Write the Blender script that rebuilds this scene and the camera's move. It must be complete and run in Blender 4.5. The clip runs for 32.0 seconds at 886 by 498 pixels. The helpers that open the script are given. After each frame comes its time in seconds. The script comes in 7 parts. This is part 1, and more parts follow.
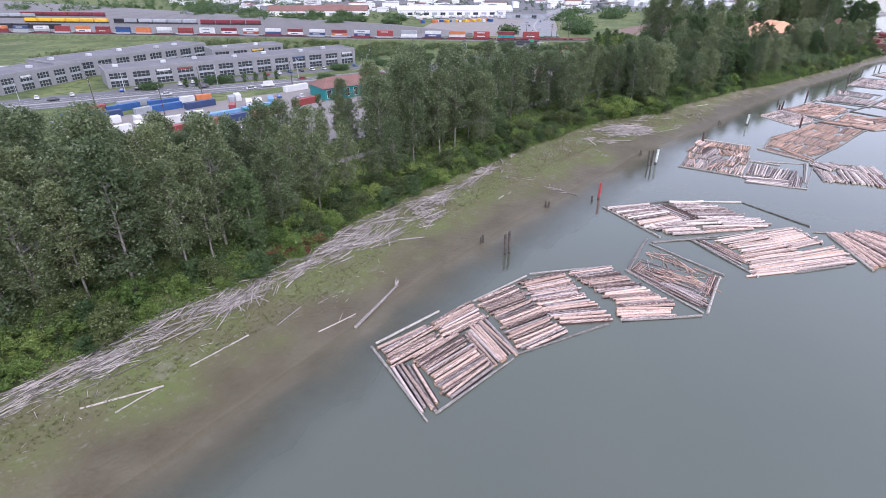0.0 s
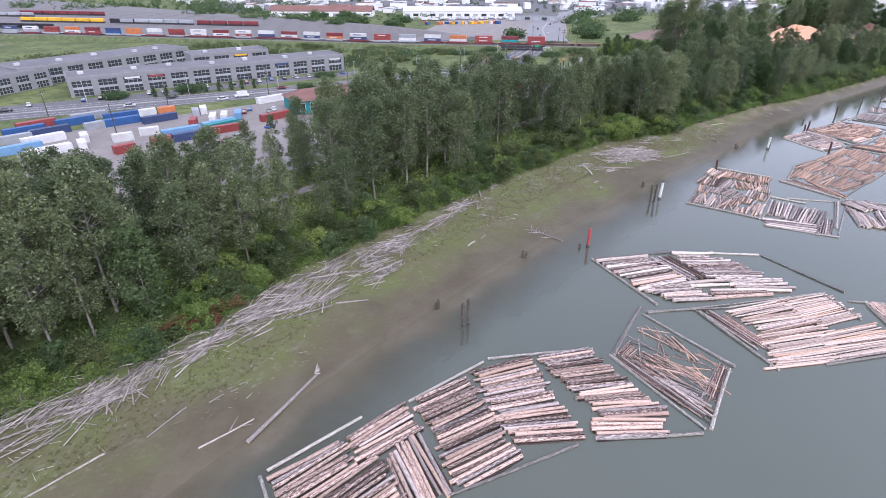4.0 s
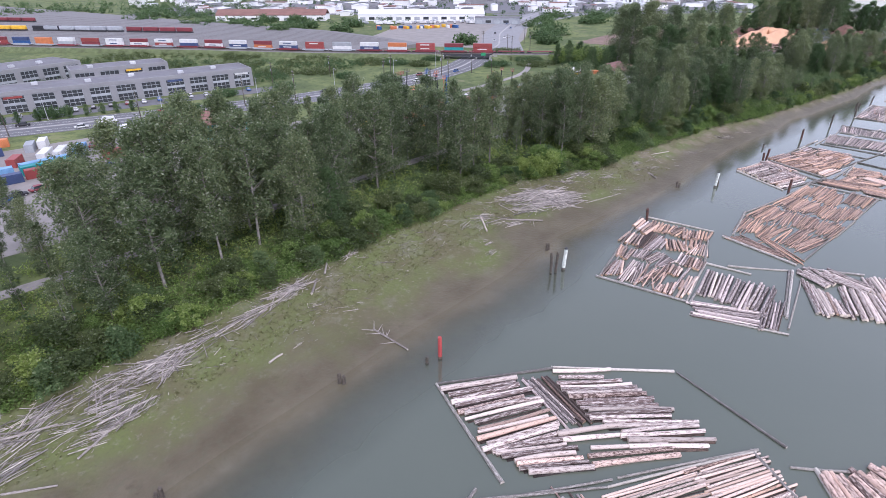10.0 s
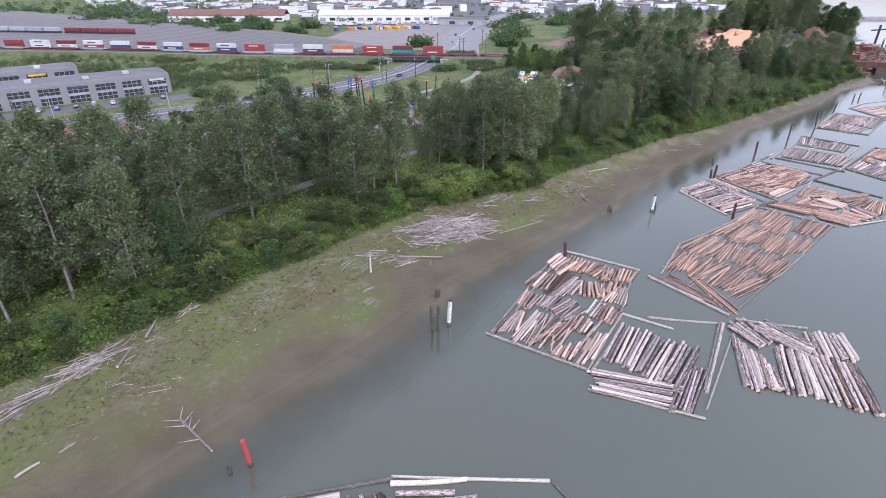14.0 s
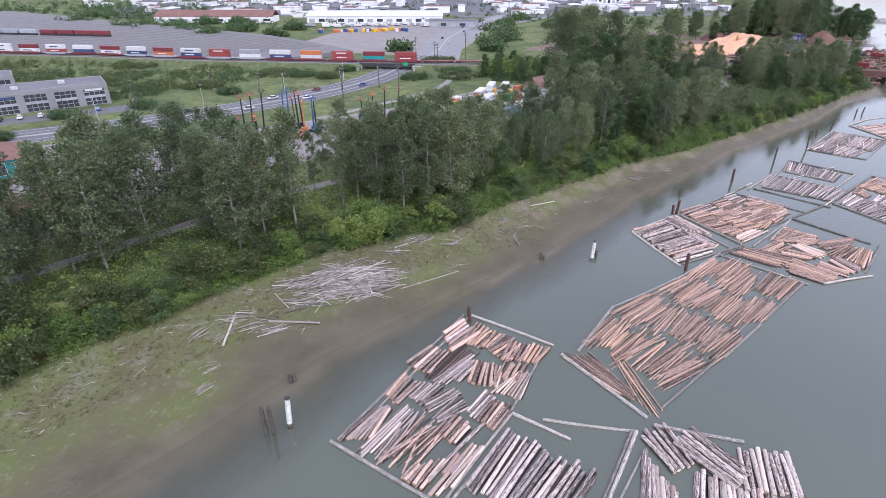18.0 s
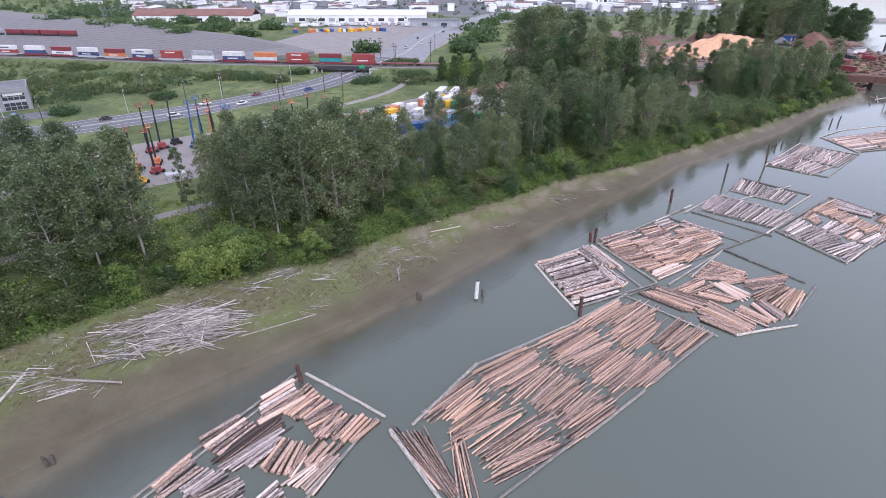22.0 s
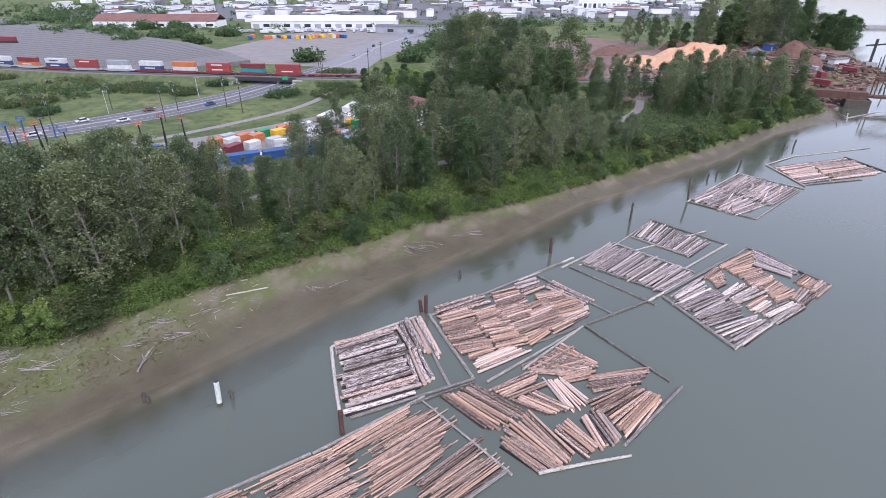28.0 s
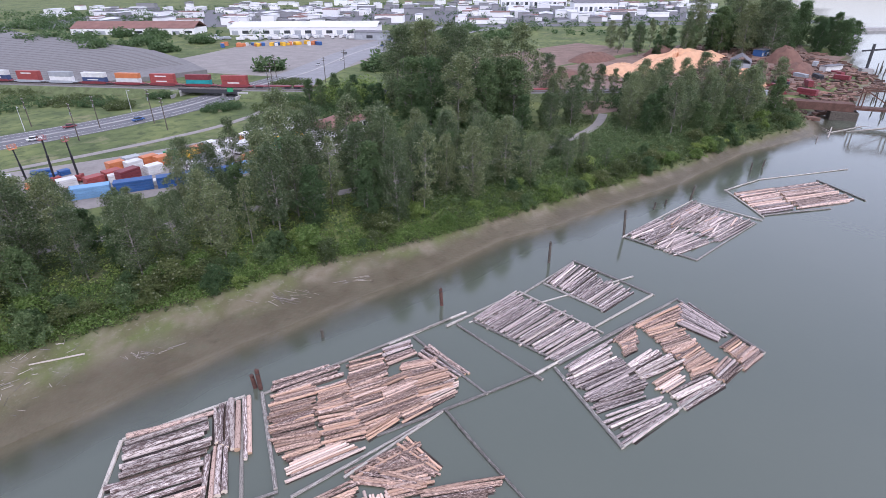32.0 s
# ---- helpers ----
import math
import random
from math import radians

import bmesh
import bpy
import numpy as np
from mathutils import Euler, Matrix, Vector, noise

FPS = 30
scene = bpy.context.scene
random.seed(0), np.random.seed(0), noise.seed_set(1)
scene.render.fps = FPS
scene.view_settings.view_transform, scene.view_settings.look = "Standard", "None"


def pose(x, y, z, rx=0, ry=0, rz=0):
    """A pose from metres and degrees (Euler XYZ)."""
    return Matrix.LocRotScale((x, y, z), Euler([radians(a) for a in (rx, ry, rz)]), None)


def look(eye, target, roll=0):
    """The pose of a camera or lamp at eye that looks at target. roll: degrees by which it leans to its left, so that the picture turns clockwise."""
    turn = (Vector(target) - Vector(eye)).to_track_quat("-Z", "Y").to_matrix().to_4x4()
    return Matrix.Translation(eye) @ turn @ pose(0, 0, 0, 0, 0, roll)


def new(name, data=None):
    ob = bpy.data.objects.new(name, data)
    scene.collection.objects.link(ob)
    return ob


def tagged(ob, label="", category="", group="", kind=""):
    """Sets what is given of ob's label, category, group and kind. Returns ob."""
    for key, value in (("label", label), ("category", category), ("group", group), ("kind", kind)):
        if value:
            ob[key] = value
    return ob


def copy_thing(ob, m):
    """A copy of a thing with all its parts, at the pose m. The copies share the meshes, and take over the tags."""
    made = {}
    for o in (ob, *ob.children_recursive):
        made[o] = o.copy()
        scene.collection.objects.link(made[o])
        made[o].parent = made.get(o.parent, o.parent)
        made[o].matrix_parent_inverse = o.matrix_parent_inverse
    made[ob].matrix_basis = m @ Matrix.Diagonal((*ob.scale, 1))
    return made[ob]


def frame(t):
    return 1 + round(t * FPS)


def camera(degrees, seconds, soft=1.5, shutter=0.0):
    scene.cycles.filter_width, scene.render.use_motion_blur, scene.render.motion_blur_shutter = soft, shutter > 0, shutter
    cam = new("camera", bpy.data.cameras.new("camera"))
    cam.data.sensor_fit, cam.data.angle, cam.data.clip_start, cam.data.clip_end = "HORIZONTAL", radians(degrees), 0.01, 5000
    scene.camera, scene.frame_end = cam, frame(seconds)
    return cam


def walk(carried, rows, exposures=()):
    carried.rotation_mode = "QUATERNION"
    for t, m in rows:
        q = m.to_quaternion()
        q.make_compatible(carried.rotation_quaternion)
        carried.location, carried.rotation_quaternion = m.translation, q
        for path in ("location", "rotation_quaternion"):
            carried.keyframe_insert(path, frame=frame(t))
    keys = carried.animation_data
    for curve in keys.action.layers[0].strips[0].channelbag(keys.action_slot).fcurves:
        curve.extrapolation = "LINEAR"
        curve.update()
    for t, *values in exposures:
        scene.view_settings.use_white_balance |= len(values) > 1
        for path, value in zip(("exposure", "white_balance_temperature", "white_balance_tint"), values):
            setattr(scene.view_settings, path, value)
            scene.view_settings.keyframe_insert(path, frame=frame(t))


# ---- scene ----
import collections

# camera and its flight along the river
cam = camera(79.4, 32.0, soft=0.6)

PATH = [
    (0.0, (-109.34, -10.91, 55.38), (-70.13, 24.97, 27.53), -0.08),
    (0.5, (-106.86, -10.09, 55.43), (-67.68, 25.79, 27.54), -0.09),
    (1.0, (-104.08, -9.27, 55.49), (-65.09, 26.78, 27.55), -0.09),
    (1.5, (-100.94, -8.50, 55.60), (-62.12, 27.70, 27.63), -0.09),
    (2.0, (-97.58, -7.59, 55.73), (-58.90, 28.76, 27.75), -0.12),
    (2.5, (-94.00, -6.48, 55.91), (-55.46, 30.03, 27.95), -0.06),
    (4.5, (-77.95, -1.39, 56.76), (-39.95, 35.66, 28.77), 0.20),
    (5.0, (-73.46, 0.07, 57.02), (-35.59, 37.23, 29.00), 0.23),
    (5.5, (-68.84, 1.44, 57.26), (-31.09, 38.72, 29.22), 0.23),
    (6.0, (-64.24, 2.72, 57.46), (-26.63, 40.12, 29.41), 0.17),
    (6.5, (-59.59, 3.61, 57.62), (-22.17, 41.20, 29.57), 0.11),
    (7.0, (-54.82, 4.46, 57.75), (-17.57, 42.24, 29.73), 0.04),
    (7.5, (-50.14, 5.16, 57.86), (-13.19, 43.26, 29.88), -0.01),
    (8.0, (-45.89, 5.33, 57.91), (-9.36, 43.84, 29.94), -0.03),
    (8.5, (-41.98, 5.05, 57.83), (-5.70, 43.80, 29.85), -0.05),
    (9.0, (-38.12, 4.05, 57.59), (-0.33, 41.33, 29.63), -0.10),
    (9.5, (-34.65, 2.90, 57.23), (3.92, 39.39, 29.30), -0.15),
    (10.0, (-31.27, 1.46, 56.87), (7.60, 37.62, 28.91), -0.19),
    (10.5, (-27.66, 0.14, 56.57), (11.48, 35.96, 28.56), -0.26),
    (11.0, (-23.97, -0.91, 56.32), (15.46, 34.61, 28.33), -0.26),
    (11.5, (-20.18, -1.56, 56.08), (19.44, 33.75, 28.09), -0.27),
    (12.0, (-16.30, -1.77, 55.81), (23.42, 33.42, 27.81), -0.24),
    (12.5, (-12.39, -1.72, 55.55), (27.40, 33.43, 27.61), -0.17),
    (13.0, (-8.35, -1.39, 55.33), (31.48, 33.76, 27.45), -0.08),
    (13.5, (-4.21, -0.78, 55.20), (35.66, 34.36, 27.34), -0.03),
    (14.0, (0.00, 0.00, 55.16), (39.91, 35.06, 27.27), 0.06),
    (14.5, (4.33, 0.34, 55.23), (44.16, 35.49, 27.33), 0.12),
    (16.5, (21.21, -0.57, 55.99), (60.37, 35.32, 28.09), -0.22),
    (17.0, (25.23, -1.16, 56.24), (64.26, 34.80, 28.26), -0.20),
    (17.5, (29.17, -1.97, 56.48), (68.08, 34.07, 28.43), -0.11),
    (18.0, (32.97, -2.88, 56.71), (71.83, 33.21, 28.65), 0.03),
    (18.5, (36.85, -3.85, 56.86), (75.58, 32.34, 28.74), 0.13),
    (19.0, (40.83, -4.84, 56.86), (79.42, 31.44, 28.68), 0.14),
    (19.5, (45.06, -5.90, 56.74), (83.52, 30.49, 28.51), 0.06),
    (20.0, (49.30, -7.02, 56.61), (87.60, 29.52, 28.35), -0.10),
    (20.5, (53.17, -8.32, 56.53), (91.33, 28.37, 28.28), -0.18),
    (21.0, (56.77, -9.78, 56.51), (94.84, 27.05, 28.32), -0.12),
    (21.5, (60.41, -10.76, 56.48), (98.47, 26.07, 28.30), -0.09),
    (22.0, (64.37, -11.73, 56.42), (102.48, 25.04, 28.22), -0.00),
    (22.5, (68.18, -12.64, 56.33), (106.27, 24.14, 28.11), 0.10),
    (23.0, (71.98, -13.41, 56.25), (110.08, 23.37, 28.04), 0.21),
    (23.5, (75.85, -14.22, 56.13), (113.95, 22.60, 27.97), 0.26),
    (24.0, (79.72, -15.18, 55.97), (117.79, 21.73, 27.89), 0.27),
    (24.5, (83.57, -16.24, 55.82), (121.57, 20.83, 27.86), 0.22),
    (25.0, (87.50, -17.18, 55.69), (125.42, 20.06, 27.85), 0.15),
    (25.5, (91.60, -17.70, 55.58), (129.52, 19.56, 27.74), 0.19),
    (27.5, (107.98, -20.01, 55.53), (145.64, 17.52, 27.72), 0.09),
    (28.0, (111.98, -20.59, 55.44), (149.54, 17.03, 27.64), 0.03),
    (28.5, (115.96, -20.94, 55.40), (153.44, 16.72, 27.52), 0.05),
    (29.0, (119.94, -21.39, 55.44), (157.34, 16.33, 27.55), 0.09),
    (29.5, (123.93, -22.13, 55.55), (161.21, 15.75, 27.72), 0.07),
    (30.0, (127.97, -22.97, 55.69), (165.10, 15.14, 27.95), -0.03),
    (30.5, (132.05, -23.60, 55.80), (169.11, 14.59, 28.10), -0.12),
    (31.0, (136.27, -23.92, 55.77), (173.30, 14.31, 28.08), -0.18),
    (31.5, (140.13, -24.35, 55.67), (177.07, 14.01, 28.03), -0.28),
    (32.0, (144.27, -25.03, 55.55), (181.10, 13.52, 28.04), -0.44),
]
walk(cam, [(t, look(eye, target, roll)) for t, eye, target, roll in PATH], exposures=((0, 1.36, 6020, 24), (12, 1.29, 6020, 24), (20, 1.28, 6020, 24), (28, 1.22, 6000, 24), (32, 1.2, 6000, 24)))

# ---- light: an overcast summer day ----
world = bpy.data.worlds.new("overcast_sky")
scene.world = world
world.use_nodes = True
wn, wl = world.node_tree.nodes, world.node_tree.links
sky = wn.new("ShaderNodeTexSky")
sky.sky_type = "NISHITA"
sky.sun_disc = False
sky.sun_elevation, sky.sun_rotation = radians(52), radians(200)
sky.air_density, sky.dust_density = 1.0, 2.6
grey = wn.new("ShaderNodeHueSaturation")
grey.inputs["Saturation"].default_value = 0.45
wl.new(sky.outputs[0], grey.inputs["Color"])
even = wn.new("ShaderNodeMix")
even.data_type, even.blend_type = "RGBA", "DARKEN"
even.inputs["Factor"].default_value = 1.0
even.inputs["B"].default_value = (7.0, 7.2, 7.6, 1)
wl.new(grey.outputs[0], even.inputs["A"])
wl.new(even.outputs["Result"], wn["Background"].inputs["Color"])
wn["Background"].inputs["Strength"].default_value = 0.15
sun_data = bpy.data.lights.new("sun", "SUN")
sun_data.energy, sun_data.angle, sun_data.color = 0.35, radians(30), (1.0, 0.98, 0.96)
sun = new("sun", sun_data)
sun.matrix_world = look((-60, -150, 300), (0, 0, 0))

# ---- materials ----


def material(name, color, rough=0.8, spec=0.3, metal=0.0, spread=0.12, scale=3.0, bump=0.0, island=0.0, bump_scale=8.0, rand=0.0):
    """A surface with two scales of noise, optional relief, and optional variation by object or by island."""
    m = bpy.data.materials.new(name)
    m.use_nodes = True
    n, l = m.node_tree.nodes, m.node_tree.links
    b = n["Principled BSDF"]
    b.inputs["Roughness"].default_value = rough
    b.inputs["Specular IOR Level"].default_value = spec
    b.inputs["Metallic"].default_value = metal
    geo = n.new("ShaderNodeNewGeometry")
    rgb = n.new("ShaderNodeRGB")
    rgb.outputs[0].default_value = (*color, 1)
    last = rgb.outputs[0]
    for sc, amount in ((scale, spread), (scale * 7.3, spread * 0.7)):
        tex = n.new("ShaderNodeTexNoise")
        tex.inputs["Scale"].default_value = sc
        tex.inputs["Detail"].default_value = 4
        l.new(geo.outputs["Position"], tex.inputs["Vector"])
        ramp = n.new("ShaderNodeMapRange")
        ramp.inputs["From Min"].default_value, ramp.inputs["From Max"].default_value = 0.3, 0.7
        ramp.inputs["To Min"].default_value, ramp.inputs["To Max"].default_value = 1 - amount, 1 + amount
        l.new(tex.outputs[0], ramp.inputs["Value"])
        hsv = n.new("ShaderNodeHueSaturation")
        l.new(ramp.outputs[0], hsv.inputs["Value"])
        l.new(last, hsv.inputs["Color"])
        last = hsv.outputs[0]
    for src, amount in (("island", island), ("object", rand)):
        if amount:
            o = geo.outputs["Random Per Island"] if src == "island" else n.new("ShaderNodeObjectInfo").outputs["Random"]
            ramp = n.new("ShaderNodeMapRange")
            ramp.inputs["To Min"].default_value, ramp.inputs["To Max"].default_value = 1 - amount, 1 + amount
            l.new(o, ramp.inputs["Value"])
            hsv = n.new("ShaderNodeHueSaturation")
            l.new(ramp.outputs[0], hsv.inputs["Value"])
            l.new(last, hsv.inputs["Color"])
            last = hsv.outputs[0]
    l.new(last, b.inputs["Base Color"])
    if bump:
        tex = n.new("ShaderNodeTexNoise")
        tex.inputs["Scale"].default_value = bump_scale
        tex.inputs["Detail"].default_value = 5
        l.new(geo.outputs["Position"], tex.inputs["Vector"])
        bp = n.new("ShaderNodeBump")
        bp.inputs["Strength"].default_value = bump
        bp.inputs["Distance"].default_value = 0.1
        l.new(tex.outputs[0], bp.inputs["Height"])
        l.new(bp.outputs[0], b.inputs["Normal"])
    return m


def log_material(name, bark, wood, bare, rough=0.85, flake=13.0):
    """Bark with patches where it has come off; bare is the share of naked wood. Varies from log to log."""
    m = bpy.data.materials.new(name)
    m.use_nodes = True
    n, l = m.node_tree.nodes, m.node_tree.links
    b = n["Principled BSDF"]
    b.inputs["Roughness"].default_value = rough
    b.inputs["Specular IOR Level"].default_value = 0.2
    grain, tone = n.new("ShaderNodeAttribute"), n.new("ShaderNodeAttribute")
    grain.attribute_name, tone.attribute_name = "grain", "tone"
    info = n.new("ShaderNodeObjectInfo")

    def calc(op, x, y):
        q = n.new("ShaderNodeMath")
        q.operation = op
        for k, v in enumerate((x, y)):
            if v is None:
                continue
            if isinstance(v, float):
                q.inputs[k].default_value = v
            else:
                l.new(v, q.inputs[k])
        return q.outputs[0]

    each = calc("FRACT", calc("ADD", calc("MULTIPLY", info.outputs["Random"], 57.0), tone.outputs["Fac"]), None)
    other = calc("FRACT", calc("MULTIPLY", each, 13.7), None)
    mp = n.new("ShaderNodeMapping")
    mp.inputs["Scale"].default_value = (flake, 3.0, 3.0)
    l.new(grain.outputs["Vector"], mp.inputs["Vector"])
    l.new(calc("MULTIPLY", each, 40.0), mp.inputs["Location"])
    t1 = n.new("ShaderNodeTexNoise")
    t1.inputs["Scale"].default_value = 1.6
    t1.inputs["Detail"].default_value = 7
    t1.inputs["Roughness"].default_value = 0.76
    l.new(mp.outputs[0], t1.inputs["Vector"])
    cut = n.new("ShaderNodeMapRange")
    edge = 0.81 - 0.45 * bare
    cut.inputs["From Min"].default_value, cut.inputs["From Max"].default_value = edge - 0.06, edge + 0.06
    l.new(calc("ADD", calc("MULTIPLY", other, 0.17), t1.outputs[0]), cut.inputs["Value"])
    mix = n.new("ShaderNodeMix")
    mix.data_type = "RGBA"
    mix.inputs["A"].default_value, mix.inputs["B"].default_value = (*bark, 1), (*wood, 1)
    l.new(cut.outputs[0], mix.inputs["Factor"])
    hsv = n.new("ShaderNodeHueSaturation")
    for src, lo, hi, to in ((each, 0.62, 1.38, "Value"), (other, 0.75, 1.25, "Saturation")):
        val = n.new("ShaderNodeMapRange")
        val.inputs["To Min"].default_value, val.inputs["To Max"].default_value = lo, hi
        l.new(src, val.inputs["Value"])
        l.new(val.outputs[0], hsv.inputs[to])
    l.new(mix.outputs["Result"], hsv.inputs["Color"])
    l.new(hsv.outputs[0], b.inputs["Base Color"])
    bp = n.new("ShaderNodeBump")
    bp.inputs["Strength"].default_value = 0.6
    bp.inputs["Distance"].default_value = 0.06
    l.new(t1.outputs[0], bp.inputs["Height"])
    l.new(bp.outputs[0], b.inputs["Normal"])
    return m


def leaf_material(name, dark, light, pale, share):
    """Leaves that vary clump by clump; share of them turns its pale underside up."""
    m = bpy.data.materials.new(name)
    m.use_nodes = True
    n, l = m.node_tree.nodes, m.node_tree.links
    b = n["Principled BSDF"]
    b.inputs["Roughness"].default_value = 0.6
    b.inputs["Specular IOR Level"].default_value = 0.25
    geo = n.new("ShaderNodeNewGeometry")
    info = n.new("ShaderNodeObjectInfo")
    ramp = n.new("ShaderNodeValToRGB")
    e = ramp.color_ramp.elements
    e[0].position, e[0].color = 0.0, (*dark, 1)
    e[1].position, e[1].color = 1 - share, (*light, 1)
    last = e.new(min(0.999, 1 - share + 0.01))
    last.color = (*pale, 1)
    l.new(geo.outputs["Random Per Island"], ramp.inputs[0])
    hue = n.new("ShaderNodeMapRange")
    hue.inputs["To Min"].default_value, hue.inputs["To Max"].default_value = 0.48, 0.52
    val = n.new("ShaderNodeMapRange")
    val.inputs["To Min"].default_value, val.inputs["To Max"].default_value = 1.25, 0.75
    l.new(info.outputs["Random"], hue.inputs["Value"])
    l.new(info.outputs["Random"], val.inputs["Value"])
    hsv = n.new("ShaderNodeHueSaturation")
    l.new(hue.outputs[0], hsv.inputs["Hue"])
    l.new(val.outputs[0], hsv.inputs["Value"])
    l.new(ramp.outputs[0], hsv.inputs["Color"])
    l.new(hsv.outputs[0], b.inputs["Base Color"])
    tr = n.new("ShaderNodeBsdfTranslucent")
    l.new(hsv.outputs[0], tr.inputs["Color"])
    mx = n.new("ShaderNodeMixShader")
    mx.inputs[0].default_value = 0.48
    l.new(b.outputs[0], mx.inputs[1])
    l.new(tr.outputs[0], mx.inputs[2])
    l.new(mx.outputs[0], n["Material Output"].inputs["Surface"])
    return m


LOGS = {
    "brown": log_material("log_brown", (0.09, 0.052, 0.042), (0.58, 0.445, 0.38), 0.54),
    "dark": log_material("log_dark", (0.085, 0.062, 0.055), (0.30, 0.22, 0.19), 0.3),
    "grey": log_material("log_grey", (0.115, 0.085, 0.078), (0.50, 0.43, 0.405), 0.55, flake=8.0),
    "white": log_material("log_white", (0.135, 0.085, 0.074), (0.62, 0.54, 0.49), 0.56, flake=6.5),
    "pale": log_material("log_pale", (0.15, 0.095, 0.075), (0.62, 0.49, 0.42), 0.7),
    "orange": log_material("log_orange", (0.12, 0.068, 0.053), (0.54, 0.385, 0.302), 0.55),
    "pole": log_material("pole_brown", (0.10, 0.06, 0.048), (0.52, 0.39, 0.33), 0.5),
    "redpole": log_material("pole_red", (0.115, 0.066, 0.05), (0.55, 0.39, 0.305), 0.56),
    "boom": log_material("boom_wood", (0.17, 0.155, 0.138), (0.44, 0.41, 0.37), 0.47),
    # wet: lower logs at the waterline, near black to paint the shade in gaps
    "wet": log_material("wet_gap_shade_wood", (0.035, 0.026, 0.022), (0.11, 0.082, 0.068), 0.35, 0.45),
    "drift": log_material("drift_wood", (0.19, 0.165, 0.145), (0.43, 0.39, 0.355), 0.5),
}
CUT = {k: material("cut_" + k, c, spread=0.1, rand=0.25) for k, c in (
    ("brown", (0.50, 0.33, 0.22)), ("dark", (0.30, 0.21, 0.15)), ("grey", (0.45, 0.38, 0.33)), ("white", (0.68, 0.58, 0.47)), ("pale", (0.72, 0.55, 0.38)),
    ("orange", (0.52, 0.36, 0.27)), ("pole", (0.5, 0.35, 0.25)), ("redpole", (0.58, 0.41, 0.29)), ("boom", (0.45, 0.4, 0.35)), ("drift", (0.5, 0.45, 0.4)), ("wet", (0.10, 0.075, 0.06)))}
LEAF_TREE = leaf_material("cottonwood_leaves", (0.094, 0.134, 0.064), (0.215, 0.265, 0.126), (0.32, 0.36, 0.238), 0.12)
LEAF_DEEP = leaf_material("alder_leaves", (0.066, 0.118, 0.05), (0.14, 0.212, 0.088), (0.205, 0.262, 0.138), 0.05)
LEAF_BUSH = leaf_material("shrub_leaves", (0.112, 0.184, 0.046), (0.265, 0.365, 0.105), (0.30, 0.37, 0.16), 0.08)
LEAF_DULL = leaf_material("willow_leaves", (0.065, 0.095, 0.034), (0.15, 0.19, 0.075), (0.25, 0.29, 0.18), 0.08)
LEAF_MARSH = leaf_material("marsh_blades", (0.14, 0.15, 0.065), (0.23, 0.235, 0.11), (0.32, 0.31, 0.2), 0.2)
LEAF_RED = leaf_material("withered_leaves", (0.16, 0.085, 0.045), (0.32, 0.175, 0.095), (0.34, 0.25, 0.14), 0.1)
BARK = material("tree_bark", (0.23, 0.215, 0.19), spread=0.3, scale=2)
PILE_WOOD = material("wet_pile_wood", (0.10, 0.085, 0.07), spread=0.35, scale=2, bump=0.5)
PILE_RUST = material("rusty_pile", (0.10, 0.05, 0.04), spread=0.3, scale=2, rough=0.7)
PILE_RED = material("red_painted_steel", (0.46, 0.08, 0.075), spread=0.15, rough=0.5)
PILE_WHITE = material("white_pile_paint", (0.62, 0.66, 0.60), spread=0.25)
ASPHALT = material("asphalt", (0.145, 0.145, 0.152), spread=0.12, scale=0.4)
GRAVEL = material("gravel", (0.27, 0.25, 0.235), spread=0.15, scale=0.6)
LINE = material("road_paint", (0.75, 0.74, 0.68), spread=0.08)
CONCRETE = material("concrete", (0.36, 0.35, 0.34), spread=0.12, scale=0.3)
PALE_WALL = material("grey_wall_panel", (0.26, 0.26, 0.268), spread=0.06, scale=0.2)
ROOF_GREY = material("grey_roof_membrane", (0.17, 0.168, 0.178), spread=0.12, scale=0.1)
ROOF_BROWN = material("brown_roof", (0.22, 0.12, 0.10), spread=0.15, scale=0.2)
GLASS_DARK = material("dark_window_glass", (0.05, 0.055, 0.06), rough=0.08, spec=0.8, spread=0.1)
WHITE = material("white_paint", (0.78, 0.78, 0.77), spread=0.06, rand=0.08)
STEEL = material("dark_steel", (0.06, 0.06, 0.065), rough=0.6, metal=0.3)
RAIL = material("rail_steel", (0.16, 0.13, 0.11), rough=0.5, metal=0.5)
RUBBER = material("black_rubber", (0.03, 0.03, 0.03))
PAINT = {k: material("paint_" + k, c, rough=0.5, spread=0.10, scale=0.5, rand=0.1) for k, c in (
    ("blue", (0.035, 0.10, 0.26)), ("navy", (0.05, 0.075, 0.16)), ("skyblue", (0.17, 0.33, 0.52)), ("red", (0.29, 0.065, 0.06)), ("maroon", (0.20, 0.045, 0.052)),
    ("orange", (0.55, 0.19, 0.08)), ("white", (0.62, 0.62, 0.61)), ("grey", (0.34, 0.36, 0.38)), ("teal", (0.02, 0.25, 0.25)), ("green", (0.03, 0.28, 0.12)),
    ("yellow", (0.72, 0.42, 0.04)), ("black", (0.03, 0.03, 0.035)), ("silver", (0.5, 0.51, 0.52)))}

# ---- small builders ----


def part(name, bm, mat, parent=None, label="", smooth=False):
    """Links a bmesh as one mesh object under a thing or a part."""
    me = bpy.data.meshes.new(name)
    if smooth:
        for f in bm.faces:
            f.smooth = True
    bm.to_mesh(me)
    bm.free()
    for m in (mat if isinstance(mat, (list, tuple)) else [mat]):
        me.materials.append(m)
    ob = new(name, me)
    if parent:
        ob.parent = parent
    return tagged(ob, label=label)


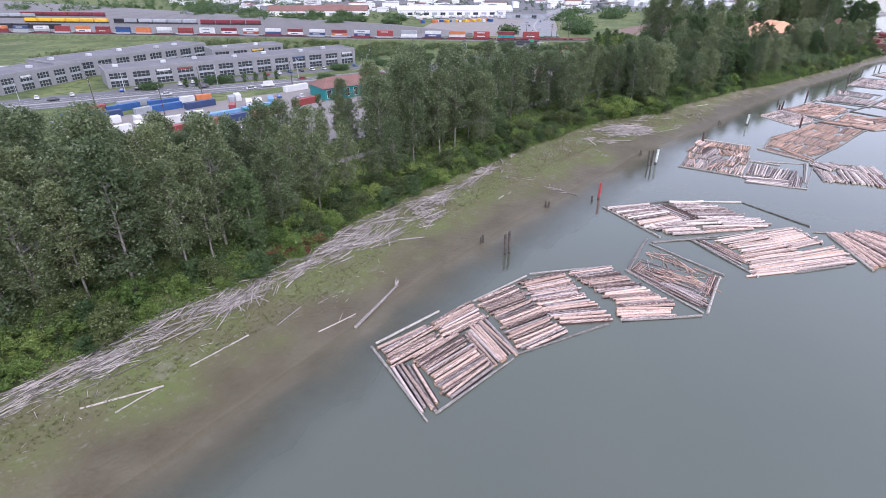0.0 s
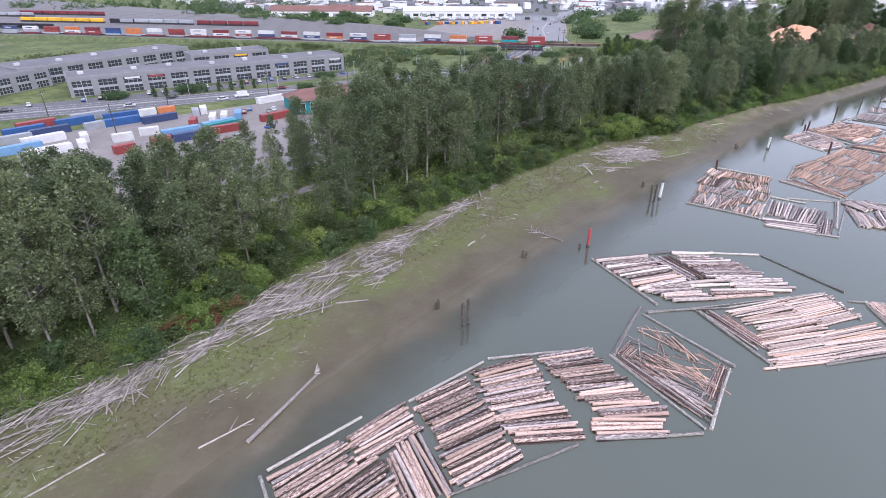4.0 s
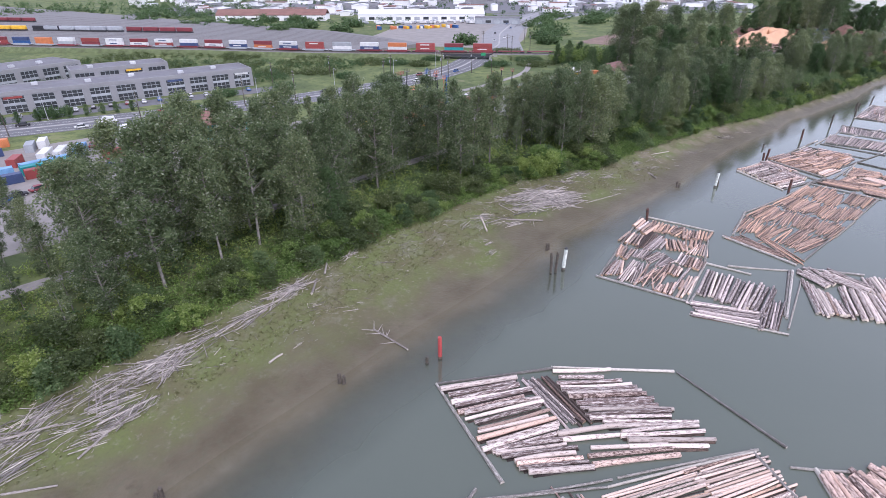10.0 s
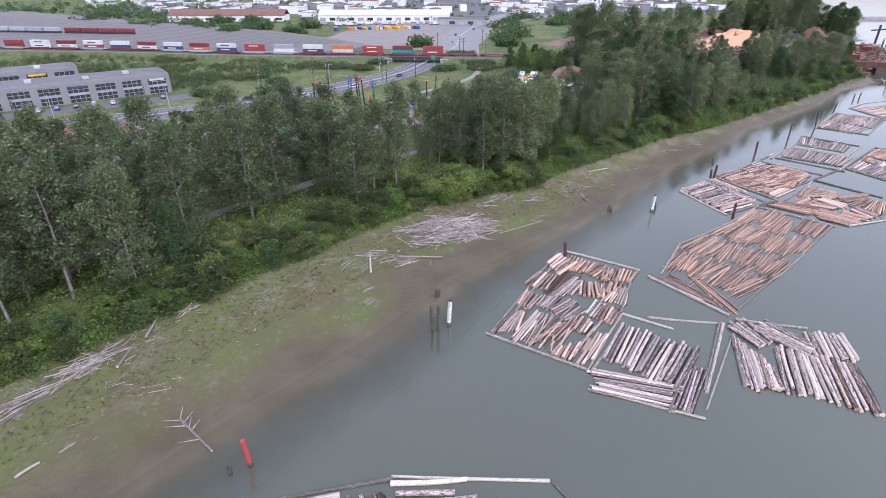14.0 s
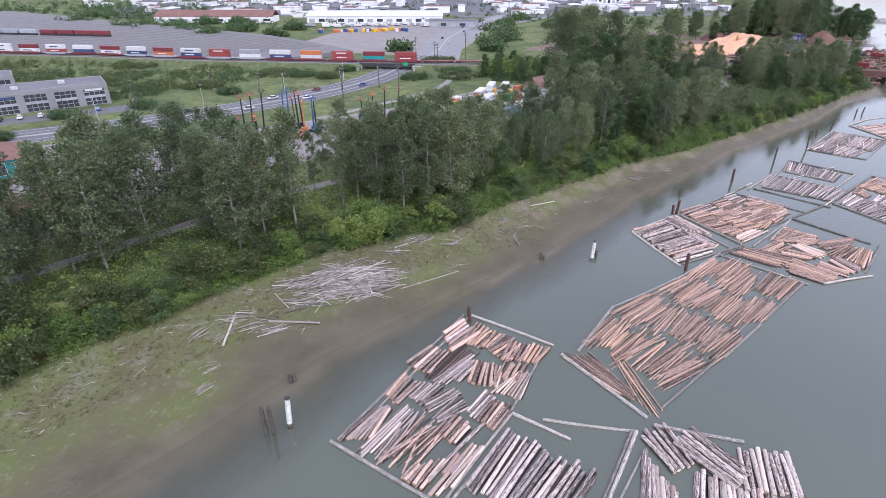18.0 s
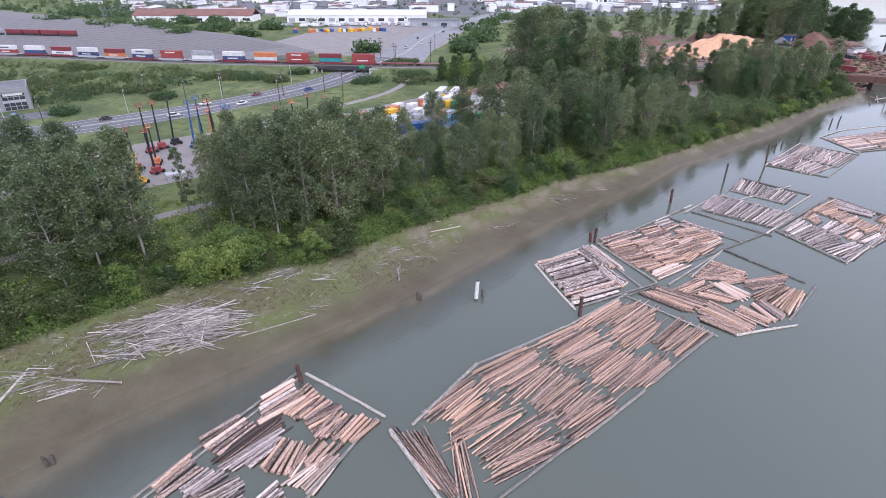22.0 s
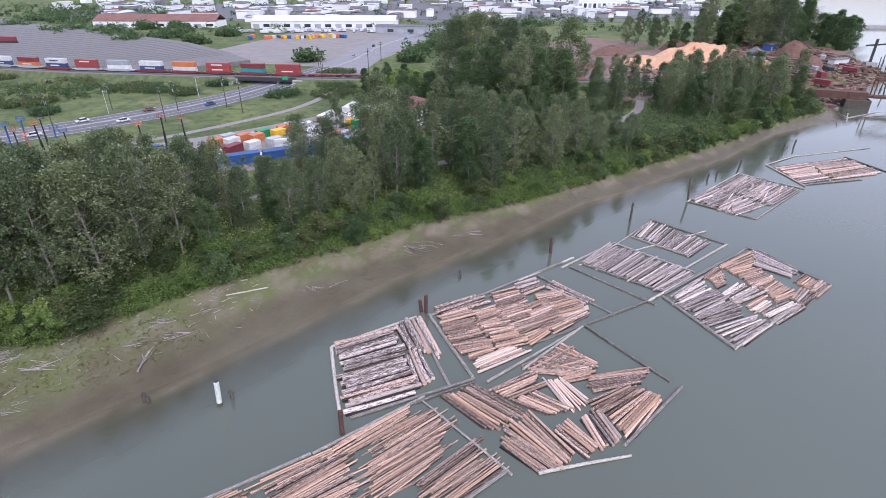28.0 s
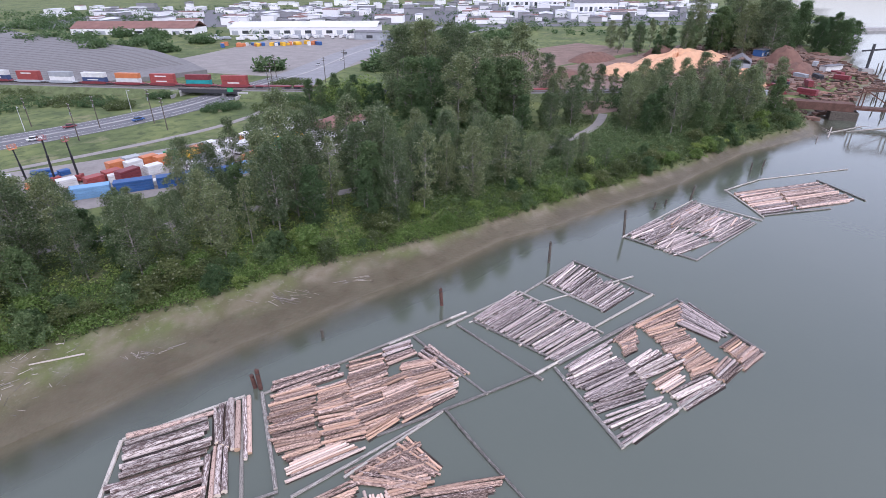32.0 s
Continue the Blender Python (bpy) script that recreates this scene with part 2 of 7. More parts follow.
def share(name, me, parent, m):
    ob = new(name, me)
    ob.parent = parent
    ob.matrix_basis = m
    return ob


def mesh_of(name, verts, faces, mats, index=None, smooth=False):
    me = bpy.data.meshes.new(name)
    me.from_pydata(verts, [], faces)
    for m in mats:
        me.materials.append(m)
    if index is not None:
        me.polygons.foreach_set("material_index", index)
    if smooth:
        me.polygons.foreach_set("use_smooth", [True] * len(me.polygons))
    me.update()
    return me


def box(bm, x0, x1, y0, y1, z0, z1, m=None, bevel=0.0):
    r = bmesh.ops.create_cube(bm, size=1)
    vs = r["verts"]
    bmesh.ops.scale(bm, vec=(x1 - x0, y1 - y0, z1 - z0), verts=vs)
    bmesh.ops.translate(bm, vec=((x0 + x1) / 2, (y0 + y1) / 2, (z0 + z1) / 2), verts=vs)
    if bevel:
        es = list({e for v in vs for e in v.link_edges})
        r = bmesh.ops.bevel(bm, geom=es, offset=bevel, segments=1, affect="EDGES")
        vs = r["verts"]
    if m is not None:
        bmesh.ops.transform(bm, matrix=m, verts=list({v for v in vs}))
    return vs


def box_bm(*a, **k):
    bm = bmesh.new()
    box(bm, *a, **k)
    return bm


def tube_bm(r0, r1, z0, z1, seg=10, m=None):
    bm = bmesh.new()
    r = bmesh.ops.create_cone(bm, cap_ends=True, segments=seg, radius1=r0, radius2=r1, depth=z1 - z0)
    bmesh.ops.translate(bm, vec=(0, 0, (z0 + z1) / 2), verts=r["verts"])
    if m is not None:
        bmesh.ops.transform(bm, matrix=m, verts=r["verts"])
    return bm


def thing(name, m, label, category, group="", kind=""):
    ob = new(name)
    ob.empty_display_size = 0.5
    ob.matrix_basis = m
    return tagged(ob, label, category, group, kind)


# ---- the lie of the land ----
LAND = 5.0
SHORE_X = (-3000, -300, -97, -53, -32, -10, 20, 49, 70, 97, 120, 145, 170, 195, 212, 232, 247, 265, 300, 340, 384, 414, 528, 582, 898, 1450, 3000)
SHORE_Y = (-150, 30, 48, 54, 56, 57, 58, 57.5, 59, 56, 53, 52.3, 51.5, 49, 46.5, 46.5, 42.5, 40, 34, 32.5, 22, 29, 24, 53, 122, 346, 900)
EDGE_X = (-3000, -300, -104, -60, -37, 10, 42, 90, 106, 118, 130, 144, 169, 192, 214, 247, 278, 316, 348, 388, 414, 528, 582, 898, 1450, 3000)
EDGE_Y = (-110, 60, 76, 78, 84.5, 86.5, 87, 86, 80, 74.5, 73.5, 72.5, 68, 65, 57.5, 51.5, 46, 39, 36, 27, 34, 30, 60, 130, 356, 910)


def shore(x):
    return float(np.interp(x, SHORE_X, SHORE_Y))


def edge(x):
    return float(np.interp(x, EDGE_X, EDGE_Y))


def height(x, y):
    s, e = shore(x), edge(x)
    w = 0.5 * noise.noise((x * 0.13, y * 0.13, 0)) + 0.25 * noise.noise((x * 0.4, y * 0.4, 3))
    if y < s:
        steep = float(np.interp(x, (60, 140, 420), (0.055, 0.08, 0.1)))
        return max(-4.0, (y - s) * steep + 0.25 * w * min(1, (s - y) / 4))
    if y < e:
        f = (y - s) / max(1.0, e - s)
        return 1.9 * f ** 1.25 + w * 0.45 * f * (1.2 - f)
    f = min(1.0, (y - e) / 14)
    return 1.9 + (LAND - 1.9) * f * f * (3 - 2 * f) + w * 0.35 * (1 - f) - 0.02 * f


def axis(lo, hi, step, far, first):
    c = list(np.arange(lo, hi + step, step))
    d, g = c[-1], first
    while d < far:
        d += g
        g *= 1.25
        c.append(d)
    d, g = c[0], first
    while d > -far:
        d -= g
        g *= 1.25
        c.insert(0, d)
    return c


def zone(x, y):
    """Shares of marsh grass, of dry land and of pale silt at a place; the rest is river mud."""
    s, e = shore(x), edge(x)
    f = (y - s) / max(1.0, e - s)
    n1 = noise.noise((x * 0.07, y * 0.07, 7)) * 0.28 + noise.noise((x * 0.3, y * 0.3, 9)) * 0.12
    marsh = min(1, max(0, (f - float(np.interp(x, (110, 200), (0.15, 0.5))) + n1) * 3.2))
    dry = min(1, max(0, (f - 0.9 + n1 * 0.9) * 3.0))
    reach = float(np.interp(x, (60, 140), (2.0, 0.8)))
    n2 = noise.noise((x * 0.09, y * 0.2, 21))
    bar = math.exp(-((y - s + reach * (0.9 + n2)) / reach) ** 2) * min(1, max(0, float(np.interp(x, (60, 140), (0.55, 0.8))) + 0.8 * n2))
    if x > 110 and y > s:
        litter = (noise.noise((x * 0.16, y * 0.22, 31)) + 0.5 * noise.noise((x * 0.6, y * 0.6, 33)) - 0.05) * 3
        bar = max(bar, min(0.85, litter) * min(1, (x - 110) / 30) * max(0, 1 - abs(f - 0.72) / 0.4))
    return marsh, dry, bar


gx, gy = axis(-130, 430, 1.6, 4200, 4), axis(8, 112, 1.6, 4200, 4)
verts = [(x, y, height(x, y)) for y in gy for x in gx]
nx = len(gx)
faces = [(j * nx + i, j * nx + i + 1, (j + 1) * nx + i + 1, (j + 1) * nx + i) for j in range(len(gy) - 1) for i in range(nx - 1)]


def ground_material():
    m = bpy.data.materials.new("river_bank_ground")
    m.use_nodes = True
    n, l = m.node_tree.nodes, m.node_tree.links
    b = n["Principled BSDF"]
    geo = n.new("ShaderNodeNewGeometry")
    at = n.new("ShaderNodeAttribute")
    at.attribute_name = "zone"
    sep = n.new("ShaderNodeSeparateColor")
    l.new(at.outputs["Color"], sep.inputs[0])

    def mottled(c1, c2, sc, lo=0.35, hi=0.65, detail=6):
        t = n.new("ShaderNodeTexNoise")
        t.inputs["Scale"].default_value = sc
        t.inputs["Detail"].default_value = detail
        t.inputs["Roughness"].default_value = 0.65
        l.new(geo.outputs["Position"], t.inputs["Vector"])
        r = n.new("ShaderNodeMapRange")
        r.inputs["From Min"].default_value, r.inputs["From Max"].default_value = lo, hi
        l.new(t.outputs[0], r.inputs["Value"])
        x = n.new("ShaderNodeMix")
        x.data_type = "RGBA"
        for k, c in (("A", c1), ("B", c2)):
            if isinstance(c, tuple):
                x.inputs[k].default_value = (*c, 1)
            else:
                l.new(c, x.inputs[k])
        l.new(r.outputs[0], x.inputs["Factor"])
        return x.outputs["Result"]

    mud = mottled(mottled((0.094, 0.076, 0.048), (0.138, 0.118, 0.078), 0.12), (0.108, 0.107, 0.068), 0.9, 0.5, 0.8)
    mud = mottled(mud, (0.07, 0.056, 0.036), 0.35, 0.58, 0.8)
    silt = mottled((0.19, 0.155, 0.108), (0.24, 0.205, 0.155), 0.5)
    green = mottled((0.125, 0.115, 0.06), (0.125, 0.146, 0.052), 0.09, 0.42, 0.58)
    marsh = mottled(green, (0.20, 0.19, 0.135), 0.16, 0.55, 0.72)
    marsh = mottled(marsh, (0.25, 0.235, 0.185), 1.1, 0.56, 0.74, 8)
    marsh = mottled(marsh, (0.10, 0.106, 0.052), 2.6, 0.52, 0.72, 8)
    dry = mottled((0.085, 0.115, 0.042), (0.165, 0.195, 0.07), 0.035, 0.4, 0.6)
    dry = mottled(dry, (0.21, 0.20, 0.11), 0.06, 0.58, 0.7)
    dry = mottled(dry, (0.06, 0.085, 0.034), 0.22, 0.48, 0.66, 8)
    last = mud
    for col, layer in (("Red", marsh), ("Green", dry), ("Blue", silt)):
        x = n.new("ShaderNodeMix")
        x.data_type = "RGBA"
        l.new(sep.outputs[col], x.inputs["Factor"])
        l.new(last, x.inputs["A"])
        l.new(layer, x.inputs["B"])
        last = x.outputs["Result"]
    l.new(last, b.inputs["Base Color"])
    rr = n.new("ShaderNodeMapRange")
    rr.inputs["To Min"].default_value, rr.inputs["To Max"].default_value = 0.42, 0.95
    l.new(sep.outputs["Red"], rr.inputs["Value"])
    l.new(rr.outputs[0], b.inputs["Roughness"])
    b.inputs["Specular IOR Level"].default_value = 0.3
    t = n.new("ShaderNodeTexNoise")
    t.inputs["Scale"].default_value = 1.5
    t.inputs["Detail"].default_value = 8
    l.new(geo.outputs["Position"], t.inputs["Vector"])
    bp = n.new("ShaderNodeBump")
    bp.inputs["Strength"].default_value = 0.5
    bp.inputs["Distance"].default_value = 0.3
    l.new(t.outputs[0], bp.inputs["Height"])
    l.new(bp.outputs[0], b.inputs["Normal"])
    return m


me = mesh_of("ground", verts, faces, [ground_material()], smooth=True)
attr = me.color_attributes.new("zone", "FLOAT_COLOR", "POINT")
attr.data.foreach_set("color", [c for x, y, z in verts for c in (*zone(x, y), 1.0)])
ground = tagged(new("ground", me), "muddy tidal bank rising to marsh grass and flat land", "ground", kind="structure")


def water_material():
    m = bpy.data.materials.new("river_water")
    m.use_nodes = True
    n, l = m.node_tree.nodes, m.node_tree.links
    b = n["Principled BSDF"]
    geo = n.new("ShaderNodeNewGeometry")
    t = n.new("ShaderNodeTexNoise")
    t.inputs["Scale"].default_value = 0.02
    t.inputs["Detail"].default_value = 4
    l.new(geo.outputs["Position"], t.inputs["Vector"])
    mix = n.new("ShaderNodeMix")
    mix.data_type = "RGBA"
    mix.inputs["A"].default_value, mix.inputs["B"].default_value = (0.076, 0.094, 0.070, 1), (0.108, 0.121, 0.090, 1)
    l.new(t.outputs[0], mix.inputs["Factor"])
    l.new(mix.outputs["Result"], b.inputs["Base Color"])
    b.inputs["Roughness"].default_value = 0.09
    b.inputs["IOR"].default_value = 1.8
    w = n.new("ShaderNodeTexNoise")
    w.inputs["Scale"].default_value = 0.9
    w.inputs["Detail"].default_value = 5
    l.new(geo.outputs["Position"], w.inputs["Vector"])
    bp = n.new("ShaderNodeBump")
    bp.inputs["Strength"].default_value = 0.12
    bp.inputs["Distance"].default_value = 0.12
    l.new(w.outputs[0], bp.inputs["Height"])
    l.new(bp.outputs[0], b.inputs["Normal"])
    at = n.new("ShaderNodeAttribute")
    at.attribute_name = "depth"
    tr = n.new("ShaderNodeBsdfTransparent")
    tr.inputs["Color"].default_value = (0.97, 0.96, 0.92, 1)
    mx = n.new("ShaderNodeMixShader")
    l.new(at.outputs["Fac"], mx.inputs[0])
    l.new(tr.outputs[0], mx.inputs[1])
    l.new(b.outputs[0], mx.inputs[2])
    l.new(mx.outputs[0], n["Material Output"].inputs["Surface"])
    return m


wx, wy = axis(-130, 430, 4, 4200, 8), axis(-40, 70, 2, 4200, 8)
wv = [(x, y, 0.0) for y in wy for x in wx]
nw = len(wx)
wf = [(j * nw + i, j * nw + i + 1, (j + 1) * nw + i + 1, (j + 1) * nw + i) for j in range(len(wy) - 1) for i in range(nw - 1)
      if wy[j] < max(shore(wx[i]), shore(wx[i + 1])) + 6]
me = mesh_of("water", wv, wf, [water_material()], smooth=True)
attr = me.attributes.new("depth", "FLOAT", "POINT")
attr.data.foreach_set("value", [min(1.0, max(0.1, 0.1 + (-height(x, y)) * 1.15)) for x, y, z in wv])
water = tagged(new("water", me), "calm murky grey-green river water", "water", kind="structure")

# ---- floating logs ----


def log_shape(name, kind, taper, bend, seg=8):
    """A log one metre long and one metre thick, lying along x; it is scaled where it lies."""
    rng = random.Random(name + kind + str(bend))
    vs, fs, idx = [], [], []
    rings = 4
    for k in range(rings + 1):
        f = k / rings
        r = 0.5 * (1 - taper * f)
        cy, cz = bend * math.sin(f * math.pi), 0.0
        for s in range(seg):
            a = s / seg * 2 * math.pi
            q = r * (1 + rng.uniform(-0.07, 0.07))
            vs.append((f - 0.5, cy + q * math.cos(a), cz + q * math.sin(a)))
    for k in range(rings):
        for s in range(seg):
            fs.append((k * seg + s, k * seg + (s + 1) % seg, (k + 1) * seg + (s + 1) % seg, (k + 1) * seg + s))
            idx.append(0)
    fs.append(tuple(range(seg))[::-1])
    fs.append(tuple(rings * seg + s for s in range(seg)))
    idx += [1, 1]
    return vs, fs, idx


def log_mesh(name, vs, fs, idx, mats, grain=None, tone=None):
    me = mesh_of(name, vs, fs, mats, idx)
    me.polygons.foreach_set("use_smooth", [i % 2 == 0 for i in idx])
    me.attributes.new("grain", "FLOAT_VECTOR", "POINT").data.foreach_set("vector", np.array(vs if grain is None else grain, float).ravel())
    me.attributes.new("tone", "FLOAT", "POINT").data.foreach_set("value", [0.0] * len(vs) if tone is None else tone)
    return me


BENDS = ((0.12, 0.0), (0.25, 0.15), (0.18, -0.25), (0.3, 0.1))
LOG_SHAPE = {k: [log_shape("log", k, t, b) for t, b in BENDS] for k in LOGS}
LOG_MESH = {k: [log_mesh("log", *q, [LOGS[k], CUT[k]]) for q in LOG_SHAPE[k]] for k in LOGS}
rl = random.Random(5)
LOOSE_MOST = 300
more_logs = collections.defaultdict(list)
under_logs = collections.defaultdict(list)
laid = collections.Counter()


def lie(x0, y0, x1, y1, z, dia):
    dx, dy = x1 - x0, y1 - y0
    if rl.random() < 0.3:
        dx, dy = -dx, -dy
    return Matrix.LocRotScale(((x0 + x1) / 2, (y0 + y1) / 2, z), Euler((rl.uniform(0, 6.28), rl.uniform(-0.006, 0.006), math.atan2(dy, dx)), "XYZ"), (math.hypot(dx, dy), dia, dia))


def lay(parent, name, kind, x0, y0, x1, y1, z, dia):
    """One log from end to end."""
    m = lie(x0, y0, x1, y1, z, dia)
    if name == "log":
        laid[parent.name] += 1
        if laid[parent.name] > LOOSE_MOST:
            more_logs[parent.name].append((m, kind))
            return None
    return share(name, rl.choice(LOG_MESH[kind]), parent, m)


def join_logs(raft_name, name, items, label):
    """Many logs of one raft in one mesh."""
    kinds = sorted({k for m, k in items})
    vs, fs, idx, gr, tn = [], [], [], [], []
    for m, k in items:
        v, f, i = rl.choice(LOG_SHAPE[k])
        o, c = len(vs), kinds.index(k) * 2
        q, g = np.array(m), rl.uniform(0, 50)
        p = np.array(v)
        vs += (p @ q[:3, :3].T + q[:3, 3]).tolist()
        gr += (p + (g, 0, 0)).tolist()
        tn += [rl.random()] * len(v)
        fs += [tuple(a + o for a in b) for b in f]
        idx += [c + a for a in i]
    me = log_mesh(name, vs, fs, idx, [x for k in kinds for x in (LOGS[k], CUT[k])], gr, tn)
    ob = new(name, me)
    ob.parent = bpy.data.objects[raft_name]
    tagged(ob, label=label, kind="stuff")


def log_raft(label):
    return thing("log_raft", pose(0, 0, 0), label, "log raft", "log rafts moored along the bank")


def boom(raft, x0, y0, x1, y1, dia):
    ob = lay(raft, "boom_stick", "boom", x0, y0, x1, y1, 0.14, dia * 1.25)
    tagged(ob, label="long weathered grey boom stick")


THICK = {"pole": 0.27, "redpole": 0.28, "orange": 0.47, "white": 0.70, "pale": 0.40, "brown": 0.60, "dark": 0.5, "grey": 0.46}
RAGGED = {"redpole": 0.07, "pole": 0.06, "orange": 0.03, "pale": 0.05, "grey": 0.045}


def rows(raft, kind, n, ax, ay, bx, by, cx, cy, dx, dy, loose=0, high=0, thick=0.0):
    """Logs side by side, from the line a-b to the line d-c, n of them at least; high: some logs lie on top."""
    w = 0.5 * (math.hypot(dx - ax, dy - ay) + math.hypot(cx - bx, cy - by))
    length = 0.5 * (math.hypot(bx - ax, by - ay) + math.hypot(cx - dx, cy - dy))
    g = 0.0 if n < 3 else min(0.2, (0.75 if kind == "orange" else 0.5) / max(w, 0.5))
    ax, ay, dx, dy = ax - (dx - ax) * g, ay - (dy - ay) * g, dx + (dx - ax) * g, dy + (dy - ay) * g
    bx, by, cx, cy = bx - (cx - bx) * g, by - (cy - by) * g, cx + (cx - bx) * g, cy + (cy - by) * g
    w *= 1 + 2 * g
    top = thick or THICK.get(kind, 0.6)
    if n > 2:
        n = max(n, int(w / (top * (1.06 + 0.5 * loose))) + 1)
    gap = w / max(1, n - 1)
    dia = min(top, gap * 0.97) if n > 1 else top
    bundle = (0.0, 0.0, 0)
    chunky = kind == "orange"
    reach = {"orange": 1.06, "brown": 1.0, "dark": 1.0}.get(kind, 1.04)
    for layer in range(1 + high):
        for i in range(n - layer):
            f = (i + 0.5 * layer) / max(1, n - 1) + rl.gauss(0, 0.12 / max(4, n))
            if layer and rl.random() < 0.7:
                continue
            if bundle[2] <= 0:
                v = 0.05 if chunky else 0.03
                bundle = (rl.uniform(-v, v), rl.gauss(0, 0.02 if chunky else 0.008), rl.randint(3, 7))
            bundle = (bundle[0], bundle[1], bundle[2] - 1)
            sh = bundle[0] + rl.gauss(0, RAGGED.get(kind, 0.03) + 0.05 * loose)
            j = (bundle[1] + rl.gauss(0, 0.010 + 0.05 * loose)) * length
            e = 0.5 * (1 - reach * rl.uniform(0.86, 1.04))
            if kind in ("redpole", "pole") and rl.random() < 0.25:
                e += rl.uniform(0.05, 0.2)
            if loose and rl.random() < 0.15:
                e += 0.15
            x0, y0 = ax + (dx - ax) * f, ay + (dy - ay) * f
            x1, y1 = bx + (cx - bx) * f, by + (cy - by) * f
            u, v = x1 - x0, y1 - y0
            p0x, p0y, p1x, p1y = x0 + u * (e + sh), y0 + v * (e + sh), x1 + u * (sh - e), y1 + v * (sh - e)
            nx_, ny_ = -v / length, u / length
            d = dia * rl.uniform(0.84, 1.14)
            k = kind
            if rl.random() < 0.14:
                k = {"brown": "grey", "grey": "white", "white": "brown", "orange": "brown", "pale": "orange", "redpole": "pole", "pole": "grey"}.get(kind, kind)
            lay(raft, "log", k, p0x + nx_ * j, p0y + ny_ * j, p1x - nx_ * j, p1y - ny_ * j, 0.06 + 0.27 * d + layer * dia * 0.75 + rl.uniform(-0.06, 0.06), d)
            # a lower log in each gap, its dark colour standing in for shade
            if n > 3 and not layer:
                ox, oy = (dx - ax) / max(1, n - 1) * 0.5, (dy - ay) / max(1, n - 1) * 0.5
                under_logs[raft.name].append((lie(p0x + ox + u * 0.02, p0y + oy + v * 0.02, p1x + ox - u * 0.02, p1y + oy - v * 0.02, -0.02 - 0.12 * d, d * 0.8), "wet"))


def drifted(raft, kinds, n, x, y, rx, ry, ang, l0, l1, spin=18.0, dia=0.3, z=0.02):
    """Single logs afloat between the bundles of a pen."""
    ca, sa = math.cos(radians(ang)), math.sin(radians(ang))
    for _ in range(n):
        u, w = rl.uniform(-rx, rx), rl.uniform(-ry, ry)
        px, py = x + u * ca - w * sa, y + u * sa + w * ca
        t = radians(ang + rl.gauss(0, spin))
        h = rl.uniform(l0, l1) / 2
        d = dia * rl.uniform(0.6, 1.2)
        lay(raft, "log", rl.choice(kinds), px - h * math.cos(t), py - h * math.sin(t), px + h * math.cos(t), py + h * math.sin(t), z + 0.1 * d, d)


raft = log_raft("curved raft of freshly cut brown logs inside boom sticks")
boom(raft, -64.2, 45.6, -50.1, 44.3, 0.40)
boom(raft, -43.4, 41.8, -28.9, 39.7, 0.40)
boom(raft, -27.8, 39.7, -13.5, 28.8, 0.40)
boom(raft, -65.2, 45.5, -70.9, 27.3, 0.40)
boom(raft, -69.0, 27.4, -51.8, 26.4, 0.40)
boom(raft, -50.8, 26.7, -32.9, 19.7, 0.40)
boom(raft, -30.5, 18.4, -19.3, 8.4, 0.40)
rows(raft, "brown", 6, -64.9, 43.8, -54.6, 42.4, -55.6, 39.0, -66.4, 39.7)
rows(raft, "brown", 6, -54.1, 42.3, -44.1, 41.4, -45.6, 37.2, -55.2, 38.5)
rows(raft, "brown", 13, -63.2, 37.9, -52.8, 36.9, -55.2, 28.1, -65.9, 28.5)
rows(raft, "brown", 4, -66.1, 38.4, -69.8, 28.8, -68.2, 27.9, -64.1, 37.6)
rows(raft, "brown", 7, -51.4, 37.3, -54.8, 27.5, -50.7, 27.1, -47.1, 37.0)
rows(raft, "brown", 10, -43.3, 40.8, -33.3, 38.5, -36.8, 29.8, -46.4, 32.6)
rows(raft, "brown", 6, -47.8, 31.0, -37.8, 28.1, -39.5, 24.5, -49.2, 26.9)
rows(raft, "brown", 14, -32.7, 39.0, -22.8, 34.3, -30.7, 20.0, -38.5, 26.5)
rows(raft, "brown", 10, -22.3, 33.8, -13.9, 28.8, -18.9, 14.0, -26.5, 20.5)
rows(raft, "brown", 4, -28.3, 20.1, -20.9, 13.3, -22.8, 12.1, -30.1, 18.8)

raft = log_raft("triangular boom pen with loose thin poles")
boom(raft, -12.5, 25.4, 3.9, 28.8, 0.45)
boom(raft, 2.0, 27.4, -1.6, 10.1, 0.45)
boom(raft, -13.0, 26.0, -18.3, 8.5, 0.45)
boom(raft, -17.8, 7.9, -2.8, 10.5, 0.45)
boom(raft, -12.3, 25.9, 2.2, 28.7, 0.30)
rows(raft, "pole", 7, -12.9, 24.0, -16.8, 8.7, -14.5, 9.3, -11.4, 22.4)
rows(raft, "pole", 5, -2.1, 24.5, -4.5, 16.8, -3.7, 16.4, -0.5, 22.0, loose=1)
rows(raft, "pole", 9, -11.4, 22.4, -11.7, 11.7, -7.5, 12.6, -8.3, 21.3, loose=1)
rows(raft, "pole", 6, -12.6, 11.1, -3.1, 12.0, -3.0, 10.9, -12.0, 9.7)
rows(raft, "grey", 5, -13.1, 18.1, -14.3, 9.9, -12.9, 11.0, -12.7, 16.9, loose=1)
rows(raft, "pole", 3, -11.7, 25.0, -7.1, 25.0, -8.9, 23.5, -11.9, 23.7)
drifted(raft, ("pole", "redpole", "grey"), 26, -9.5, 17, 6.5, 3.5, -105, 3, 8, 22, 0.28)
drifted(raft, ("pole", "redpole"), 14, -3.5, 19, 6, 2, -100, 3, 7, 25, 0.26)

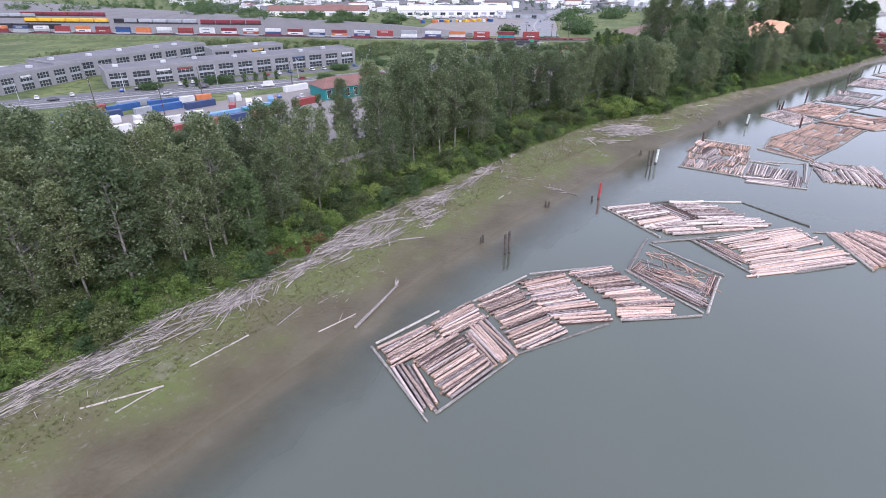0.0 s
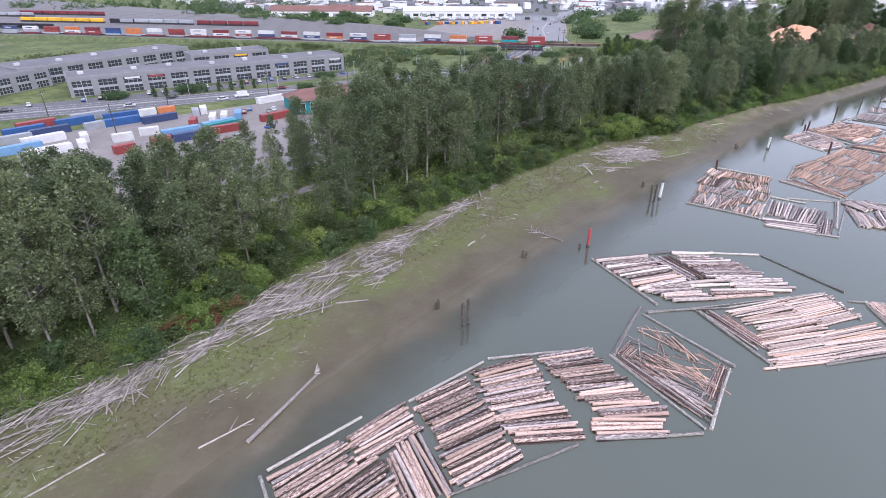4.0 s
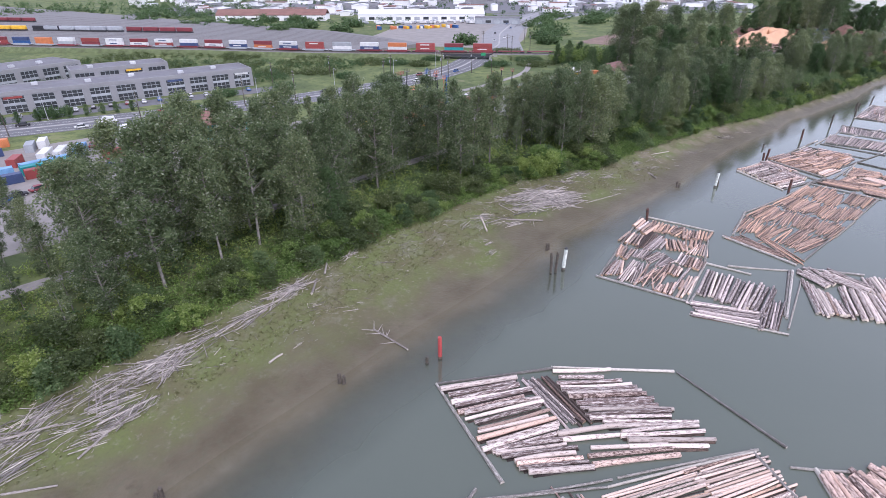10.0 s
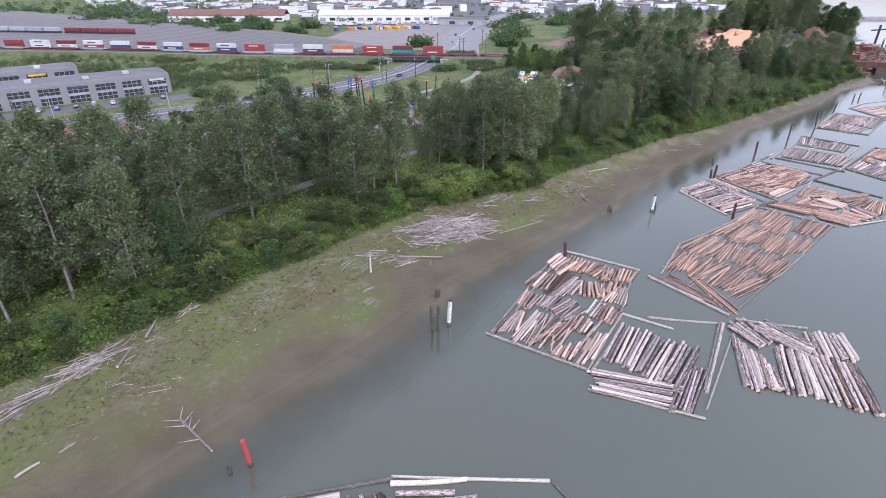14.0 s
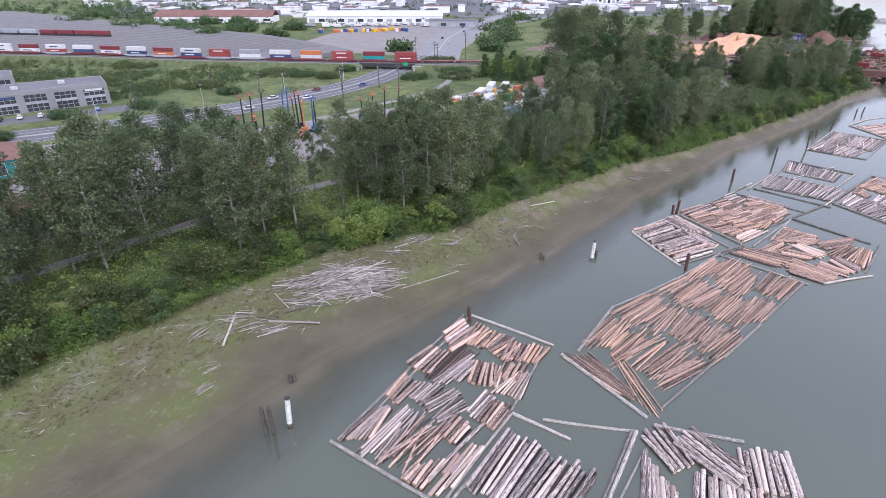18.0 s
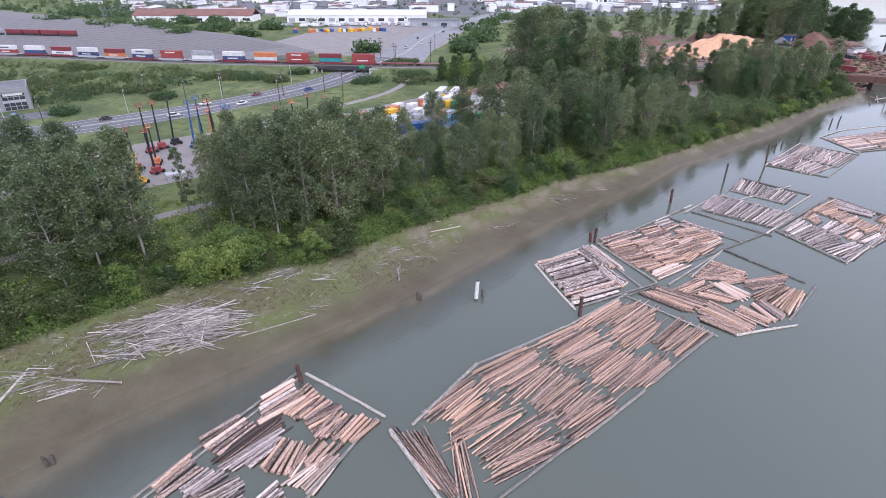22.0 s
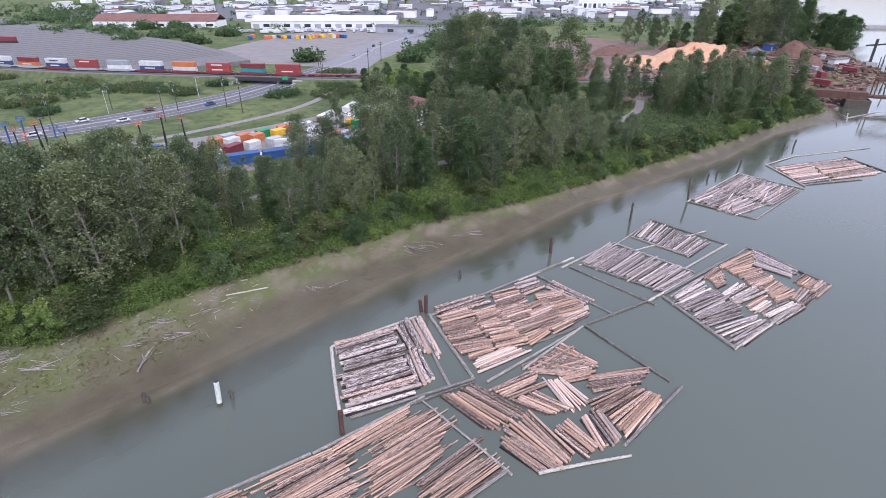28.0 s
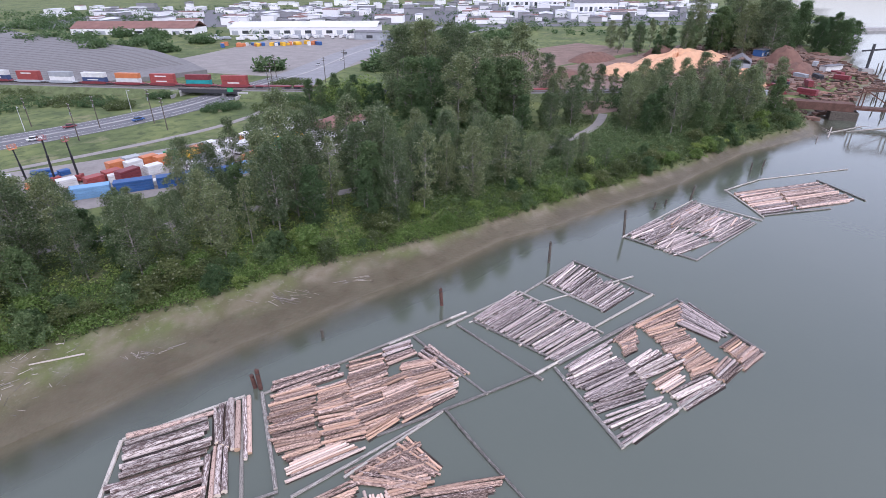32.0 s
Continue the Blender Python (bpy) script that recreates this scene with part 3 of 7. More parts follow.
raft = log_raft("raft of bleached white and brown logs")
boom(raft, 14.2, 45.3, 6.8, 26.9, 0.50)
boom(raft, 14.2, 45.3, 29.5, 34.0, 0.40)
boom(raft, 29.6, 34.4, 41.8, 19.5, 0.40)
boom(raft, 41.9, 19.1, 36.9, 2.4, 0.35)
boom(raft, 3.1, 27.0, 16.5, 17.1, 0.35)
boom(raft, 17.2, 16.7, 33.9, 5.1, 0.35)
rows(raft, "white", 11, 14.0, 42.6, 23.6, 36.3, 19.7, 26.0, 9.4, 31.2, thick=0.8)
rows(raft, "white", 5, 10.1, 30.1, 18.1, 24.2, 16.9, 20.2, 10.4, 25.5, thick=0.8)
rows(raft, "grey", 3, 24.3, 36.6, 20.4, 26.0, 21.9, 25.7, 25.3, 35.7)
rows(raft, "dark", 3, 25.7, 35.0, 21.8, 24.1, 23.4, 24.0, 26.9, 33.8)
rows(raft, "white", 2, 28.9, 33.7, 35.5, 26.6, 33.1, 26.8, 28.4, 32.0, thick=0.8)
rows(raft, "white", 9, 26.6, 31.1, 34.7, 23.5, 32.8, 13.6, 23.9, 22.4, thick=0.8)
rows(raft, "white", 3, 24.3, 19.6, 33.0, 11.7, 30.7, 10.2, 22.8, 18.3, thick=0.8)
rows(raft, "white", 2, 17.8, 26.2, 25.6, 20.4, 23.6, 19.6, 18.0, 24.9, thick=0.8)
rows(raft, "white", 3, 18.5, 21.7, 26.8, 13.8, 25.6, 13.0, 16.9, 20.4, thick=0.8)

raft = log_raft("raft of pale peeled logs in a boom pen")
boom(raft, 9.9, 20.3, 2.4, 4.8, 0.50)
boom(raft, 3.1, 27.4, 15.1, 17.0, 0.35)
boom(raft, 15.1, 17.0, 33.3, 5.2, 0.35)
boom(raft, 33.3, 5.8, 28.1, -1.8, 0.40)
boom(raft, 9.3, -0.3, 19.7, -7.4, 0.40)
rows(raft, "pole", 8, 10.1, 19.7, 5.9, 8.7, 7.9, 7.2, 12.6, 17.6)
rows(raft, "pale", 12, 13.5, 16.4, 24.7, 9.7, 21.7, 2.9, 10.4, 9.6)
rows(raft, "pale", 11, 23.7, 10.3, 32.8, 4.9, 29.1, -1.0, 20.0, 3.8)
rows(raft, "pale", 15, 10.1, 9.0, 20.9, 2.0, 12.4, -1.3, 2.9, 5.8)
rows(raft, "pale", 12, 17.5, 2.0, 28.5, -4.5, 23.3, -8.6, 11.7, -0.8)

raft = log_raft("raft of reddish brown logs beside a boom stick")
boom(raft, 33.7, 1.2, 38.0, -4.6, 0.35)
boom(raft, 35.6, -1.2, 21.1, -12.0, 0.50)
rows(raft, "brown", 11, 34.9, -2.1, 22.5, -12.5, 43.2, -22.0, 42.8, -8.2, thick=0.95)

raft = log_raft("boom pen of mixed short orange and grey logs")
boom(raft, 60.4, 43.3, 63.3, 25.7, 0.45)
boom(raft, 94.8, 49.4, 61.3, 42.8, 0.45)
boom(raft, 94.8, 48.3, 67.4, 42.9, 0.35)
boom(raft, 95.8, 48.3, 98.5, 32.5, 0.45)
boom(raft, 97.5, 33.3, 81.0, 28.6, 0.40)
boom(raft, 81.2, 28.4, 63.3, 25.7, 0.40)
rows(raft, "brown", 4, 87.8, 47.7, 93.5, 48.0, 93.1, 44.5, 85.8, 44.4, thick=0.75)
rows(raft, "orange", 4, 89.2, 44.0, 94.7, 45.6, 94.0, 42.5, 89.1, 41.8, thick=0.62)
rows(raft, "orange", 4, 89.8, 41.1, 94.3, 42.2, 95.0, 39.0, 90.0, 39.5, thick=0.62)
rows(raft, "orange", 5, 89.8, 38.7, 94.1, 38.7, 93.8, 36.7, 89.7, 36.1, thick=0.62)
rows(raft, "orange", 6, 89.8, 36.0, 94.5, 37.3, 96.7, 33.5, 92.0, 32.8, thick=0.62)
rows(raft, "brown", 5, 78.0, 46.5, 84.3, 47.0, 84.8, 44.7, 78.8, 43.6)
rows(raft, "dark", 8, 78.0, 42.9, 87.8, 44.1, 88.1, 41.1, 78.6, 40.3, thick=0.34)
rows(raft, "grey", 5, 78.3, 40.6, 87.4, 41.1, 85.7, 39.3, 80.8, 38.7)
rows(raft, "orange", 5, 82.0, 36.6, 86.9, 38.7, 87.7, 36.7, 83.5, 34.1, thick=0.62)
rows(raft, "pale", 2, 83.6, 34.0, 87.6, 35.5, 87.5, 34.9, 84.1, 33.5)
rows(raft, "orange", 5, 85.8, 34.1, 89.6, 35.4, 91.1, 33.5, 86.8, 32.5, thick=0.62)
rows(raft, "pale", 6, 83.2, 32.6, 89.1, 32.8, 89.8, 31.5, 84.3, 29.9)
rows(raft, "orange", 5, 71.6, 44.0, 76.8, 45.3, 76.7, 42.9, 71.5, 42.3, thick=0.62)
rows(raft, "grey", 5, 73.4, 41.2, 77.4, 41.6, 78.1, 39.8, 73.3, 39.5)
rows(raft, "white", 4, 73.7, 38.7, 79.7, 37.9, 79.3, 36.7, 73.2, 37.5, thick=0.36)
rows(raft, "grey", 6, 72.7, 35.9, 78.6, 36.1, 78.4, 34.0, 73.1, 35.1, thick=0.36)
rows(raft, "grey", 5, 77.2, 33.1, 82.1, 33.7, 82.0, 32.4, 76.8, 31.9, thick=0.4)
rows(raft, "orange", 4, 76.6, 30.9, 81.3, 31.4, 82.1, 30.0, 76.9, 29.4, thick=0.62)
rows(raft, "brown", 3, 76.9, 29.0, 81.3, 29.6, 81.5, 28.6, 77.0, 28.1)
rows(raft, "brown", 7, 61.4, 41.9, 69.0, 43.1, 70.2, 42.2, 63.7, 40.1, thick=0.5)
rows(raft, "grey", 4, 61.4, 39.3, 72.1, 40.7, 72.1, 39.8, 61.4, 38.4, thick=0.36)
rows(raft, "white", 4, 62.8, 37.4, 68.7, 38.6, 68.3, 37.4, 62.8, 36.0, thick=0.4)
rows(raft, "pole", 13, 62.0, 35.9, 71.5, 36.4, 73.9, 33.6, 64.8, 32.5, loose=1, thick=0.34)
rows(raft, "brown", 5, 71.1, 32.9, 75.9, 33.7, 75.3, 31.5, 71.1, 31.0)
rows(raft, "brown", 6, 62.7, 31.4, 65.8, 31.9, 68.3, 30.3, 62.9, 29.4)
rows(raft, "white", 1, 64.6, 29.1, 76.8, 30.1, 76.7, 29.6, 64.7, 28.7, thick=0.6)
rows(raft, "brown", 2, 66.9, 28.5, 70.8, 29.2, 70.8, 28.4, 67.3, 27.8)
rows(raft, "pale", 4, 63.6, 27.4, 72.8, 28.6, 73.5, 27.6, 65.7, 26.6, thick=0.6)
rows(raft, "grey", 5, 66.9, 38.2, 71.7, 39.1, 72.9, 37.8, 68.0, 37.0, loose=1, thick=0.32)

raft = log_raft("pen of weathered grey logs")
boom(raft, 63.0, 25.1, 77.7, 26.6, 0.40)
boom(raft, 59.5, 23.7, 64.8, 8.6, 0.35)
boom(raft, 81.2, 28.4, 82.7, 19.7, 0.40)
boom(raft, 83.2, 24.5, 90.2, 13.7, 0.40)
boom(raft, 90.1, 13.8, 70.2, 10.2, 0.50)
boom(raft, 89.7, 14.3, 70.7, 10.7, 0.40)
boom(raft, 87.9, 11.6, 66.7, 9.1, 0.30)
rows(raft, "grey", 19, 67.5, 24.7, 77.9, 26.4, 79.3, 14.9, 67.3, 14.2, thick=0.6)
rows(raft, "grey", 7, 63.2, 24.9, 68.6, 13.5, 64.4, 13.0, 60.0, 23.2)
rows(raft, "grey", 6, 64.1, 12.6, 74.8, 14.1, 75.3, 12.2, 64.6, 10.9)

raft = log_raft("raft of long whitish logs lying loosely")
boom(raft, 88.0, 11.5, 75.5, 6.4, 0.50)
boom(raft, 92.8, 12.6, 98.2, 2.4, 0.50)
boom(raft, 91.9, -4.7, 81.3, -9.2, 0.40)
rows(raft, "white", 3, 90.7, 13.1, 87.3, 7.2, 89.5, 6.2, 93.3, 12.0)
rows(raft, "white", 4, 92.2, 9.2, 90.2, 0.8, 92.9, 0.1, 95.3, 8.6)
rows(raft, "white", 7, 97.0, 2.3, 90.9, -0.8, 93.5, -5.0, 99.8, -1.9)
rows(raft, "white", 16, 88.4, 4.6, 78.3, 0.7, 81.6, -9.0, 92.2, -4.4)
rows(raft, "white", 6, 87.7, 11.2, 75.8, 5.7, 77.9, 2.2, 82.7, 4.7)

raft = log_raft("long raft of thin reddish poles inside boom sticks")
boom(raft, 100.2, 28.7, 116.2, 30.7, 0.50)
boom(raft, 116.4, 30.5, 134.4, 26.0, 0.40)
boom(raft, 134.6, 25.8, 151.8, 23.2, 0.40)
boom(raft, 150.4, 6.4, 131.4, 8.4, 0.40)
boom(raft, 128.9, 8.6, 114.8, 10.3, 0.40)
boom(raft, 114.1, 10.9, 96.8, 13.1, 0.40)
boom(raft, 97.4, 30.2, 93.5, 13.8, 0.50)
rows(raft, "redpole", 7, 97.5, 29.4, 95.3, 17.8, 96.5, 16.8, 100.1, 27.0)
rows(raft, "redpole", 6, 102.1, 23.1, 95.2, 14.2, 96.4, 13.3, 103.2, 22.3)
rows(raft, "redpole", 10, 103.5, 29.1, 113.8, 29.0, 113.9, 26.5, 104.3, 26.2)
rows(raft, "redpole", 9, 102.6, 25.5, 112.0, 25.1, 111.8, 23.0, 102.8, 22.9)
rows(raft, "redpole", 8, 103.0, 23.0, 110.7, 22.8, 112.8, 20.2, 102.8, 22.4)
rows(raft, "redpole", 11, 114.6, 29.2, 125.5, 27.5, 125.3, 24.8, 114.3, 26.0)
rows(raft, "redpole", 14, 114.4, 25.8, 124.9, 24.7, 123.9, 20.9, 113.4, 21.4)
rows(raft, "redpole", 10, 127.1, 26.3, 137.3, 24.2, 137.3, 21.7, 126.5, 23.0)
rows(raft, "redpole", 12, 126.5, 23.0, 137.3, 21.7, 136.1, 17.5, 125.9, 19.8)
rows(raft, "redpole", 10, 115.3, 19.7, 123.6, 19.6, 123.8, 17.0, 114.1, 17.5)
rows(raft, "redpole", 11, 114.9, 17.1, 124.4, 16.3, 123.4, 13.1, 114.4, 13.8)
rows(raft, "redpole", 11, 114.7, 14.0, 123.8, 12.2, 123.1, 9.8, 113.4, 11.3)
rows(raft, "redpole", 9, 127.2, 18.5, 135.4, 17.0, 135.1, 14.5, 125.6, 15.5)
rows(raft, "redpole", 11, 125.9, 15.2, 135.4, 14.2, 136.4, 11.4, 125.8, 12.4)
rows(raft, "redpole", 9, 127.5, 11.1, 138.5, 10.4, 137.4, 8.2, 129.5, 9.0)
rows(raft, "redpole", 9, 136.9, 24.6, 149.0, 23.7, 149.3, 21.2, 138.0, 22.8)
rows(raft, "redpole", 11, 140.8, 21.2, 150.9, 20.2, 150.5, 17.0, 138.3, 18.2)
rows(raft, "redpole", 11, 138.3, 18.2, 149.0, 16.5, 147.1, 13.9, 135.5, 14.7)
rows(raft, "redpole", 17, 141.2, 12.7, 151.9, 12.1, 150.1, 7.0, 139.7, 8.0)
rows(raft, "redpole", 5, 103.0, 20.7, 112.7, 19.4, 113.0, 18.7, 103.1, 19.9)
rows(raft, "redpole", 9, 102.5, 18.7, 113.3, 17.1, 112.4, 15.1, 102.1, 16.6)
rows(raft, "redpole", 11, 102.9, 16.4, 113.1, 12.8, 112.9, 11.1, 100.9, 14.8)
drifted(raft, ("redpole", "pole"), 70, 126, 18.5, 24, 8, -7, 4, 9, 8, 0.26)

raft = log_raft("pen of weathered whitish logs")
boom(raft, 148.8, 42.4, 140.3, 27.6, 0.50)
boom(raft, 149.0, 42.5, 164.7, 39.0, 0.45)
boom(raft, 141.7, 27.4, 160.0, 20.6, 0.40)
boom(raft, 164.4, 38.7, 156.1, 22.2, 0.45)
boom(raft, 166.8, 37.9, 160.0, 21.1, 0.50)
rows(raft, "white", 11, 149.4, 41.9, 159.7, 38.6, 152.5, 25.0, 142.2, 29.1, thick=0.9)
rows(raft, "white", 4, 164.6, 38.1, 159.2, 27.6, 158.0, 32.7, 160.8, 39.1, thick=0.85)
rows(raft, "white", 3, 158.4, 32.4, 154.9, 24.7, 153.0, 25.0, 156.6, 32.0, thick=0.8)

raft = log_raft("boom pen full of orange brown log bundles")
boom(raft, 166.7, 37.6, 200.3, 31.9, 0.40)
boom(raft, 192.1, 32.5, 190.6, 14.2, 0.40)
boom(raft, 160.7, 18.8, 183.4, 16.3, 0.40)
boom(raft, 174.0, 19.3, 201.6, 11.4, 0.40)
rows(raft, "brown", 4, 168.5, 38.2, 178.4, 35.5, 178.2, 33.4, 167.7, 36.2)
rows(raft, "orange", 7, 167.0, 35.5, 172.9, 33.3, 170.1, 28.2, 164.5, 30.7, high=1)
rows(raft, "orange", 6, 164.3, 30.1, 170.0, 28.1, 168.4, 25.0, 163.3, 27.7, high=1)
rows(raft, "orange", 5, 163.4, 27.6, 168.5, 24.9, 167.4, 23.0, 163.0, 24.6, high=1)
rows(raft, "pale", 4, 163.1, 23.0, 170.2, 21.5, 171.4, 19.1, 162.0, 21.4)
rows(raft, "orange", 4, 172.4, 32.3, 177.2, 30.7, 175.7, 28.7, 171.8, 29.8, high=1)
rows(raft, "orange", 6, 171.2, 29.8, 176.4, 27.8, 174.0, 24.7, 169.6, 27.0, high=1)
rows(raft, "orange", 6, 169.6, 26.7, 174.3, 24.1, 173.2, 20.8, 168.3, 23.2, high=1)
rows(raft, "orange", 4, 179.1, 34.0, 184.8, 32.3, 183.8, 30.1, 178.3, 31.6, high=1)
rows(raft, "orange", 6, 177.5, 30.9, 183.7, 29.2, 181.7, 26.2, 175.7, 28.0, high=1)
rows(raft, "orange", 5, 175.9, 27.4, 180.9, 26.2, 178.9, 23.4, 174.1, 24.8, high=1)
rows(raft, "orange", 7, 174.0, 24.4, 179.6, 22.5, 178.5, 19.9, 172.9, 20.3, high=1)
rows(raft, "brown", 4, 185.7, 33.0, 190.7, 31.4, 189.6, 29.1, 184.4, 30.5)
rows(raft, "orange", 5, 180.9, 26.7, 185.9, 25.6, 184.0, 23.3, 179.2, 24.4, high=1)
rows(raft, "orange", 7, 179.2, 24.2, 184.8, 22.8, 182.9, 19.6, 177.4, 20.9, high=1)
rows(raft, "orange", 4, 179.2, 20.2, 183.8, 19.6, 183.3, 18.2, 178.2, 18.9, high=1)
rows(raft, "orange", 5, 185.4, 27.9, 190.5, 25.4, 188.3, 23.5, 183.8, 25.5, high=1)
rows(raft, "orange", 6, 184.5, 24.3, 190.3, 22.1, 188.4, 19.5, 183.1, 21.6, high=1)
rows(raft, "pale", 5, 183.2, 21.0, 189.5, 19.5, 187.8, 17.8, 182.2, 18.8)
rows(raft, "brown", 3, 192.0, 29.1, 191.7, 19.2, 190.2, 19.2, 190.2, 29.2)

raft = log_raft("open pen of scattered orange brown log bundles")
boom(raft, 151.1, 23.1, 150.2, 5.6, 0.28)
boom(raft, 150.1, 23.2, 159.3, 20.2, 0.35)
boom(raft, 166.9, 16.7, 183.4, 16.3, 0.40)
boom(raft, 183.9, 16.2, 180.5, -0.8, 0.40)
boom(raft, 180.6, -2.5, 164.3, -2.0, 0.45)
boom(raft, 152.7, 3.4, 163.4, -3.4, 0.40)
rows(raft, "orange", 7, 167.6, 15.9, 172.6, 9.2, 176.0, 9.6, 175.5, 16.0)
rows(raft, "orange", 4, 172.4, 8.1, 180.8, 2.6, 177.6, 2.4, 170.5, 6.7)
rows(raft, "orange", 11, 167.5, 5.0, 175.5, 2.6, 175.7, -1.1, 166.2, -1.1, high=1)
rows(raft, "orange", 9, 158.1, 19.8, 159.1, 10.7, 154.4, 12.4, 154.5, 21.4)
rows(raft, "orange", 6, 159.6, 17.3, 166.7, 15.0, 166.3, 12.7, 160.0, 14.7)
rows(raft, "orange", 5, 163.7, 12.8, 164.5, 7.1, 162.2, 8.3, 161.2, 13.4)
rows(raft, "pale", 5, 169.1, 11.8, 167.7, 6.1, 164.9, 6.6, 167.6, 12.6)
rows(raft, "orange", 4, 167.6, 16.9, 176.7, 14.9, 176.7, 13.7, 167.1, 15.3)
rows(raft, "orange", 6, 170.8, 14.5, 176.1, 11.6, 173.9, 8.5, 169.3, 11.1)
rows(raft, "orange", 8, 159.6, 10.7, 157.8, 1.9, 155.3, 2.6, 155.9, 11.1)
rows(raft, "orange", 5, 154.8, 10.0, 155.0, 2.5, 153.3, 3.5, 153.1, 9.9)
rows(raft, "orange", 6, 162.6, 6.1, 161.3, 0.5, 159.5, 0.9, 160.5, 6.2)
rows(raft, "brown", 7, 167.2, 4.0, 164.2, -1.5, 162.0, -0.7, 165.0, 4.6)

raft = log_raft("pen of evenly laid dark grey logs")
boom(raft, 187.7, 33.8, 203.9, 31.4, 0.40)
boom(raft, 198.2, 30.7, 216.5, 28.9, 0.40)
boom(raft, 202.8, 28.9, 204.2, 11.8, 0.40)
boom(raft, 216.4, 29.0, 216.2, 10.3, 0.40)
boom(raft, 198.9, 11.9, 214.9, 9.8, 0.40)
boom(raft, 199.9, 29.8, 199.0, 10.4, 0.45)
rows(raft, "grey", 30, 203.5, 28.4, 215.9, 28.7, 215.9, 10.6, 204.3, 12.1)

raft = log_raft("small pen of dark grey logs")
boom(raft, 234.6, 28.9, 234.0, 10.0, 0.40)
boom(raft, 222.4, 27.6, 222.3, 14.1, 0.40)
boom(raft, 234.0, 10.3, 216.6, 12.3, 0.40)
boom(raft, 216.4, 28.1, 235.0, 28.5, 0.35)
rows(raft, "grey", 22, 223.1, 26.7, 233.7, 27.7, 232.3, 14.0, 222.5, 14.4)

raft = log_raft("square boom pen of grey poles and orange log bundles")
boom(raft, 202.6, 10.7, 195.8, -5.0, 0.50)
boom(raft, 196.0, -4.9, 230.2, -10.9, 0.40)
boom(raft, 235.7, 6.6, 230.0, -11.0, 0.50)
boom(raft, 203.8, 10.9, 236.0, 6.3, 0.45)
boom(raft, 199.7, 12.0, 233.4, 6.6, 0.40)
rows(raft, "grey", 7, 203.4, 9.4, 214.2, 7.9, 210.4, 4.8, 201.4, 6.6)
rows(raft, "grey", 8, 201.3, 7.3, 211.7, 4.7, 210.0, 0.9, 200.1, 3.4)
rows(raft, "grey", 6, 200.4, 3.4, 210.2, 0.4, 207.5, -2.1, 199.7, 1.1)
rows(raft, "grey", 9, 198.2, -1.0, 208.2, -4.3, 206.9, -6.5, 196.7, -4.6)
rows(raft, "white", 7, 211.2, 2.6, 218.1, 1.5, 218.5, -2.0, 210.2, 0.4)
rows(raft, "pale", 4, 210.1, -2.0, 216.7, -3.2, 214.6, -4.5, 209.6, -3.7)
rows(raft, "orange", 4, 215.8, 7.9, 221.4, 7.5, 218.7, 5.3, 215.0, 6.5)
rows(raft, "orange", 3, 214.3, 5.6, 217.9, 5.2, 216.5, 4.2, 213.5, 4.8)
rows(raft, "orange", 4, 221.4, 7.5, 233.2, 4.9, 230.3, 3.2, 221.6, 5.5)
rows(raft, "orange", 3, 221.3, 5.1, 227.1, 2.8, 225.6, 1.7, 220.8, 3.0)
rows(raft, "orange", 5, 221.0, 2.7, 227.0, 1.0, 224.4, -1.9, 218.8, -0.4)
rows(raft, "orange", 5, 219.3, -0.4, 225.2, -1.7, 223.3, -4.9, 217.8, -3.5)
rows(raft, "orange", 6, 217.4, -3.6, 223.0, -4.3, 222.5, -7.2, 216.1, -5.2)
rows(raft, "brown", 5, 218.7, -7.2, 225.0, -7.6, 224.5, -9.2, 218.3, -8.8)
rows(raft, "orange", 5, 226.3, -5.8, 231.0, -6.6, 229.5, -9.0, 225.3, -8.5)
rows(raft, "brown", 4, 225.4, -8.6, 230.3, -9.1, 229.5, -10.5, 223.8, -9.9)
rows(raft, "grey", 5, 235.6, 4.8, 232.0, -4.5, 228.5, -4.0, 228.8, 3.0)
rows(raft, "white", 6, 209.2, -5.1, 217.8, -7.2, 217.2, -9.0, 208.1, -7.0)

raft = log_raft("far raft of greyish brown logs")
boom(raft, 252.6, 27.2, 287.0, 25.7, 0.40)
boom(raft, 286.3, 25.9, 286.0, 7.7, 0.40)
boom(raft, 252.9, 27.3, 253.8, 10.3, 0.40)
boom(raft, 253.8, 10.3, 283.5, 8.2, 0.35)
rows(raft, "grey", 17, 255.0, 26.6, 269.4, 25.6, 264.6, 12.4, 253.0, 15.2)
rows(raft, "grey", 16, 269.1, 25.0, 285.6, 24.3, 283.5, 9.3, 265.8, 11.2)
drifted(raft, ("grey", "brown", "white"), 30, 269, 18, 13, 6, -4, 4, 8, 10, 0.5, 0.4)

raft = log_raft("far raft of brown logs near the truss bridge")
boom(raft, 300.6, 22.4, 317.7, 18.6, 0.35)
boom(raft, 328.5, 6.5, 319.7, -7.3, 0.40)
boom(raft, 301.2, 22.5, 288.2, 8.0, 0.40)
boom(raft, 317.7, 18.6, 346.9, 2.7, 0.30)
boom(raft, 289.6, 8.6, 306.8, -2.2, 0.35)
rows(raft, "brown", 10, 299.3, 19.4, 312.2, 12.8, 300.5, 5.0, 290.3, 10.0)
rows(raft, "brown", 11, 310.5, 13.2, 326.9, 5.4, 317.6, -4.7, 300.8, 4.3)

raft = log_raft("distant raft of grey logs")
boom(raft, 202.0, 28.8, 237.6, 16.4, 0.30)

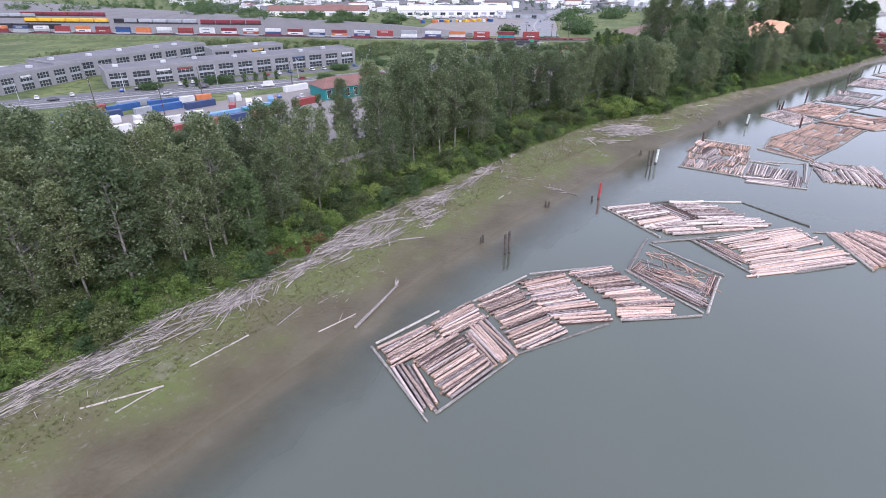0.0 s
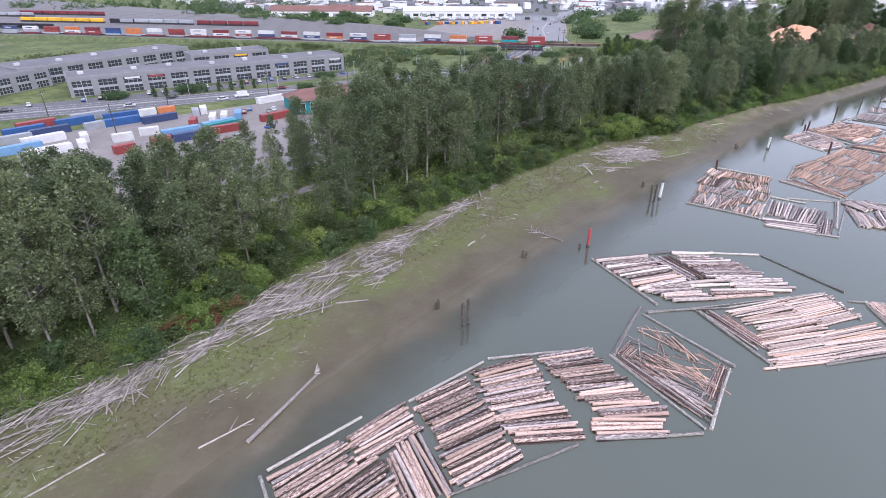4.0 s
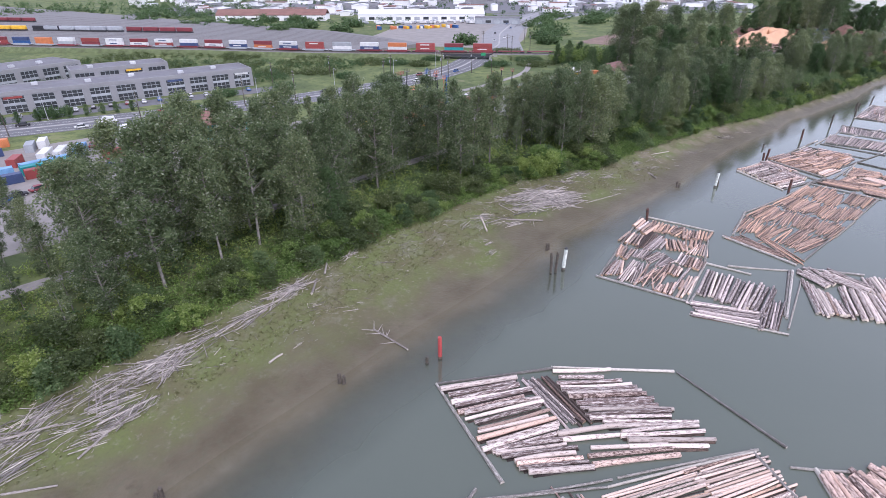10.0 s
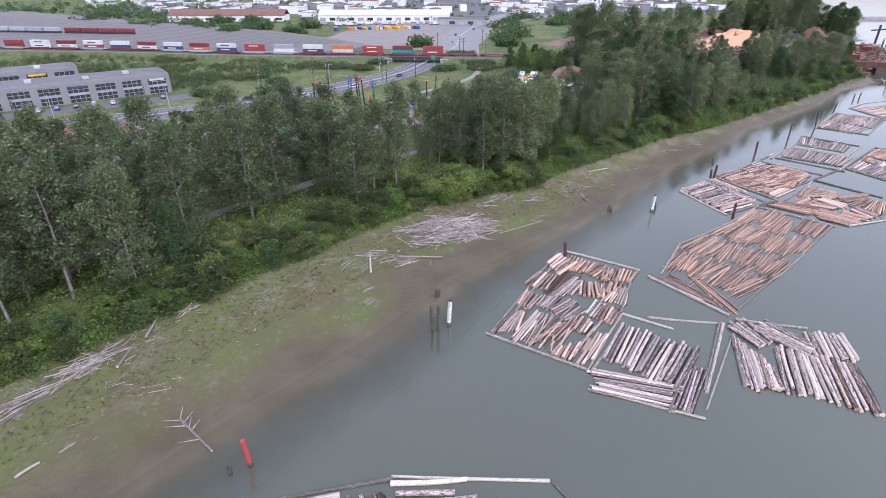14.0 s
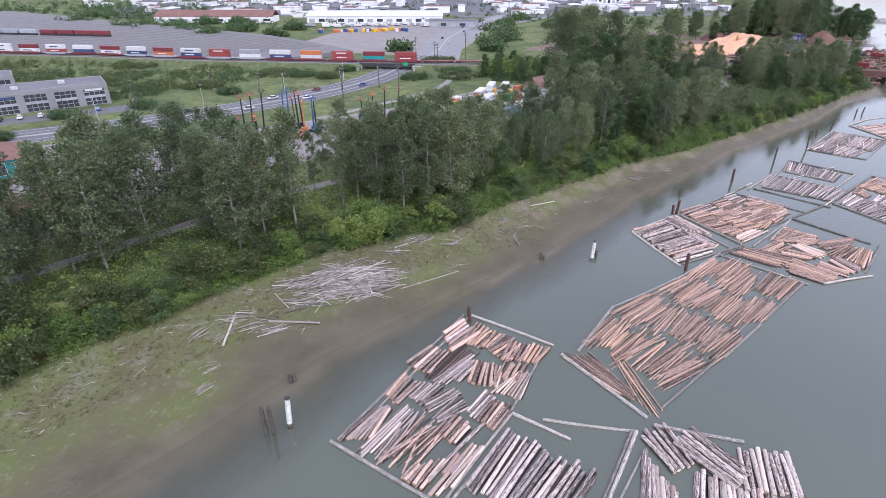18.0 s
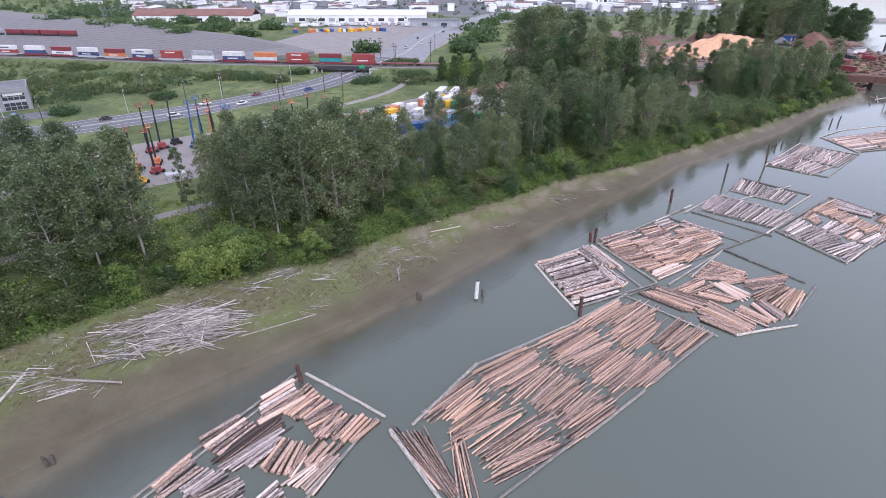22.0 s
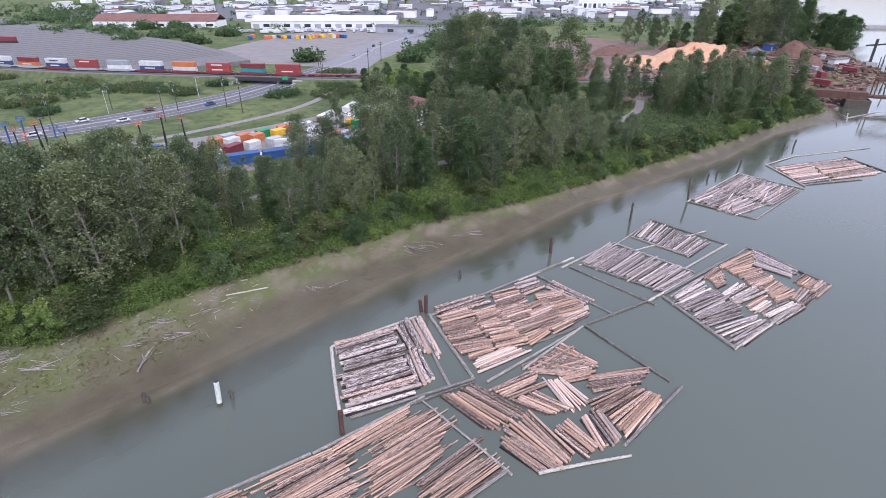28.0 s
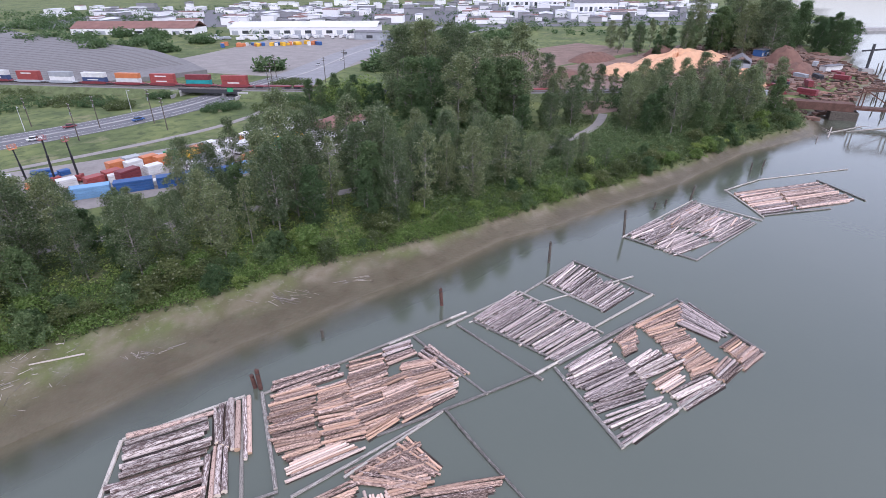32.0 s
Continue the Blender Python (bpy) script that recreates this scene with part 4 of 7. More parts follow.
# the lower layer carries the shade between the logs in its colour
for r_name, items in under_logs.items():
    join_logs(r_name, "sunken_layer", items, "lower wet logs coloured near black as shade between the upper logs")
for r_name, items in more_logs.items():
    join_logs(r_name, "pole_layer", items, "thin reddish poles packed side by side")

# ---- mooring piles ----


def pile(kind, x, y, h):
    """A driven pile; old timber ones have a ragged, split top."""
    mat = {"red": PILE_RED, "white": PILE_WHITE, "rust": PILE_RUST, "wood": PILE_WOOD}[kind]
    r = {"red": 0.36, "white": 0.4, "rust": 0.36, "wood": 0.3}[kind]
    label = {"red": "leaning red-painted steel mooring pile", "white": "white-painted round mooring pile", "rust": "rusty dark mooring pile",
             "wood": "weathered timber mooring pile with a split top"}[kind]
    rng = random.Random(int(x * 10 + y))
    tilt = {"red": (4, -5), "white": (1, 3)}.get(kind, (rng.uniform(-5, 5), rng.uniform(-5, 5)))
    t = thing("mooring_pile", pose(x, y, -2.0, tilt[0], tilt[1], 0), label, "mooring pile", "mooring piles in the shallows")
    bm = bmesh.new()
    seg, rings = 12, 7
    grid = []
    for k in range(rings + 1):
        z = (h + 2) * k / rings
        grid.append([bm.verts.new((r * (1 - 0.12 * k / rings) * (1 + rng.uniform(-0.05, 0.05)) * math.cos(s / seg * 6.2832), r * (1 - 0.12 * k / rings) * math.sin(s / seg * 6.2832),
                                   z + (rng.uniform(-0.35, 0.1) if k == rings and kind in ("wood", "rust") else 0))) for s in range(seg)])
    for k in range(rings):
        for s in range(seg):
            bm.faces.new((grid[k][s], grid[k][(s + 1) % seg], grid[k + 1][(s + 1) % seg], grid[k + 1][s]))
    bm.faces.new(grid[-1])
    part("shaft", bm, mat, t)
    if kind in ("red", "white"):
        part("cap", tube_bm(r * 0.94, r * 0.8, h + 2, h + 2.25, 12), STEEL if kind == "white" else PILE_RED, t)
        part("band", tube_bm(r * 1.0, r * 1.0, 1.4, 2.5, 12), PILE_WOOD, t, "dark band at the tide line")
    elif h > 2.5:
        part("wire_wrap", tube_bm(r * 0.95, r * 0.95, h + 1.2, h + 1.35, 12), STEEL, t)


pile("red", 19.4, 49.3, 4.4)
pile("rust", 94.6, 47.4, 3.2)
pile("wood", 17.0, 50.0, 1.2)
pile("wood", -23.5, 49.0, 4.6)
pile("wood", -22.5, 48.6, 4.9)
pile("wood", -23.4, 56.2, 1.6)
pile("wood", -22.9, 55.8, 1.9)
pile("wood", 4.2, 56.5, 1.7)
pile("wood", 4.7, 56.1, 1.6)
pile("wood", 55.3, 50.9, 4.5)
pile("wood", 56.2, 50.5, 5.0)
pile("white", 58.2, 49.9, 4.8)
pile("wood", 63.4, 57.3, 1.8)
pile("wood", 63.8, 57.1, 1.5)
pile("wood", 122.5, 51.1, 1.6)
pile("wood", 123.0, 50.8, 1.2)
pile("white", 129.9, 42.9, 4.3)
pile("wood", 131.9, 42.6, 1.7)
pile("rust", 139.2, 25.9, 4.0)
pile("rust", 166.8, 39.7, 2.4)
pile("rust", 167.2, 39.1, 3.9)
pile("wood", 181.0, 43.5, 1.5)
pile("rust", 202.5, 36.3, 3.9)
pile("wood", 230.4, 32.1, 5.1)
pile("wood", 253.8, 27.4, 6.6)
pile("wood", 274.3, 30.5, 1.9)
pile("wood", 279.2, 29.7, 1.9)
pile("wood", 287.4, 26.6, 4.1)
pile("wood", 325.0, 23.8, 2.4)
pile("wood", 329.9, 22.2, 2.6)

# ---- trees and shrubs ----


def limb(vs, fs, p, q, r0, r1, seg=6):
    p, q = np.array(p, float), np.array(q, float)
    d = (q - p) / max(1e-6, np.linalg.norm(q - p))
    a = np.cross(d, (0, 0, 1) if abs(d[2]) < 0.9 else (1, 0, 0))
    a /= np.linalg.norm(a)
    b = np.cross(d, a)
    o = len(vs)
    for c, r in ((p, r0), (q, r1)):
        for s in range(seg):
            t = s / seg * 6.2832
            vs.append(tuple(c + r * (math.cos(t) * a + math.sin(t) * b)))
    for s in range(seg):
        fs.append((o + s, o + (s + 1) % seg, o + seg + (s + 1) % seg, o + seg + s))


def leaves(rng, centres, radii, per, size):
    """Small bent leaf sprays scattered about the branch tips."""
    c = np.repeat(np.array(centres), per, axis=0)
    r = np.repeat(np.array(radii), per)[:, None]
    n = len(c)
    d = rng.normal(size=(n, 3))
    d /= np.linalg.norm(d, axis=1)[:, None]
    pos = c + d * r * rng.uniform(0.2, 1.0, (n, 1)) ** 0.6 * np.array([1, 1, 0.85])
    u = rng.normal(size=(n, 3))
    u[:, 2] *= 0.6
    u /= np.linalg.norm(u, axis=1)[:, None]
    w = np.cross(u, rng.normal(size=(n, 3)) + np.array([0, 0, 1.3]))
    w /= np.linalg.norm(w, axis=1)[:, None] + 1e-9
    s = size * rng.uniform(0.55, 1.3, (n, 1))
    nrm = np.cross(u, w)
    a, b, cc, dd = pos - u * s, pos + w * s * 0.6 + nrm * s * 0.2, pos + u * s, pos - w * s * 0.6 + nrm * s * 0.2
    v = np.stack([a, b, cc, dd], 1).reshape(-1, 3)
    k = np.arange(n) * 4
    return v.tolist(), np.stack([k, k + 1, k + 2, k + 3], 1).tolist()


def tree_meshes(seed, h, crown_r, low, per, size, leaf, lean=0.0, tips=90, fork=False):
    """A trunk with limbs, and a crown of sprays hung on the limbs' ends."""
    rng = np.random.default_rng(seed)
    vs, fs = [], []
    axis_pts = [np.array((lean * h * f * f + 0.25 * math.sin(seed + 5 * f), 0.25 * math.cos(seed * 2 + 4 * f) * f, h * f)) for f in np.linspace(0, 0.93, 7)]
    for k in range(7):
        for s in range(7):
            r = 0.011 * h * (1 - k / 6.6)
            vs.append((axis_pts[k][0] + r * math.cos(s / 7 * 6.2832), axis_pts[k][1] + r * math.sin(s / 7 * 6.2832), axis_pts[k][2]))
    fs += [(k * 7 + s, k * 7 + (s + 1) % 7, k * 7 + 7 + (s + 1) % 7, k * 7 + 7 + s) for k in range(6) for s in range(7)]
    centres, radii = [], []
    lobes = rng.uniform(0.6, 1.2, 9)
    for i in range(tips):
        f = low + (1 - low) * rng.uniform(0, 1)
        ang = rng.uniform(0, 6.2832)
        g = (f - low) / (1 - low)
        prof = min(1, 0.45 + 1.6 * g) * max(0.12, (1 - g ** 2.2)) ** 0.6
        reach = crown_r * prof * lobes[(int(ang / 6.2832 * 9) + int(f * 7)) % 9] * rng.uniform(0.15, 1.0) ** 0.5
        k = min(5.99, f / 0.93 * 6 * 0.97)
        p = axis_pts[int(k)] + (axis_pts[int(k) + 1] - axis_pts[int(k)]) * (k % 1)
        q = p + np.array((math.cos(ang) * reach, math.sin(ang) * reach, reach * rng.uniform(0.0, 0.5)))
        if i % 2 == 0:
            limb(vs, fs, p - np.array((0, 0, reach * 0.35)), q, 0.0032 * h, 0.02, 4)
        centres.append(q)
        radii.append(crown_r * rng.uniform(0.18, 0.36))
    centres.append(np.array((axis_pts[-1][0], axis_pts[-1][1], h * 0.96)))
    radii.append(crown_r * 0.25)
    lv, lf = leaves(rng, centres, radii, per, size)
    return mesh_of("trunk", vs, fs, [BARK], smooth=True), mesh_of("crown", lv, lf, [leaf])


def tree_proto(name, label, category, group, *a, **k):
    t = thing(name, pose(0, 0, -200), label, category, group)
    trunk, crown = tree_meshes(*a, **k)
    share("trunk", trunk, t, Matrix())
    share("crown", crown, t, Matrix())
    return t


def shrub_proto(label, *a, **k):
    """A shrub is one mass of leaves down to the ground."""
    t = new("shrub" if "withered" not in label else "withered_shrub", tree_meshes(*a, **k)[1])
    return tagged(t, label, "shrub", "shrubs along the bank")


GT = "trees of the riverside belt"
TALL = [tree_proto("cottonwood_tree", "tall cottonwood with grey-green leaves and pale trunk", "tree", GT, s, 25, r, low, 68, 0.26, LEAF_TREE, lean, tips=tips)
        for s, r, low, lean, tips in ((1, 5.6, 0.14, 0.02, 105), (2, 6.4, 0.10, -0.03, 120), (3, 4.9, 0.2, 0.03, 90), (4, 6.8, 0.08, 0.0, 130), (5, 5.2, 0.24, -0.02, 85), (6, 5.9, 0.12, 0.01, 110))]
THIN = [tree_proto("young_cottonwood", "slender young cottonwood with sparse pale leaves", "tree", GT, s, 22, r, 0.2, 56, 0.25, LEAF_TREE, lean, tips=55)
        for s, r, lean in ((7, 3.4, 0.03), (8, 3.9, -0.02))]
DEEP = [tree_proto("alder_tree", "dense dark green alder tree", "tree", GT, s, 18, r, 0.04, 62, 0.29, LEAF_DEEP, 0.0, tips=105) for s, r in ((11, 4.9), (12, 5.6), (13, 4.4))]
SHRUB = [shrub_proto("bright green leafy shrub on the bank", s, 3.6, r, 0.02, 52, 0.17, leaf, 0.0, tips=44)
         for s, r, leaf in ((21, 2.3, LEAF_BUSH), (22, 2.8, LEAF_BUSH), (23, 2.4, LEAF_DULL), (24, 3.0, LEAF_DULL), (25, 2.6, LEAF_DEEP))]
DRY = shrub_proto("withered reddish brown shrub above the driftwood", 29, 3.0, 2.2, 0.02, 44, 0.16, LEAF_RED, 0.0, tips=34)
rt = random.Random(8)


def plant(proto, x, y, s, sz=None):
    sz = sz or s
    t = copy_thing(proto, Matrix.LocRotScale((x, y, height(x, y) - 0.1), Euler((0, 0, rt.uniform(0, 6.28))), (s, s, sz)))
    t.scale = (s, s, sz)
    return t


TRAIL_X, TRAIL_Y = (-160, -46, -15, 53, 100, 125, 160, 193, 209, 250, 288, 321, 340), (120, 116, 114, 114, 114, 110, 102, 94, 89, 79, 73, 76, 86)


def trail(x):
    return float(np.interp(x, TRAIL_X, TRAIL_Y))


# the belt between the bank and the trail, then the trees behind the trail
placed = []


def free(x, y, d):
    if any((x - a) ** 2 + (y - b) ** 2 < d * d for a, b in placed):
        return False
    placed.append((x, y))
    return True


# how tall the wood stands along the bank
TOP_X = (-130, -90, -60, -42, -32, -24, -12, 0, 30, 45, 60, 92, 100, 106, 118, 135, 150, 160, 170, 180, 193, 200, 207, 218, 230, 250, 266, 283, 300)
TOP_Y = (31, 31, 28, 26, 23, 21, 26, 31, 31, 29, 28.5, 28.5, 23, 20, 26, 25, 23, 18, 15.5, 18, 28, 25, 28, 28.5, 23, 20.5, 16, 7, 6)


# how open the wood is along the bank: the share of trees that has fallen or been cut
OPEN_X, OPEN_Y = (25, 40, 72, 86), (0.0, 0.34, 0.3, 0.0)
gaps = random.Random(12)


def belt(n, x0, x1, lo, hi, protos, s0, s1, gap, off=3.0):
    """Trees at chance places, s0 to s1 times their usual size."""
    for _ in range(n):
        x = rt.uniform(x0, x1)
        y = rt.uniform(lo(x), hi(x))
        if abs(y - trail(x)) > off and free(x, y, gap):
            s = rt.uniform(s0, s1)
            plant(rt.choice(protos), x, y, s * rt.uniform(0.9, 1.15), s)


def wood(n, x0, x1, lo, hi, protos, s0, s1, gap, off=3.0):
    """Trees up to the height of the wood at their place, s0 to s1 times that."""
    for _ in range(n):
        x = rt.uniform(x0, x1)
        y = rt.uniform(lo(x), hi(x))
        if abs(y - trail(x)) > off and free(x, y, gap):
            proto = rt.choice(protos)
            tall = float(np.interp(x, TOP_X, TOP_Y)) - 0.14 * max(0, y - edge(x) - 20)
            s = max(0.3, tall * rt.uniform(s0, s1) / (18.5 if proto in DEEP else 25.0) * (0.7 if proto in DEEP else 1.0))
            t = plant(proto, x, y, max(s, 0.45) * rt.uniform(0.88, 1.1), s)
            if gaps.random() < float(np.interp(x, OPEN_X, OPEN_Y)):
                for ob in list(t.children_recursive) + [t]:
                    bpy.data.objects.remove(ob)


def waste(x):
    return max(100, 104 + 0.8 * (x - 308))


wood(900, -125, -62, lambda x: edge(x) + 7, lambda x: trail(x) + 18, TALL + THIN + DEEP[:1], 0.68, 1.0, 5.6)
wood(420, -62, -32, lambda x: edge(x) + 7, lambda x: trail(x) - 2, THIN + TALL, 0.7, 1.0, 5.4)
wood(60, -32, -18, lambda x: edge(x) + 7, lambda x: trail(x) - 2, THIN, 0.5, 0.9, 6.5)
wood(80, -24, -4, lambda x: trail(x) + 3, lambda x: trail(x) + 20, THIN + TALL, 0.6, 0.85, 6.0)
wood(900, -18, 92, lambda x: edge(x) + 8, lambda x: trail(x) - 1, TALL + TALL + THIN + DEEP[:1], 0.7, 1.0, 6.2)
wood(500, -6, 90, lambda x: trail(x) + 3, lambda x: trail(x) + 18, TALL + THIN, 0.8, 1.05, 7.0)
wood(70, 92, 108, lambda x: edge(x) + 9, lambda x: trail(x) - 2, THIN, 0.6, 1.0, 8.0)
wood(1200, 108, 200, lambda x: edge(x) + 8, lambda x: trail(x) - 2, TALL + TALL + THIN + DEEP[:1], 0.7, 1.02, 5.4)
wood(360, 112, 172, lambda x: trail(x) + 3, lambda x: trail(x) + 12, TALL + THIN, 0.7, 1.0, 6.6)
wood(700, 200, 290, lambda x: edge(x) + 7, lambda x: max(edge(x) + 14, trail(x) - 2), TALL + TALL + THIN + DEEP, 0.66, 1.0, 6.2)
wood(400, 180, 256, lambda x: trail(x) + 3, lambda x: trail(x) + 16, TALL, 0.75, 1.05, 6.8)
belt(220, 276, 322, waste, lambda x: min(165, 131 + 1.235 * (x - 270)), TALL[1:2] + TALL[3:4] + TALL[5:] + DEEP, 1.08, 1.42, 8.5)
belt(100, 250, 300, lambda x: 90, lambda x: 122, TALL[1:2] + TALL[3:4] + DEEP, 0.4, 0.62, 8.5)
belt(60, 262, 290, lambda x: 150, lambda x: 186, DEEP, 0.5, 0.75, 7.0)
belt(70, 296, 330, lambda x: 84, lambda x: 104, TALL + DEEP, 0.5, 0.75, 6.5)
belt(50, 325, 372, lambda x: 92, lambda x: 170, TALL + DEEP, 0.45, 0.75, 11.0)
belt(60, -62, -22, lambda x: trail(x) + 4, lambda x: trail(x) + 22, THIN + TALL[2:3], 0.5, 0.65, 7.0)
belt(220, 318, 400, lambda x: edge(x) + 8, lambda x: 82, TALL + DEEP, 0.62, 0.88, 6.0, 4.0)
belt(80, 555, 650, lambda x: 95, lambda x: 155, DEEP + TALL[3:4], 1.2, 1.8, 11.0)
belt(40, 600, 660, lambda x: 66, lambda x: 92, DEEP + TALL[1:2], 1.1, 1.5, 9.0)
belt(30, 500, 560, lambda x: 130, lambda x: 190, TALL + DEEP, 0.7, 1.1, 12.0)

# shrubs: the bright edge of the wood
for x0, x1, n in ((-125, -20, 70), (-20, 70, 65), (70, 200, 90), (200, 400, 60)):
    for _ in range(n):
        x = rt.uniform(x0, x1)
        y = edge(x) + rt.uniform(-0.5, 8.0)
        s = rt.uniform(0.7, 1.5)
        plant(rt.choice(SHRUB), x, y, s, s * rt.uniform(0.7, 1.15))
for k in range(9):
    plant(SHRUB[4], 2 + k * 5.2 + rt.uniform(-1, 1), 259.5 - k * 1.6, 0.62, 1.15)
for x, y, s in ((97, 83.5, 1.6), (101, 82, 1.9), (105, 82.5, 1.8), (103, 85.5, 1.9), (38, 93, 1.7)):
    plant(SHRUB[1 if x > 90 else 2], x, y, s)
plant(DEEP[1], 33, 96, 0.75, 0.8)
for x, y in ((-56, 81.5), (-53, 81.5), (-59, 81.5), (-55.5, 79.5), (-58.5, 79.5), (-62, 80.5), (-50, 81), (37.5, 88)):
    plant(DRY, x, y, rt.uniform(1.0, 1.35), rt.uniform(0.45, 0.7))


def scrub(name, label, n, spot, h0, h1, size, leaf, per=22, seed=3):
    """Low growth that nobody could count: one object of leaf sprays."""
    rng = np.random.default_rng(seed)
    r2 = random.Random(seed)
    cs, rs = [], []
    for _ in range(n):
        x, y = spot(r2)
        hh = r2.uniform(h0, h1)
        cs.append((x, y, height(x, y) + hh * 0.45))
        rs.append(hh * 0.75)
    v, f = leaves(rng, cs, rs, per, size)
    return tagged(new(name, mesh_of(name, v, f, [leaf])), label, "undergrowth", kind="stuff")


def near_edge(a, b, lo, hi):
    def spot(r):
        x = r.uniform(a, b)
        return x, edge(x) + r.uniform(lo, hi)
    return spot


def field(points):
    def spot(r):
        x, y, rad = r.choice(points)
        a, d = r.uniform(0, 6.28), rad * r.random() ** 0.5
        return x + d * math.cos(a), y + d * math.sin(a)
    return spot


scrub("undergrowth", "bright green brambles and ferns under the trees", 5600, near_edge(-125, 300, -1.0, 11), 0.7, 2.5, 0.22, LEAF_BUSH, 20, 3)
scrub("undergrowth", "bright leafy bramble edge along the top of the bank", 1900, near_edge(-60, 260, 0.0, 5), 0.9, 2.6, 0.24, LEAF_BUSH, 22, 13)
scrub("undergrowth", "dark green undergrowth beneath the wood", 2200, near_edge(-125, 330, 6, 24), 0.9, 2.4, 0.26, LEAF_DEEP, 18, 4)
scrub("undergrowth", "dull green willow scrub at the edge of the marsh", 900, near_edge(80, 400, -1.5, 5), 0.5, 1.5, 0.18, LEAF_DULL, 20, 5)
scrub("marsh_grass", "sparse tufts of marsh grass on the mud", 5200, near_edge(-125, 135, -15, 1), 0.15, 0.5, 0.13, LEAF_MARSH, 8, 6)


def off_trail(a, b, lo, hi):
    def spot(r):
        while True:
            x = r.uniform(a, b)
            y = edge(x) + r.uniform(lo, hi)
            if abs(y - trail(x)) > 3.2 and y < 125:
                return x, y
    return spot


scrub("undergrowth", "dense mixed green thicket between bank and trail", 3000, off_trail(225, 405, 1, 40), 1.0, 3.4, 0.3, LEAF_DEEP, 26, 31)
scrub("undergrowth", "dull green willow thicket beside the trail", 1800, off_trail(225, 400, 0, 50), 0.8, 2.6, 0.26, LEAF_DULL, 24, 32)
scrub("undergrowth", "light green nettles along the trail", 2600, off_trail(-60, 225, 10, 40), 0.7, 2.4, 0.24, LEAF_BUSH, 22, 33)
scrub("scrub", "bushes on the waste land behind the trail", 900, field([(260, 130, 20), (290, 110, 22), (300, 150, 25), (330, 180, 20), (270, 165, 14), (355, 105, 18)]), 1.0, 3.6, 0.36, LEAF_DEEP, 36, 34)
scrub("scrub", "low bushes in the field below the railway", 2400, field([(r[0], r[1], r[2]) for r in (
    (32, 382, 18), (90, 400, 22), (60, 350, 14), (168, 300, 20), (130, 320, 16), (193, 268, 12), (150, 265, 10), (133, 280, 12), (115, 300, 14), (100, 275, 9), (205, 240, 6), (117, 406, 30), (153, 363, 26), (197, 331, 22), (99, 357, 20), (0, 420, 24), (270, 215, 14), (285, 235, 10), (255, 190, 12), (150, 352, 14))]), 1.0, 3.0, 0.34, LEAF_DULL, 44, 7)
scrub("scrub", "dark green bushes across the railway field", 1700, field([(r[0], r[1], r[2]) for r in (
    (-20, 345, 14), (10, 360, 16), (-60, 372, 14), (-90, 395, 16), (35, 345, 12), (75, 330, 10), (60, 390, 24), (110, 350, 20), (140, 300, 24), (175, 275, 16), (120, 270, 12), (200, 256, 9), (80, 300, 8), (150, 240, 5), (60, 226, 4), (20, 262, 6), (-10, 268, 5), (85, 246, 5), (112, 240, 5), (225, 250, 6), (235, 205, 8), (262, 200, 9))]), 1.0, 3.6, 0.34, LEAF_DEEP, 40, 17)
scrub("far_woods", "distant dark green woods beyond the railway yard", 800, field([(r[0], r[1], r[2]) for r in (
    (251, 470, 12), (288, 424, 9), (262, 520, 16), (285, 480, 14), (300, 500, 12), (240, 598, 18), (260, 560, 14), (215, 690, 22), (320, 540, 9), (300, 570, 9), (193, 932, 40), (150, 900, 40), (100, 1000, 60), (180, 1100, 70), (275, 720, 40), (250, 800, 45), (230, 900, 55), (330, 800, 50), (400, 760, 30), (290, 900, 60), (330, 850, 50), (280, 1000, 70), (360, 1000, 60), (420, 900, 50), (265, 760, 22), (450, 318, 14), (500, 345, 12), (560, 372, 12), (400, 268, 12), (430, 290, 10), (520, 300, 16), (590, 330, 14), (370, 262, 8), (345, 240, 7), (300, 285, 6), (330, 460, 10))]), 3, 9, 1.1, LEAF_DEEP, 50, 8)
scrub("far_woods", "light green trees beside the railway line", 90, field([(r[0], r[1], r[2]) for r in ((281, 168, 10), (288, 184, 8), (276, 184, 7))]), 5, 10, 0.5, LEAF_BUSH, 120, 9)
for t in TALL + THIN + DEEP + SHRUB + [DRY]:
    for o in (*t.children_recursive, t):
        bpy.data.objects.remove(o)

# ---- driftwood on the bank ----
rd = random.Random(12)


